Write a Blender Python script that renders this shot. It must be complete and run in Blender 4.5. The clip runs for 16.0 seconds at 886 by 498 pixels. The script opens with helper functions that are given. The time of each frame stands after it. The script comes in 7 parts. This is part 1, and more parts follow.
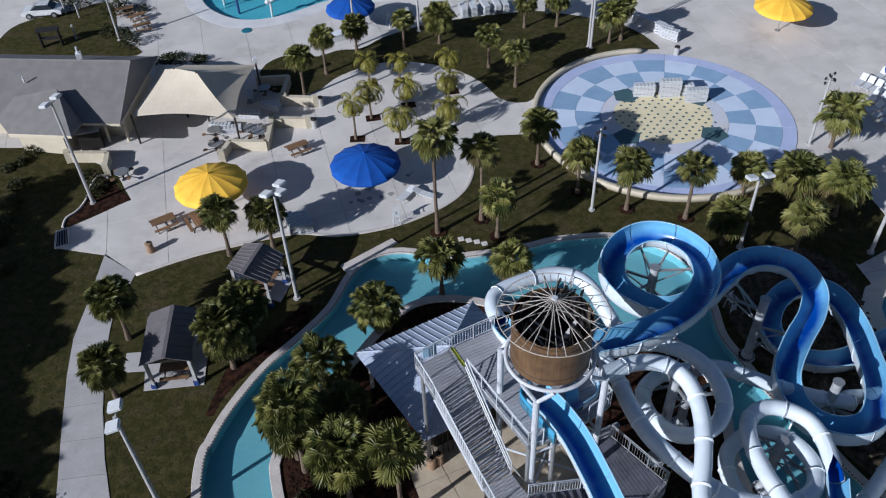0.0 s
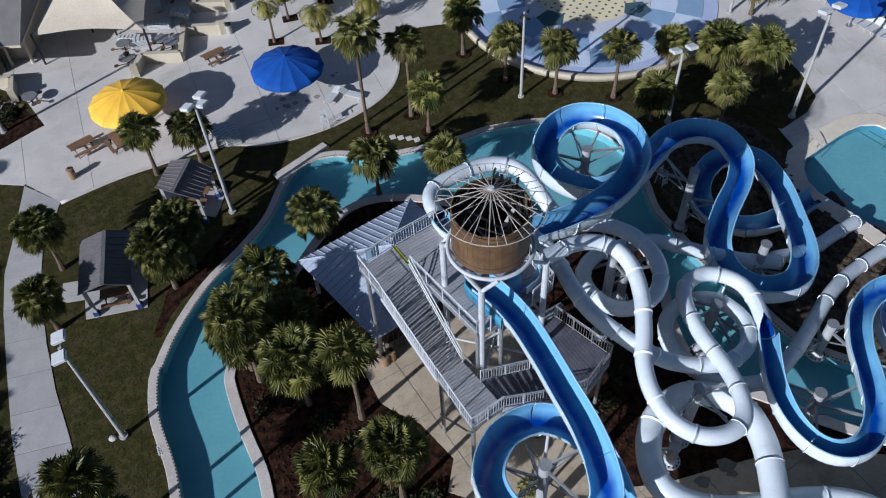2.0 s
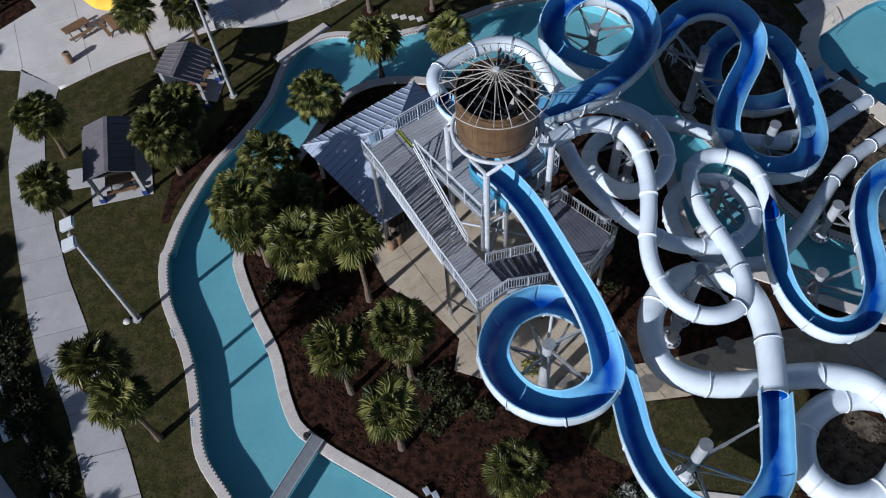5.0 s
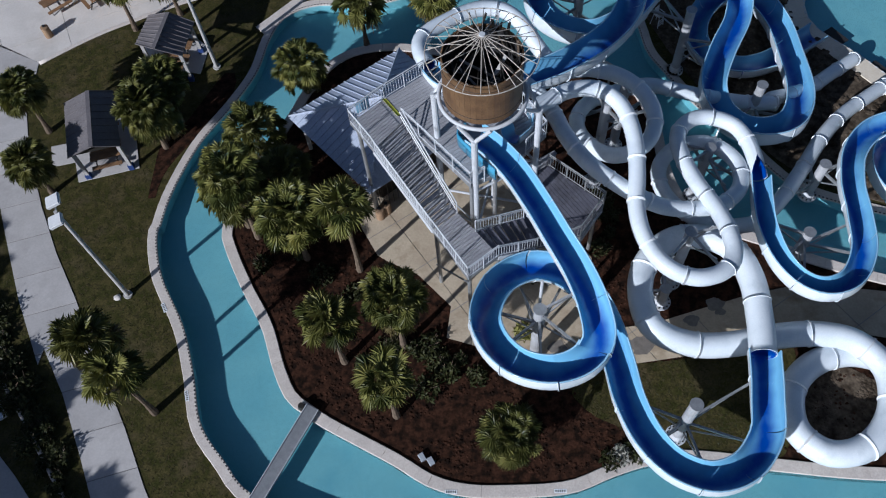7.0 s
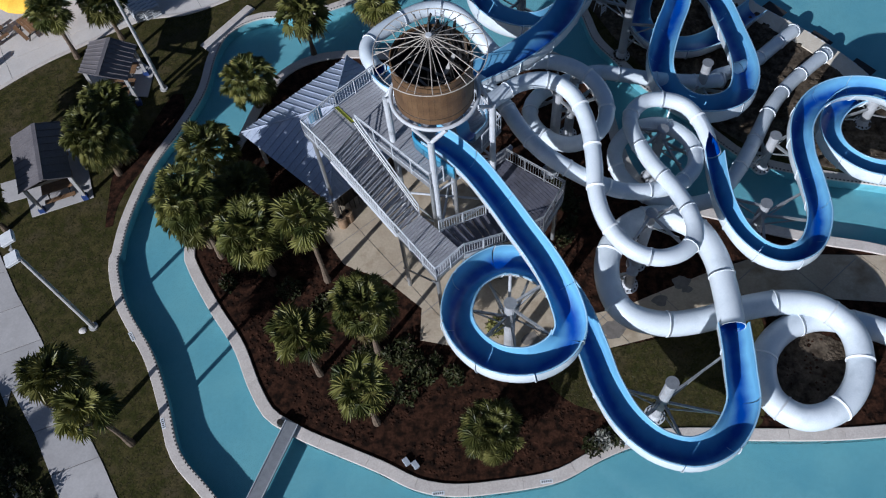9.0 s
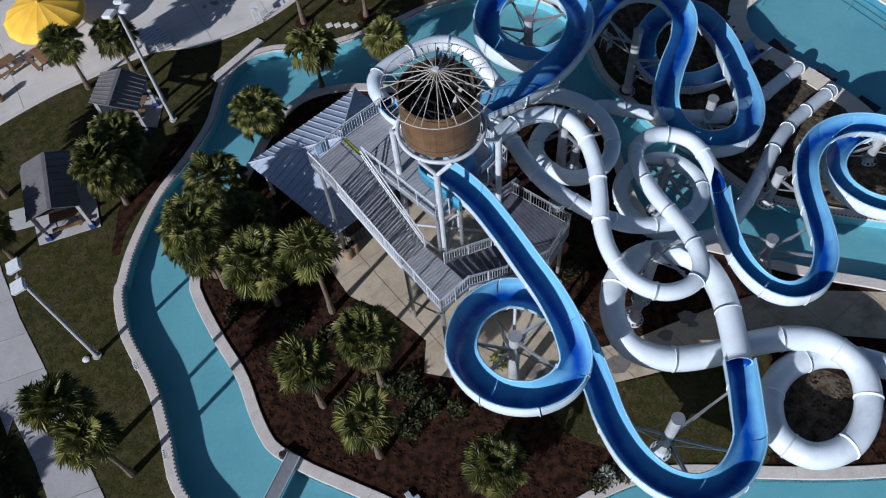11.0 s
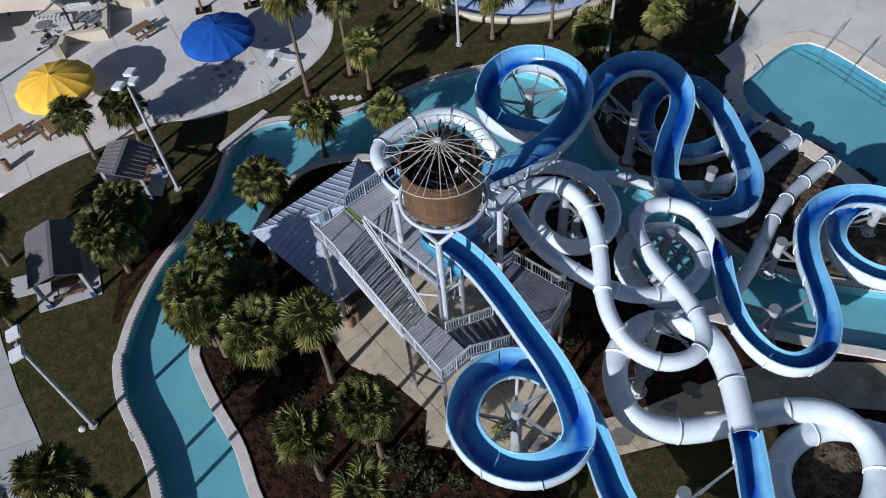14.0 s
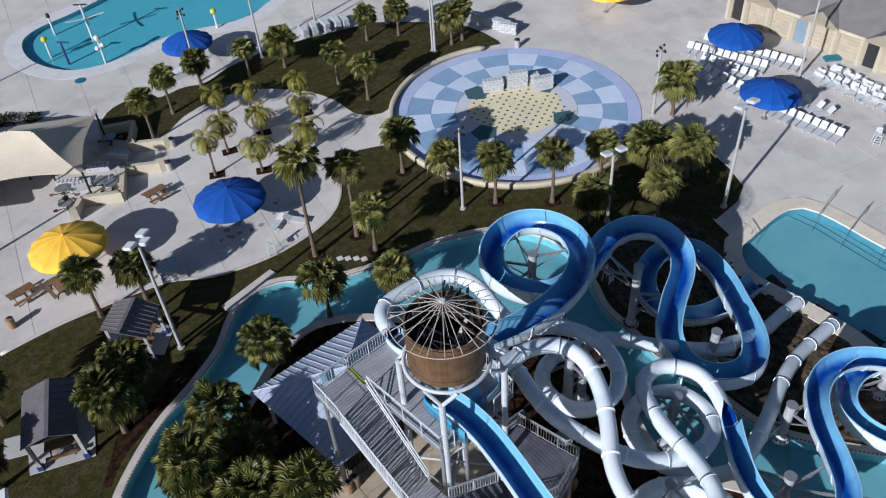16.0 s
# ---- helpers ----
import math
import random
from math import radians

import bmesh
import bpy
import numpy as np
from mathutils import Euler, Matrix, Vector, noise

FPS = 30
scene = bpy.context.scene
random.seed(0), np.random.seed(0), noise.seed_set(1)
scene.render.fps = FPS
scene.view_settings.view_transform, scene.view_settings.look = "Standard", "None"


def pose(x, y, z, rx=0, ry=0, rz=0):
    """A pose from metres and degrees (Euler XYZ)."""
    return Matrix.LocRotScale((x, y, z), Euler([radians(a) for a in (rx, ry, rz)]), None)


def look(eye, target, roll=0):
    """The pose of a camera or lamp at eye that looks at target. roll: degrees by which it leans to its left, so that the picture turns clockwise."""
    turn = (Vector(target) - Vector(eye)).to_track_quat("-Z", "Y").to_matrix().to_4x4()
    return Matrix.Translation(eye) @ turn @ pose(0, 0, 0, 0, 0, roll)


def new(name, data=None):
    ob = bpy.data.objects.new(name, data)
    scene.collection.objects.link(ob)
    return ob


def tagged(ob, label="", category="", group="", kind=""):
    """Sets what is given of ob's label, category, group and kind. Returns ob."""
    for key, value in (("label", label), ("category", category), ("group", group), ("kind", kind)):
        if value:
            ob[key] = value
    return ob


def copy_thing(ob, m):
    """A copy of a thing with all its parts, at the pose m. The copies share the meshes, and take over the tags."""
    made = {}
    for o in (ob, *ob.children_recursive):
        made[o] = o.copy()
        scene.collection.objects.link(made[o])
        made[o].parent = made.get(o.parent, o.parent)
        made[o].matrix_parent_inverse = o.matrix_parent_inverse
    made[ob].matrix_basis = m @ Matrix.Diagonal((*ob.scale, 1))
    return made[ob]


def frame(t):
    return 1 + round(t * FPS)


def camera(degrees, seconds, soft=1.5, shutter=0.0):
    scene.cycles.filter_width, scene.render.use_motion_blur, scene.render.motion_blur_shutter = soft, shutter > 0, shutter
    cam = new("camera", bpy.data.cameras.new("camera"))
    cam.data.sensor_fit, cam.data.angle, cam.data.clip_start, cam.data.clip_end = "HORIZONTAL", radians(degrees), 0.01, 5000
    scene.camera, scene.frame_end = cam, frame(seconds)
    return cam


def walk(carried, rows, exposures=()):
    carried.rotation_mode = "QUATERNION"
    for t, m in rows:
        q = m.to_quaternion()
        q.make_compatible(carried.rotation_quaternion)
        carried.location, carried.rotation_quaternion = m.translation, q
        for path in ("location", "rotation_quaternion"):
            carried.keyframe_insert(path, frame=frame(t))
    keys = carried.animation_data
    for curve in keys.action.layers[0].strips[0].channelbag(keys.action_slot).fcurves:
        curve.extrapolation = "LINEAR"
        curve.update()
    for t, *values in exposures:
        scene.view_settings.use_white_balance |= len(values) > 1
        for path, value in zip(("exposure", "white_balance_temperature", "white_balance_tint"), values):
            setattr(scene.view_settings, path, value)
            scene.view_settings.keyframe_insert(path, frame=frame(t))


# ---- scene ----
cam = camera(56.98, 16.0, 1.15)
# seconds, then the tilt, roll and heading of a camera that hovers at one place
TURNS = [(0.0, 47.12, 1.88, -1.74), (0.5, 45.33, 1.96, -3.54), (1.0, 43.46, 2.08, -5.97), (1.5, 41.55, 2.21, -7.80), (2.0, 39.67, 2.27, -8.52), (2.5, 37.60, 2.35, -8.79), (3.0, 35.78, 2.48, -8.84), (3.5, 34.36, 2.61, -8.76), (4.0, 33.26, 2.71, -8.72), (4.5, 32.39, 2.77, -8.73), (5.0, 31.54, 2.82, -8.68), (7.5, 29.01, 3.09, -11.60), (8.0, 28.98, 3.19, -13.74), (8.5, 28.99, 3.23, -15.38), (9.0, 29.03, 3.26, -15.84), (11.5, 32.01, 3.30, -15.07), (12.0, 32.57, 3.32, -15.12), (12.5, 33.11, 3.29, -15.01), (13.0, 33.85, 3.26, -14.94), (13.5, 34.88, 3.24, -14.98), (14.0, 36.17, 3.26, -14.91), (14.5, 38.19, 3.26, -14.85), (15.0, 40.80, 3.27, -14.78), (15.5, 44.21, 3.27, -14.60), (16.0, 47.40, 3.26, -14.50)]
walk(cam, [(t, pose(0, 0, 42.0, rx, ry, rz)) for t, rx, ry, rz in TURNS], [(0, 0.0, 5270, 14), (2.0, -0.06, 5270, 14), (4.0, -0.06, 5270, 14), (8.0, -0.06, 5270, 14), (13.0, -0.04, 5270, 14), (16, 0.06, 5400, 14)])

# ---- light ----
SUN_EL, SUN_AZ = radians(25), radians(217)     # where the sun stands, azimuth from +x
world = bpy.data.worlds.new("world")
scene.world = world
world.use_nodes = True
wn = world.node_tree
sky = wn.nodes.new("ShaderNodeTexSky")
sky.sky_type = 'NISHITA'
sky.sun_disc = False
sky.sun_elevation = SUN_EL
sky.sun_rotation = radians(90) - SUN_AZ
wn.links.new(sky.outputs[0], wn.nodes["Background"].inputs[0])
wn.nodes["Background"].inputs[1].default_value = 0.044
sun = new("sun", bpy.data.lights.new("sun", 'SUN'))
sun.data.energy = 5.2
sun.data.angle = radians(0.55)
sun.data.color = (1.0, 0.925, 0.79)
sun.matrix_world = look((math.cos(SUN_AZ) * math.cos(SUN_EL) * 90, math.sin(SUN_AZ) * math.cos(SUN_EL) * 90, math.sin(SUN_EL) * 90), (0, 0, 0))

# ---- materials ----


def surface(name, col, col2=None, rough=0.7, metal=0.0, scale=3.0, fine=40.0, bump=0.15, spread=0.0, wet=0.0, stains=None, stain_scale=0.5, grain_mix=0.35, band=(0.35, 0.68)):
    """A painted or raw surface with variation at two scales, and bump."""
    m = bpy.data.materials.new(name)
    m.use_nodes = True
    nt, N, L = m.node_tree, m.node_tree.nodes, m.node_tree.links
    b = N["Principled BSDF"]
    b.inputs["Roughness"].default_value = rough
    b.inputs["Metallic"].default_value = metal
    if rough >= 0.95:
        b.inputs["Specular IOR Level"].default_value = 0.08
    geo = N.new("ShaderNodeNewGeometry")
    big = N.new("ShaderNodeTexNoise")
    big.inputs["Scale"].default_value = scale
    big.inputs["Detail"].default_value = 5
    small = N.new("ShaderNodeTexNoise")
    small.inputs["Scale"].default_value = fine
    small.inputs["Detail"].default_value = 3
    for n in (big, small):
        L.new(geo.outputs["Position"], n.inputs["Vector"])
    col2 = col2 or tuple(c * 0.82 for c in col)
    mix = N.new("ShaderNodeMix")
    mix.data_type = 'RGBA'
    mix.inputs["A"].default_value = (*col, 1)
    mix.inputs["B"].default_value = (*col2, 1)
    ramp = N.new("ShaderNodeMapRange")
    ramp.inputs["From Min"].default_value = band[0]
    ramp.inputs["From Max"].default_value = band[1]
    L.new(big.outputs["Fac"], ramp.inputs["Value"])
    L.new(ramp.outputs["Result"], mix.inputs["Factor"])
    out = mix.outputs["Result"]
    grain = N.new("ShaderNodeMix")
    grain.data_type, grain.blend_type = 'RGBA', 'OVERLAY'
    grain.inputs["Factor"].default_value = grain_mix
    L.new(out, grain.inputs["A"])
    L.new(small.outputs["Fac"], grain.inputs["B"])
    out = grain.outputs["Result"]
    if stains:
        st = N.new("ShaderNodeTexNoise")
        st.inputs["Scale"].default_value = stain_scale
        st.inputs["Detail"].default_value = 6
        st.inputs["Roughness"].default_value = 0.65
        L.new(geo.outputs["Position"], st.inputs["Vector"])
        rg = N.new("ShaderNodeMapRange")
        rg.inputs["From Min"].default_value = 0.52
        rg.inputs["From Max"].default_value = 0.72
        L.new(st.outputs["Fac"], rg.inputs["Value"])
        sm = N.new("ShaderNodeMix")
        sm.data_type = 'RGBA'
        sm.inputs["B"].default_value = (*stains, 1)
        L.new(rg.outputs["Result"], sm.inputs["Factor"])
        L.new(out, sm.inputs["A"])
        out = sm.outputs["Result"]
    if spread:
        info = N.new("ShaderNodeObjectInfo")
        hsv = N.new("ShaderNodeHueSaturation")
        mr = N.new("ShaderNodeMapRange")
        mr.inputs["To Min"].default_value = 1 - spread
        mr.inputs["To Max"].default_value = 1 + spread
        L.new(info.outputs["Random"], mr.inputs["Value"])
        L.new(mr.outputs["Result"], hsv.inputs["Value"])
        L.new(out, hsv.inputs["Color"])
        out = hsv.outputs["Color"]
    L.new(out, b.inputs["Base Color"])
    if bump:
        bp = N.new("ShaderNodeBump")
        bp.inputs["Strength"].default_value = bump
        bp.inputs["Distance"].default_value = 0.02
        L.new(small.outputs["Fac"], bp.inputs["Height"])
        L.new(bp.outputs["Normal"], b.inputs["Normal"])
    if wet:
        b.inputs["Coat Weight"].default_value = wet
        b.inputs["Coat Roughness"].default_value = 0.08
    return m


CONCRETE = surface("concrete", (0.645, 0.605, 0.565), (0.555, 0.52, 0.485), 0.85, scale=0.35, fine=9, spread=0.035, stains=(0.46, 0.43, 0.395), stain_scale=0.23, grain_mix=0.14)
PATHWAY = surface("path_concrete", (0.46, 0.44, 0.43), (0.40, 0.38, 0.37), 0.85, scale=0.6, fine=9, spread=0.06, stains=(0.34, 0.32, 0.31), stain_scale=0.4, grain_mix=0.15)
TAN_CONCRETE = surface("tan_concrete", (0.50, 0.42, 0.31), (0.40, 0.325, 0.235), 0.85, scale=0.6, fine=9, stains=(0.27, 0.20, 0.125), stain_scale=0.45, grain_mix=0.2)
JOINT = surface("joint", (0.30, 0.29, 0.28), rough=0.95)
COPING = surface("coping_concrete", (0.60, 0.545, 0.495), (0.52, 0.47, 0.43), 0.8, scale=1.2, fine=14, spread=0.05)
KIDS_COPING = surface("pale_trowelled_concrete", (0.68, 0.67, 0.67), (0.62, 0.61, 0.61), 0.8, scale=0.8, fine=12, stains=(0.55, 0.54, 0.54), stain_scale=0.4)
KIDS_PAINT = surface("bright_pool_plaster", (0.17, 0.50, 0.58), (0.15, 0.47, 0.56), 0.6, scale=0.5, fine=4)
BLIND = surface("tan_roller_blind", (0.44, 0.38, 0.28), (0.38, 0.32, 0.24), 0.85, scale=1.5, fine=20)
DOOR_BLUE = surface("grey_blue_door_paint", (0.20, 0.28, 0.36), rough=0.6)
POOL_COPING = surface("pale_coping_concrete", (0.75, 0.67, 0.54), (0.66, 0.585, 0.47), 0.8, scale=1.2, fine=14, spread=0.05)
GRASS = surface("grass", (0.035, 0.036, 0.010), (0.066, 0.056, 0.021), 0.97, scale=1.6, fine=9, bump=1.0, stains=(0.080, 0.062, 0.036), stain_scale=0.5, grain_mix=0.8, band=(0.4, 0.62))
MULCH = surface("mulch", (0.043, 0.0195, 0.0115), (0.010, 0.0057, 0.0039), 0.97, scale=2.2, fine=7, bump=1.0, grain_mix=0.9, band=(0.40, 0.62))
ROCKBED = surface("river_rock", (0.12, 0.095, 0.07), (0.035, 0.026, 0.018), 0.96, scale=1.8, fine=6, bump=1.0, grain_mix=0.8)
POOL_PAINT = surface("pool_plaster", (0.275, 0.465, 0.505), (0.235, 0.425, 0.48), 0.6, scale=0.4, fine=4, stains=(0.20, 0.385, 0.455), stain_scale=0.3, grain_mix=0.12)
TILE_BLUE = surface("blue_waterline_tile", (0.13, 0.29, 0.37), (0.10, 0.24, 0.33), 0.4, scale=2.0, fine=12)
POOL_WALL = surface("pool_wall_plaster", (0.30, 0.54, 0.60), rough=0.6)
BLUE_GEL = surface("royal_blue_gelcoat", (0.004, 0.045, 0.29), (0.007, 0.060, 0.33), 0.3, scale=0.8, fine=25, bump=0.02, wet=0.22, grain_mix=0.1)


def lit_upper_walls(m, col):
    """The upper walls of the channels are paler: sunlight mixed into the colour."""
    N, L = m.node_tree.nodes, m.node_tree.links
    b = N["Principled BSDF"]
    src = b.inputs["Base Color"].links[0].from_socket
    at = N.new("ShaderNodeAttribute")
    at.attribute_name = "wall_light"
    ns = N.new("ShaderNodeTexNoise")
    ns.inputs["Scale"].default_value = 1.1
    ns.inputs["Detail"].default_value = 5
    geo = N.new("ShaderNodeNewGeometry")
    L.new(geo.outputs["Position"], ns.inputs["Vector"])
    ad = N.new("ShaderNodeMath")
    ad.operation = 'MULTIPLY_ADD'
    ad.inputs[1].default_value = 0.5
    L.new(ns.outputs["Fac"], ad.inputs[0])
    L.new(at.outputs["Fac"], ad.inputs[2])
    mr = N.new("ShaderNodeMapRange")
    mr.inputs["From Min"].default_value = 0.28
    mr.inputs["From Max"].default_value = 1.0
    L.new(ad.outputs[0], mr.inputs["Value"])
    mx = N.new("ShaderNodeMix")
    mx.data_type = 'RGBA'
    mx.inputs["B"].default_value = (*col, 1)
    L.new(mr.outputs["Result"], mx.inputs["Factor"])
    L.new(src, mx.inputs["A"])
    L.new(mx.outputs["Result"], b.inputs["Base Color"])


lit_upper_walls(BLUE_GEL, (0.19, 0.46, 0.70))
CYAN_GEL = surface("cyan_gelcoat", (0.075, 0.30, 0.47), (0.06, 0.26, 0.43), 0.3, scale=0.8, fine=25, bump=0.02, wet=0.4)
LIGHT_BLUE = surface("light_blue_gelcoat", (0.34, 0.55, 0.72), (0.28, 0.50, 0.68), 0.25, scale=0.8, fine=25, bump=0.02, wet=0.4)
RUSTY = surface("weathered_cream_steel", (0.44, 0.41, 0.37), (0.30, 0.24, 0.18), 0.6, scale=6, band=(0.45, 0.75))
DAMP = surface("damp_concrete", (0.20, 0.18, 0.16), (0.15, 0.135, 0.12), 0.6, scale=3, fine=12)
RING_WHITE = surface("white_flange", (0.80, 0.82, 0.84), (0.72, 0.75, 0.78), 0.4)
WHITE_GEL = surface("white_gelcoat", (0.70, 0.755, 0.80), (0.62, 0.68, 0.735), 0.35, scale=0.7, fine=20, bump=0.03, wet=0.3, stains=(0.52, 0.58, 0.63), stain_scale=0.8)
GREY_STEEL = surface("galvanised_steel", (0.42, 0.43, 0.44), (0.34, 0.35, 0.36), 0.45, 0.6, scale=4)
WHITE_STEEL = surface("white_painted_steel", (0.56, 0.58, 0.61), (0.46, 0.48, 0.51), 0.5, scale=3)
COLUMN_GREY = surface("grey_painted_column", (0.40, 0.41, 0.43), (0.33, 0.34, 0.36), 0.55, scale=1.5, stains=(0.27, 0.27, 0.27), stain_scale=0.8)
POLE_PAINT = surface("pale_concrete_pole", (0.42, 0.41, 0.40), (0.36, 0.35, 0.34), 0.8, scale=2)
# darker copy of the deck boards, with the shade put into the colour
SHADED_DECK = surface("shaded_decking", (0.115, 0.115, 0.145), (0.075, 0.075, 0.10), 0.75, scale=1.2, fine=10, stains=(0.05, 0.048, 0.055), stain_scale=0.9)
DECK = surface("grey_deck_boards", (0.34, 0.34, 0.36), (0.28, 0.28, 0.30), 0.7, scale=1.5, fine=14, spread=0.06)
ROOF_BLUE = surface("pale_blue_metal_roof", (0.44, 0.48, 0.58), (0.38, 0.43, 0.53), 0.5, 0.15, scale=0.6, fine=10, stains=(0.42, 0.46, 0.52), stain_scale=0.5)
ROOF_GREY = surface("grey_shingle", (0.215, 0.20, 0.19), (0.18, 0.168, 0.16), 0.9, scale=1.0, fine=8, bump=0.3, grain_mix=0.15)
ROOF_DARK = surface("brown_grey_metal_roof", (0.150, 0.138, 0.143), (0.120, 0.110, 0.116), 0.6, scale=1.0, fine=10)
CREAM = surface("cream_stucco", (0.56, 0.50, 0.38), (0.50, 0.44, 0.33), 0.9, scale=1.0, fine=20)
CREAM_CLOTH = surface("cream_canvas", (0.62, 0.54, 0.42), (0.56, 0.49, 0.38), 0.9, scale=0.6, fine=12)
BLUE_CLOTH = surface("blue_canvas", (0.004, 0.075, 0.37), (0.004, 0.055, 0.30), 0.85, scale=0.9, fine=16)
YELLOW_CLOTH = surface("yellow_canvas", (0.90, 0.54, 0.045), (0.82, 0.46, 0.03), 0.8, scale=0.9, fine=16)
WOOD = surface("stained_wood_staves", (0.150, 0.088, 0.042), (0.090, 0.050, 0.025), 0.55, scale=1.3, fine=12, spread=0.07)
TABLE_WOOD = surface("brown_plastic_wood", (0.22, 0.125, 0.06), (0.16, 0.09, 0.045), 0.7, spread=0.1)
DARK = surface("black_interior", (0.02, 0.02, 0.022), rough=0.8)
DARK_METAL = surface("dark_bronze_metal", (0.05, 0.045, 0.04), rough=0.5, metal=0.5)
WHITE_PLASTIC = surface("white_plastic", (0.62, 0.63, 0.64), (0.54, 0.55, 0.56), 0.45, scale=3)
STRAP_BLUE = surface("grey_blue_strap", (0.38, 0.41, 0.46), rough=0.6)
YELLOW_PAINT = surface("safety_yellow", (0.55, 0.55, 0.05), rough=0.6)
TRUNK = surface("palm_trunk", (0.17, 0.13, 0.095), (0.10, 0.075, 0.055), 0.95, scale=5, fine=18, bump=0.8)
BIN_TAN = surface("exposed_aggregate", (0.30, 0.20, 0.12), (0.22, 0.14, 0.08), 0.9, fine=30)
LIFE_BLUE = surface("dark_blue_paint", (0.03, 0.06, 0.20), rough=0.5)
TEAL_PLASTIC = surface("teal_plastic", (0.03, 0.17, 0.24), rough=0.5)
CAR_WHITE = surface("white_car_paint", (0.7, 0.71, 0.72), rough=0.25, wet=0.6)
DARK_GLASS = surface("dark_glass", (0.02, 0.025, 0.03), rough=0.08)
PAD_LIGHT = surface("pale_blue_pad", (0.60, 0.68, 0.82), (0.54, 0.62, 0.76), 0.7, scale=0.6, fine=8, spread=0.04, grain_mix=0.1)
PAD_MID = surface("mid_blue_pad", (0.28, 0.41, 0.58), (0.24, 0.36, 0.52), 0.7, scale=0.6, fine=8, spread=0.06, grain_mix=0.1)
PAD_RIM = surface("lilac_blue_pad", (0.46, 0.51, 0.72), (0.40, 0.46, 0.66), 0.7, scale=0.6, fine=8, spread=0.04, grain_mix=0.1)
PAD_SAND = surface("sand_yellow_pad", (0.78, 0.68, 0.43), (0.70, 0.62, 0.42), 0.75, scale=0.5, fine=8, grain_mix=0.1)
PAD_PALE = surface("pale_lilac_pad", (0.60, 0.60, 0.66), (0.52, 0.56, 0.64), 0.75, scale=0.35, fine=8, stains=(0.62, 0.57, 0.45), stain_scale=0.3, grain_mix=0.1)
PAD_GREEN = surface("dark_teal_pad", (0.06, 0.12, 0.14), (0.05, 0.10, 0.12), 0.7)


def leaf_material(name, col, col2, gloss=0.4):
    m = bpy.data.materials.new(name)
    m.use_nodes = True
    N, L = m.node_tree.nodes, m.node_tree.links
    b = N["Principled BSDF"]
    b.inputs["Roughness"].default_value = 0.45
    b.inputs["Specular IOR Level"].default_value = gloss
    geo = N.new("ShaderNodeNewGeometry")
    info = N.new("ShaderNodeObjectInfo")
    mix = N.new("ShaderNodeMix")
    mix.data_type = 'RGBA'
    mix.inputs["A"].default_value = (*col, 1)
    mix.inputs["B"].default_value = (*col2, 1)
    L.new(geo.outputs["Random Per Island"], mix.inputs["Factor"])
    hsv = N.new("ShaderNodeHueSaturation")
    mr = N.new("ShaderNodeMapRange")
    mr.inputs["To Min"].default_value = 0.75
    mr.inputs["To Max"].default_value = 1.2
    L.new(info.outputs["Random"], mr.inputs["Value"])
    L.new(mr.outputs["Result"], hsv.inputs["Value"])
    L.new(mix.outputs["Result"], hsv.inputs["Color"])
    L.new(hsv.outputs["Color"], b.inputs["Base Color"])
    tr = N.new("ShaderNodeBsdfTranslucent")
    L.new(hsv.outputs["Color"], tr.inputs["Color"])
    ms = N.new("ShaderNodeMixShader")
    ms.inputs[0].default_value = 0.14
    L.new(b.outputs[0], ms.inputs[1])
    L.new(tr.outputs[0], ms.inputs[2])
    L.new(ms.outputs[0], N["Material Output"].inputs[0])
    return m


GRASS_BLADE = leaf_material("grass_blade", (0.037, 0.038, 0.014), (0.074, 0.061, 0.028), 0.08)
FAN_LEAF = leaf_material("fan_palm_leaf", (0.040, 0.052, 0.012), (0.145, 0.148, 0.036))
PALE_LEAF = leaf_material("pale_palm_leaf", (0.145, 0.148, 0.036), (0.265, 0.25, 0.075))
OLD_LEAF = leaf_material("dry_palm_leaf", (0.18, 0.145, 0.06), (0.11, 0.09, 0.038))
FEATHER_LEAF = leaf_material("feather_palm_leaf", (0.125, 0.125, 0.020), (0.27, 0.235, 0.035))
SILVER_LEAF = leaf_material("silvery_leaf", (0.34, 0.33, 0.30), (0.10, 0.11, 0.08), 0.1)
SHRUB_LEAF = leaf_material("shrub_leaf", (0.020, 0.026, 0.010), (0.058, 0.060, 0.024), 0.12)


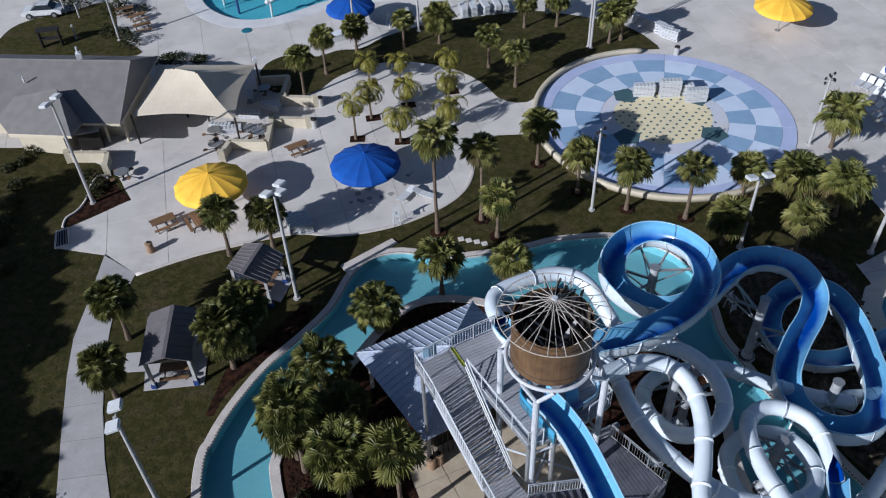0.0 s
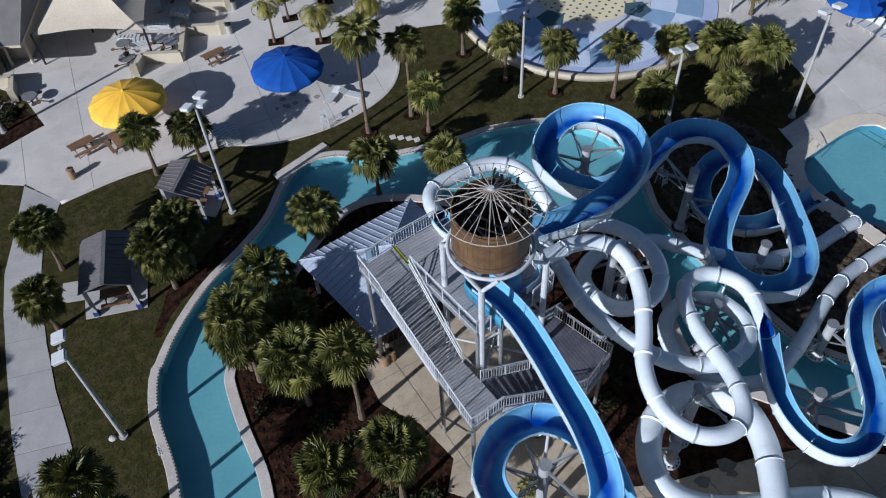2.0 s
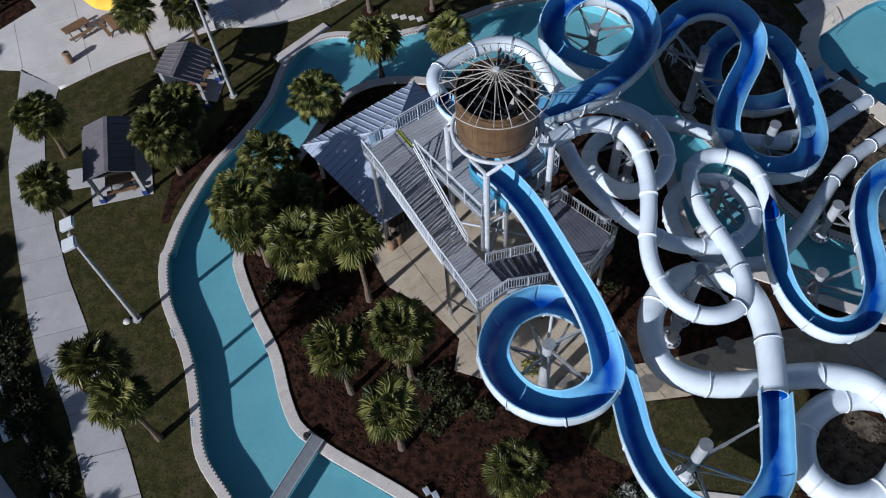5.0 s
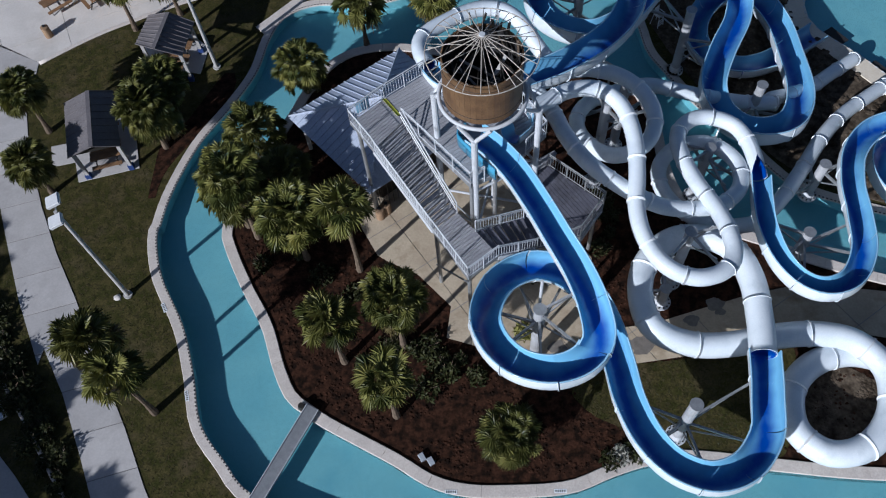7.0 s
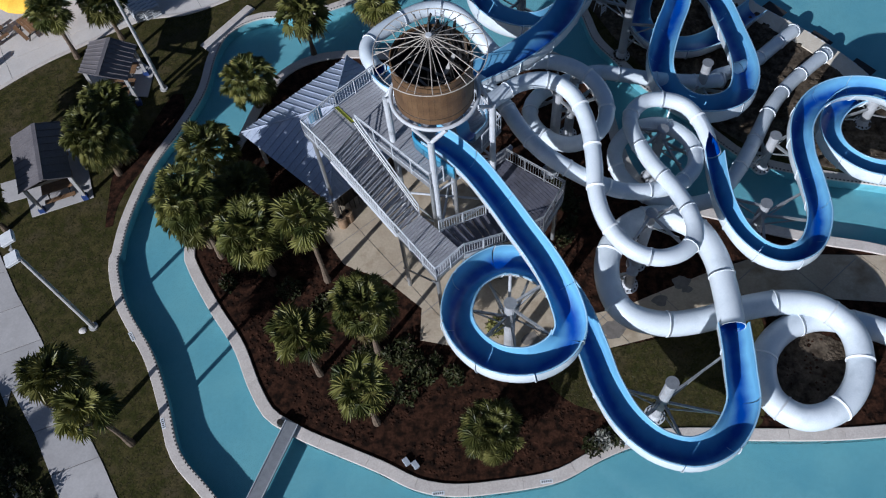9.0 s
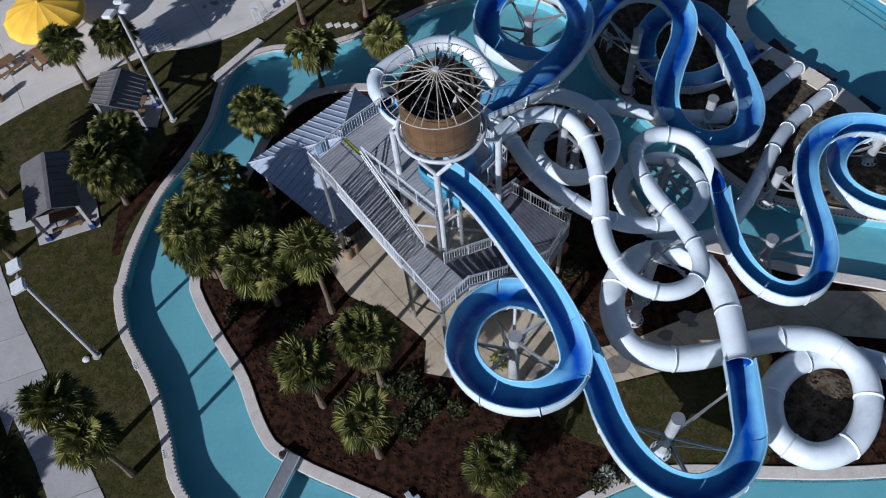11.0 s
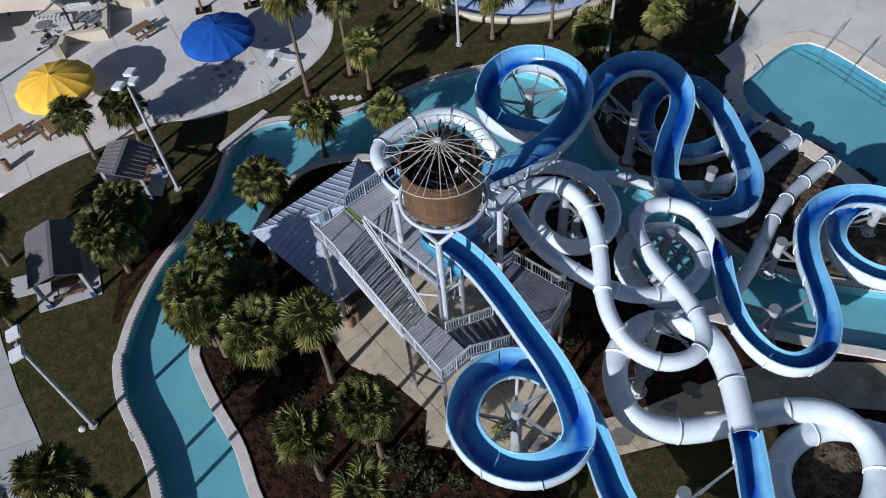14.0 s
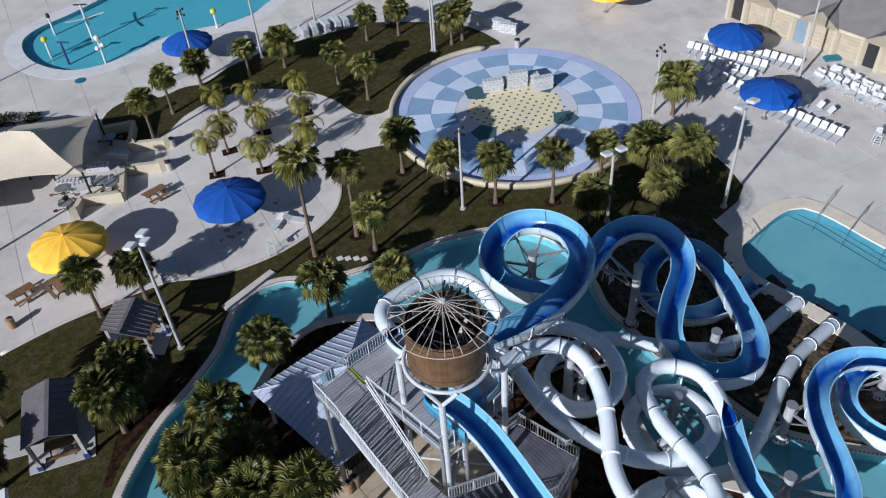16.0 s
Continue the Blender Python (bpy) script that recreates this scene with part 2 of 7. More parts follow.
def water_material():
    m = bpy.data.materials.new("pool_water")
    m.use_nodes = True
    N, L = m.node_tree.nodes, m.node_tree.links
    N.remove(N["Principled BSDF"])
    tr = N.new("ShaderNodeBsdfTransparent")
    tr.inputs[0].default_value = (0.80, 0.96, 0.98, 1)
    gl = N.new("ShaderNodeBsdfGlossy")
    gl.inputs["Roughness"].default_value = 0.04
    lw = N.new("ShaderNodeLayerWeight")
    lw.inputs["Blend"].default_value = 0.5
    p5 = N.new("ShaderNodeMath")
    p5.operation = 'POWER'
    p5.inputs[1].default_value = 5.0
    L.new(lw.outputs["Facing"], p5.inputs[0])
    fr = N.new("ShaderNodeMath")
    fr.operation = 'MULTIPLY_ADD'
    fr.inputs[1].default_value = 0.98
    fr.inputs[2].default_value = 0.02
    L.new(p5.outputs[0], fr.inputs[0])
    wave = N.new("ShaderNodeTexNoise")
    wave.inputs["Scale"].default_value = 2.2
    wave.inputs["Detail"].default_value = 3
    geo = N.new("ShaderNodeNewGeometry")
    L.new(geo.outputs["Position"], wave.inputs["Vector"])
    bp = N.new("ShaderNodeBump")
    bp.inputs["Strength"].default_value = 0.05
    bp.inputs["Distance"].default_value = 0.05
    L.new(wave.outputs["Fac"], bp.inputs["Height"])
    L.new(bp.outputs["Normal"], gl.inputs["Normal"])
    L.new(bp.outputs["Normal"], lw.inputs["Normal"])
    ms = N.new("ShaderNodeMixShader")
    L.new(fr.outputs[0], ms.inputs[0])
    L.new(tr.outputs[0], ms.inputs[1])
    L.new(gl.outputs[0], ms.inputs[2])
    L.new(ms.outputs[0], N["Material Output"].inputs[0])
    return m


WATER = water_material()

# ---- building helpers ----


def mesh_of(name, bm, *mats, smooth=False):
    me = bpy.data.meshes.new(name)
    bmesh.ops.recalc_face_normals(bm, faces=bm.faces[:])
    bm.normal_update()
    if bm.faces and all(f.normal.z < -0.99 for f in bm.faces):
        bmesh.ops.reverse_faces(bm, faces=bm.faces[:])
    bm.to_mesh(me)
    bm.free()
    for m in mats:
        me.materials.append(m)
    if smooth:
        me.shade_smooth()
    return me


def part(name, bm, material, parent=None, label="", smooth=False):
    mats = material if isinstance(material, (list, tuple)) else [material]
    ob = new(name, bm if isinstance(bm, bpy.types.Mesh) else mesh_of(name, bm, *mats, smooth=smooth))
    if parent:
        ob.parent = parent
    if label:
        tagged(ob, label)
    return ob


def thing(name, label, category, group="", kind="", at=None):
    ob = new(name)
    ob.empty_display_size = 0.3
    if at is not None:
        ob.matrix_basis = at
    return tagged(ob, label, category, group, kind)


def box(bm, c, s, rz=0.0, m=None, mat=0):
    """A box of size s centred at c, turned by rz degrees."""
    q = (m or Matrix()) @ pose(*c, 0, 0, rz) @ Matrix.Diagonal((*s, 1))
    r = bmesh.ops.create_cube(bm, size=1, matrix=q)
    if mat:
        for f in {f for v in r["verts"] for f in v.link_faces}:
            f.material_index = mat


def bar(bm, a, b, r, seg=8, r2=None):
    """A round bar from a to b."""
    a, b = Vector(a), Vector(b)
    d = b - a
    if d.length < 1e-4:
        return
    q = Matrix.Translation((a + b) / 2) @ d.to_track_quat("Z", "Y").to_matrix().to_4x4()
    bmesh.ops.create_cone(bm, cap_ends=True, segments=seg, radius1=r, radius2=r if r2 is None else r2, depth=d.length, matrix=q)


def beam(bm, a, b, w, h):
    """A square bar from a to b, w wide and h high."""
    a, b = Vector(a), Vector(b)
    d = b - a
    q = Matrix.Translation((a + b) / 2) @ d.to_track_quat("Y", "Z").to_matrix().to_4x4() @ Matrix.Diagonal((w, d.length, h, 1))
    bmesh.ops.create_cube(bm, size=1, matrix=q)


def smooth_path(pts, step=0.5, closed=False):
    """Points at even steps on a Catmull-Rom curve through pts."""
    p = [Vector(q) if len(q) == 3 else Vector((*q, 0)) for q in pts]
    n = len(p)
    raw = []
    for i in range(n if closed else n - 1):
        if closed:
            a, b, c, d = p[i - 1], p[i], p[(i + 1) % n], p[(i + 2) % n]
        else:
            a, b, c, d = p[max(i - 1, 0)], p[i], p[i + 1], p[min(i + 2, n - 1)]
        k = max(2, int((c - b).length / step * 3))
        for j in range(k):
            t = j / k
            raw.append(0.5 * ((2 * b) + (c - a) * t + (2 * a - 5 * b + 4 * c - d) * t * t + (3 * b - a - 3 * c + d) * t ** 3))
    raw.append(p[0].copy() if closed else p[-1])
    out, rest = [raw[0]], 0.0
    total = sum((raw[i + 1] - raw[i]).length for i in range(len(raw) - 1))
    count = max(2, round(total / step))
    gap = total / count
    run = 0.0
    for i in range(len(raw) - 1):
        d = (raw[i + 1] - raw[i]).length
        while d > 1e-9 and run + d >= gap * len(out) - 1e-7 and len(out) < count:
            out.append(raw[i].lerp(raw[i + 1], (gap * len(out) - run) / d))
        run += d
    if not closed:
        out.append(raw[-1])
    return out


def frames_of(path, closed=False):
    n = len(path)
    res = []
    for i in range(n):
        a = path[i - 1] if (i or closed) else path[0]
        b = path[(i + 1) % n] if (i < n - 1 or closed) else path[-1]
        t = (b - a).normalized()
        side = t.cross(Vector((0, 0, 1))).normalized()
        res.append((path[i], t, side, side.cross(t).normalized()))
    return res


def sweep(bm, path, profile, closed=False, ring=True, lean=None, mat=0, caps=False, wide=None):
    """Sweep a profile of (side, up) along path. ring: the profile is closed. lean: degrees at each point."""
    rows = []
    for i, (p, t, s, u) in enumerate(frames_of(path, closed)):
        if lean:
            a = radians(lean[i])
            s, u = s * math.cos(a) + u * math.sin(a), u * math.cos(a) - s * math.sin(a)
        g = wide[i] if wide else 1
        rows.append([bm.verts.new(p + s * x * g + u * y) for x, y in profile])
    n, k = len(rows), len(profile)
    for i in range(n if closed else n - 1):
        a, b = rows[i], rows[(i + 1) % n]
        for j in range(k if ring else k - 1):
            f = bm.faces.new((a[j], a[(j + 1) % k], b[(j + 1) % k], b[j]))
            f.material_index = mat
            f.smooth = True
    if caps and ring and not closed:
        bm.faces.new(rows[0])
        bm.faces.new(rows[-1])
    return rows


def inside(p, poly):
    x, y, c = p[0], p[1], False
    j = len(poly) - 1
    for i in range(len(poly)):
        xi, yi, xj, yj = poly[i][0], poly[i][1], poly[j][0], poly[j][1]
        if (yi > y) != (yj > y) and x < (xj - xi) * (y - yi) / (yj - yi) + xi:
            c = not c
        j = i
    return c


def region(bm, outer, holes=(), z=0.0, mat=0):
    """Fill a flat outline that may have holes."""
    from mathutils.geometry import delaunay_2d_cdt
    co, edges = [], []
    for ring in (outer, *holes):
        b = len(co)
        co += [Vector((q[0], q[1])) for q in ring]
        edges += [(b + i, b + (i + 1) % len(ring)) for i in range(len(ring))]
    vs, es, fs, *_ = delaunay_2d_cdt(co, edges, [], 0, 1e-4)
    bv = [bm.verts.new((v.x, v.y, z)) for v in vs]
    for f in fs:
        c = sum((vs[i] for i in f), Vector((0, 0))) / len(f)
        if inside(c, outer) and not any(inside(c, h) for h in holes):
            bm.faces.new([bv[i] for i in f]).material_index = mat
    bmesh.ops.delete(bm, geom=[v for v in bm.verts if not v.link_faces], context='VERTS')


def slab(bm, outer, z0, z1, holes=()):
    """A flat sheet with thickness from z0 up to z1."""
    region(bm, outer, holes, z0)
    bmesh.ops.recalc_face_normals(bm, faces=bm.faces[:])
    r = bmesh.ops.extrude_face_region(bm, geom=bm.faces[:])
    for v in r["geom"]:
        if isinstance(v, bmesh.types.BMVert):
            v.co.z = z1


def offset_line(path, d, closed=False):
    """Move a flat line sideways (to its right) by d."""
    return [p + s * d for p, t, s, u in frames_of(path, closed)]


def slabs(parent, outer, size, turn, z, thick, material, name="slab", gap=0.05, holes=(), origin=(0, 0)):
    """Lay cast slabs, each an object, in the outline."""
    bm = bmesh.new()
    region(bm, outer, holes, 0)
    ca, sa = math.cos(radians(turn)), math.sin(radians(turn))
    ax = (Vector((ca, sa, 0)), Vector((-sa, ca, 0)))
    size = size if isinstance(size, tuple) else (size, size)
    o = Vector((*origin, 0))
    spans = []
    for a, w in zip(ax, size):
        q = [(v.co - o).dot(a) for v in bm.verts]
        spans.append((math.floor(min(q) / w), math.ceil(max(q) / w)))
        for k in range(spans[-1][0], spans[-1][1] + 1):
            for e in (-gap / 2, gap / 2):
                bmesh.ops.bisect_plane(bm, geom=bm.verts[:] + bm.edges[:] + bm.faces[:], plane_co=o + a * (k * w + e), plane_no=a)
    cells = {}
    for f in bm.faces:
        c = f.calc_center_median() - o
        q = [c.dot(a) / w for a, w in zip(ax, size)]
        if all(gap / 2 / w < v - math.floor(v) < 1 - gap / 2 / w for v, w in zip(q, size)):
            cells.setdefault((math.floor(q[0]), math.floor(q[1])), []).append([v.co.copy() for v in f.verts])
    bm.free()
    for key in sorted(cells):
        b2 = bmesh.new()
        for f in cells[key]:
            b2.faces.new([b2.verts.new((v.x, v.y, z)) for v in f])
        bmesh.ops.remove_doubles(b2, verts=b2.verts[:], dist=0.001)
        if sum(f.calc_area() for f in b2.faces) < 0.02:
            b2.free()
            continue
        bmesh.ops.recalc_face_normals(b2, faces=b2.faces[:])
        r = bmesh.ops.extrude_face_region(b2, geom=b2.faces[:])
        for v in r["geom"]:
            if isinstance(v, bmesh.types.BMVert):
                v.co.z = z - thick
        part(name, b2, material, parent)


# ---- ground, water and paving ----
RIVER_BANK = [(39.55, 13.25), (34.62, 16.71), (30.35, 19.22), (27.40, 20.75), (23.87, 23.07), (22.44, 25.35), (21.53, 27.85), (19.99, 30.32), (18.87, 33.43), (18.23, 35.61), (18.30, 38.00), (18.25, 41.09), (16.96, 43.58), (14.51, 45.21), (12.02, 45.73), (8.52, 45.52), (6.11, 44.86), (0.64, 44.18), (-3.16, 45.05), (-5.49, 44.45), (-6.79, 42.62), (-7.92, 39.69), (-9.68, 37.16), (-12.03, 34.35), (-13.88, 30.86), (-14.72, 28.23), (-14.68, 28.80), (-14.84, 27.49), (-14.55, 25.05), (-13.38, 21.60), (-12.86, 18.54), (-12.57, 15.63), (-11.44, 13.43), (-10.08, 11.37), (-6.45, 9.02), (-0.29, 6.12), (10.30, 3.56), (23.21, 0.31), (35.32, -1.64), (43.06, 1.85), (44.48, 7.37)]
ISLAND_BANK = [(28.22, 15.55), (25.26, 17.23), (22.54, 18.91), (20.62, 20.40), (18.42, 21.95), (16.92, 24.16), (16.79, 26.90), (17.11, 29.64), (16.62, 33.15), (14.43, 36.01), (10.61, 35.60), (8.37, 37.41), (5.15, 38.78), (1.85, 40.06), (-0.89, 40.30), (-3.02, 39.43), (-4.94, 37.26), (-5.96, 35.64), (-7.85, 32.97), (-9.69, 30.03), (-10.75, 27.66), (-10.64, 26.12), (-9.79, 23.18), (-8.85, 20.56), (-8.40, 17.97), (-7.86, 16.14), (-7.09, 15.21), (-6.05, 14.19), (-4.29, 12.79), (-2.58, 11.43), (-1.10, 10.11), (0.62, 9.27), (2.85, 8.78), (5.91, 8.42), (8.31, 8.84), (10.44, 9.02), (12.59, 8.68), (16.42, 7.49), (19.51, 6.56), (22.56, 5.84), (29.06, 4.56), (33.74, 6.62), (33.74, 11.47)]
POOL = [(30.39, 38.36), (31.50, 38.92), (32.88, 39.68), (34.56, 40.52), (35.76, 40.90), (36.71, 40.87), (37.44, 40.27), (38.02, 39.37), (38.75, 37.75), (39.92, 34.87), (44.67, 24.72), (46.30, 16.63), (40.35, 18.42), (34.64, 24.40), (33.63, 27.20), (33.03, 29.04), (32.48, 30.20), (31.93, 31.40), (31.20, 32.70), (30.17, 34.33), (29.65, 35.39), (29.56, 36.40), (29.85, 37.57)]
KIDS_POOL = [(-27.17, 91.79), (-26.30, 88.79), (-24.65, 86.30), (-22.33, 84.37), (-19.95, 83.67), (-17.24, 84.17), (-14.50, 85.74), (-12.90, 86.91), (-10.84, 87.96), (-7.48, 88.56), (-4.51, 88.67), (-1.86, 89.81), (-0.16, 91.68), (1.26, 94.81), (-1.68, 104.04), (-9.20, 108.32), (-13.97, 105.36), (-19.29, 100.68), (-22.20, 98.12), (-25.42, 95.84), (-26.89, 94.00)]
PAD_C, PAD_R = (20.40, 61.27), 11.4

river = smooth_path(RIVER_BANK, 0.7, True)
isle = smooth_path(ISLAND_BANK, 0.7, True)
pool = smooth_path(POOL, 1.2, True)
kids = smooth_path(KIDS_POOL, 0.8, True)
FAR = [(-1500, -1500), (1500, -1500), (1500, 1500), (-1500, 1500)]


def area(ring):
    return sum(ring[i - 1][0] * ring[i][1] - ring[i][0] * ring[i - 1][1] for i in range(len(ring))) / 2


bm = bmesh.new()
region(bm, FAR, (river, pool, kids), 0)
tagged(part("ground", bm, GRASS), "patchy dark green and brown winter lawn", "lawn", kind="structure")


def basin(name, outline, depth, level, label, hole=None, paint=None, side=None):
    """Painted floor and walls, and the water over them."""
    th = thing(name, label, "pool water", kind="structure")
    bm = bmesh.new()
    grown = offset_line(outline, 0.25 if area(outline) > 0 else -0.25, True)
    region(bm, grown, (), -depth)
    part("basin_floor", bm, paint or POOL_PAINT, th, "turquoise painted plaster floor")
    bm = bmesh.new()
    sweep(bm, outline, [(0, 0.0), (0, -depth)], True, False)
    if hole:
        sweep(bm, hole, [(0, 0.0), (0, -depth)], True, False)
    part("basin_wall", bm, side or POOL_WALL, th)
    bm = bmesh.new()
    region(bm, grown, (), level)
    part("water_surface", bm, WATER, th, "clear calm water")
    return th


basin("water", river, 0.75, -0.14, "shallow turquoise lazy river water, calm", isle)
basin("water", pool, 0.6, -0.12, "turquoise swimming pool water with long shadows", side=TILE_BLUE)
basin("water", kids, 0.5, -0.10, "bright turquoise shallow children's pool water", paint=KIDS_PAINT)

bm = bmesh.new()
slab(bm, isle, -0.8, 0.0)
island = tagged(part("ground", bm, MULCH), "island bed of brown bark mulch beside the river", "mulch bed", kind="structure")


def coping(outline, width, inward, label, length=3.0, z=0.1, mat=None):
    """A raised concrete edge of cast pieces along a basin."""
    th = thing("trim", label, "pool coping", kind="structure")
    sgn = (1 if area(outline) > 0 else -1) * (-1 if inward else 1)
    line = outline + [outline[0]]
    step = (line[1] - line[0]).length
    k = max(2, round(length / step))
    for i in range(0, len(line) - 1, k):
        seg = line[i:i + k + 1]
        if len(seg) < 2:
            break
        fr = frames_of(outline, True)
        bm = bmesh.new()
        rows = []
        for j in range(i, i + len(seg)):
            p, t, s, u = fr[j % len(outline)]
            q = p.copy()
            if j == i:
                q = q + t * 0.012
            rows.append([bm.verts.new(q + s * sgn * x + u * y) for x, y in ((-0.06, 0.0), (-0.06, z - 0.02), (-0.03, z), (width - 0.03, z), (width, z - 0.03), (width, -0.05))])
        for a, b in zip(rows, rows[1:]):
            for m in range(5):
                bm.faces.new((a[m], a[m + 1], b[m + 1], b[m]))
        bm.faces.new(rows[0])
        bm.faces.new(rows[-1])
        part("coping_piece", bm, mat or COPING, th)
    return th


def tile_row(outline, label, size=0.12, every=2, dark=True):
    """Small square tiles set along the wall just above the water."""
    bm = bmesh.new()
    ring = smooth_path([tuple(p) for p in outline], size, True)
    for i in range(0, len(ring) - 1, every):
        p, q = ring[i], ring[(i + 1) % len(ring)]
        d = (q - p).normalized()
        n = Vector((d.y, -d.x, 0)) * (1 if area(outline) > 0 else -1)
        c = (p + q) / 2 + n * 0.0
        bmesh.ops.create_cube(bm, size=1, matrix=Matrix.Translation((c.x, c.y, 0.105)) @ Matrix.Rotation(math.atan2(d.y, d.x), 4, 'Z') @ Matrix.Diagonal((size * 0.9, 0.08, 0.02, 1)))
    return tagged(part("trim", bm, DARK if dark else WHITE_PLASTIC), label, "tile band", kind="stuff")


# pad of coloured wedges
pad = thing("pavement", "round splash pad painted in blue checks round a sandy centre", "splash pad", kind="structure", at=pose(*PAD_C, 0))


def wedge(r0, r1, a0, a1, z, mat, name="pad_wedge", thick=0.05):
    bm = bmesh.new()
    n = max(2, int((a1 - a0) / 6))
    lo = [bm.verts.new((r0 * math.cos(radians(a0 + (a1 - a0) * i / n)), r0 * math.sin(radians(a0 + (a1 - a0) * i / n)), z)) for i in range(n + 1)]
    hi = [bm.verts.new((r1 * math.cos(radians(a0 + (a1 - a0) * i / n)), r1 * math.sin(radians(a0 + (a1 - a0) * i / n)), z)) for i in range(n + 1)]
    for i in range(n):
        bm.faces.new((lo[i], hi[i], hi[i + 1], lo[i + 1]))
    bmesh.ops.recalc_face_normals(bm, faces=bm.faces[:])
    r = bmesh.ops.extrude_face_region(bm, geom=bm.faces[:])
    for v in r["geom"]:
        if isinstance(v, bmesh.types.BMVert):
            v.co.z = z - thick
    return part(name, bm, mat, pad)


bm = bmesh.new()
bmesh.ops.create_cone(bm, cap_ends=True, segments=72, radius1=PAD_R, radius2=PAD_R, depth=0.04, matrix=pose(0, 0, 0.03))
part("pad_base", bm, JOINT, pad)
NW = 20
for i in range(NW):
    a0, a1 = i * 360 / NW + 5, (i + 1) * 360 / NW + 4.85
    wedge(10.15, 11.35, a0, a1, 0.075, PAD_RIM)
    wedge(7.95, 10.12, a0, a1, 0.075, PAD_LIGHT if i % 2 else PAD_MID)
    wedge(5.65, 7.92, a0, a1, 0.075, PAD_MID if i % 2 else PAD_LIGHT)
bm = bmesh.new()
bmesh.ops.create_cone(bm, cap_ends=True, segments=64, radius1=5.6, radius2=5.6, depth=0.04, matrix=pose(0, 0, 0.055))
part("pad_centre", bm, PAD_PALE, pad, "pale lilac middle of the splash pad")
bm = bmesh.new()
bm.faces.new([bm.verts.new((4.35 * math.cos(k * 0.1309) * (1 + 0.05 * math.sin(3 * k * 0.1309)), 4.25 * math.sin(k * 0.1309) * (1 + 0.05 * math.cos(2 * k * 0.1309)), 0.078)) for k in range(48)])
part("sand_patch", bm, PAD_SAND, pad, "sandy yellow centre of the splash pad")
for a in (38, 125, 215, 322):
    bm = bmesh.new()
    r = bmesh.ops.create_circle(bm, cap_ends=True, segments=5, radius=1.3, matrix=pose(4.7 * math.cos(radians(a)), 4.7 * math.sin(radians(a)), 0.079, 0, 0, a))
    r = bmesh.ops.extrude_face_region(bm, geom=bm.faces[:])
    for v in r["geom"]:
        if isinstance(v, bmesh.types.BMVert):
            v.co.z += 0.01
    part("pad_pentagon", bm, PAD_GREEN, pad, "dark teal pentagon")
bm = bmesh.new()
rng = random.Random(4)
for iy in range(-7, 8):
    for ix in range(-7, 8):
        x, y = (ix + (iy % 2) * 0.5) * 0.86, iy * 0.56
        if math.hypot(x * 0.85, y) < 3.9 and rng.random() < 0.93:
            bmesh.ops.create_circle(bm, cap_ends=True, segments=8, radius=0.135, matrix=pose(x, y, 0.081))
tagged(part("floor_dot", bm, PAD_GREEN, pad), "rows of dark round floor inserts", kind="stuff")
# low wall round the pad
bm = bmesh.new()
arc = [Vector((PAD_C[0] + (PAD_R + 0.25) * math.cos(radians(a)), PAD_C[1] + (PAD_R + 0.25) * math.sin(radians(a)), 0)) for a in range(88, 331, 3)]
sweep(bm, arc, [(-0.22, 0), (-0.22, 0.45), (-0.19, 0.48), (0.19, 0.48), (0.22, 0.45), (0.22, 0)], False, True, caps=True)
tagged(part("wall_low", bm, CREAM), "low curved cream seat wall round the splash pad", "seat wall", kind="structure")

PLAZA = [(-29.91, 47.31), (-29.84, 49.62), (-28.08, 50.88), (-25.53, 52.93), (-27.83, 56.84), (-31.81, 59.59), (-36.30, 61.04), (-45.75, 61.75), (-65.77, 87.48), (-76.99, 123.09), (-5.00, 160.45), (106.25, 143.19), (101.86, 65.07), (60.36, 21.47), (48.76, 27.30), (39.71, 29.13), (37.74, 31.86), (37.80, 31.95), (33.97, 32.02), (32.52, 32.48), (30.41, 34.18), (29.31, 35.74), (29.37, 37.98), (30.10, 39.78), (29.82, 41.74), (30.03, 41.57), (32.67, 43.03), (34.05, 44.59), (34.16, 47.23), (33.64, 50.83), (31.98, 53.21), (30.00, 55.15), (30.32, 58.31), (30.73, 64.60), (13.34, 54.21), (9.13, 58.59), (7.51, 59.75), (5.25, 59.75), (2.90, 58.06), (2.54, 54.23), (1.39, 51.69), (-0.95, 49.71), (-4.07, 48.21), (-8.01, 47.48), (-11.57, 47.92), (-16.65, 46.63), (-19.51, 45.68), (-23.16, 43.95), (-26.00, 46.29)]
EDGE = smooth_path([(3.6, 58.9), *PLAZA[38:47], (-23.0, 44.05)], 0.6)
PLAZA = PLAZA[:38] + [(v.x, v.y) for v in EDGE] + PLAZA[48:]
STRIP = [(-14.83, 68.12), (-11.72, 68.13), (-9.93, 70.51), (-7.70, 72.18), (-4.68, 73.29), (-1.70, 72.96), (1.89, 71.30), (4.49, 68.55), (6.02, 65.57), (8.23, 64.78), (10.25, 66.49), (12.22, 69.43), (16.21, 72.27), (16.31, 72.64), (19.03, 73.70), (22.63, 73.38), (22.61, 74.24), (21.54, 76.67), (20.03, 78.78), (18.22, 80.02), (11.79, 82.66), (7.50, 82.42), (3.23, 81.77), (-0.97, 80.71), (-5.12, 78.49), (-7.55, 76.21), (-9.82, 76.11), (-12.07, 74.97), (-15.03, 75.52), (-17.15, 73.76), (-17.34, 70.42)]
bm = bmesh.new()
region(bm, PLAZA, (pool, kids), 0.006)
tagged(part("pavement", bm, JOINT), "wide pale concrete pool deck cast in joined slabs", "concrete deck", kind="structure")
plaza = bpy.data.objects["pavement.001"]
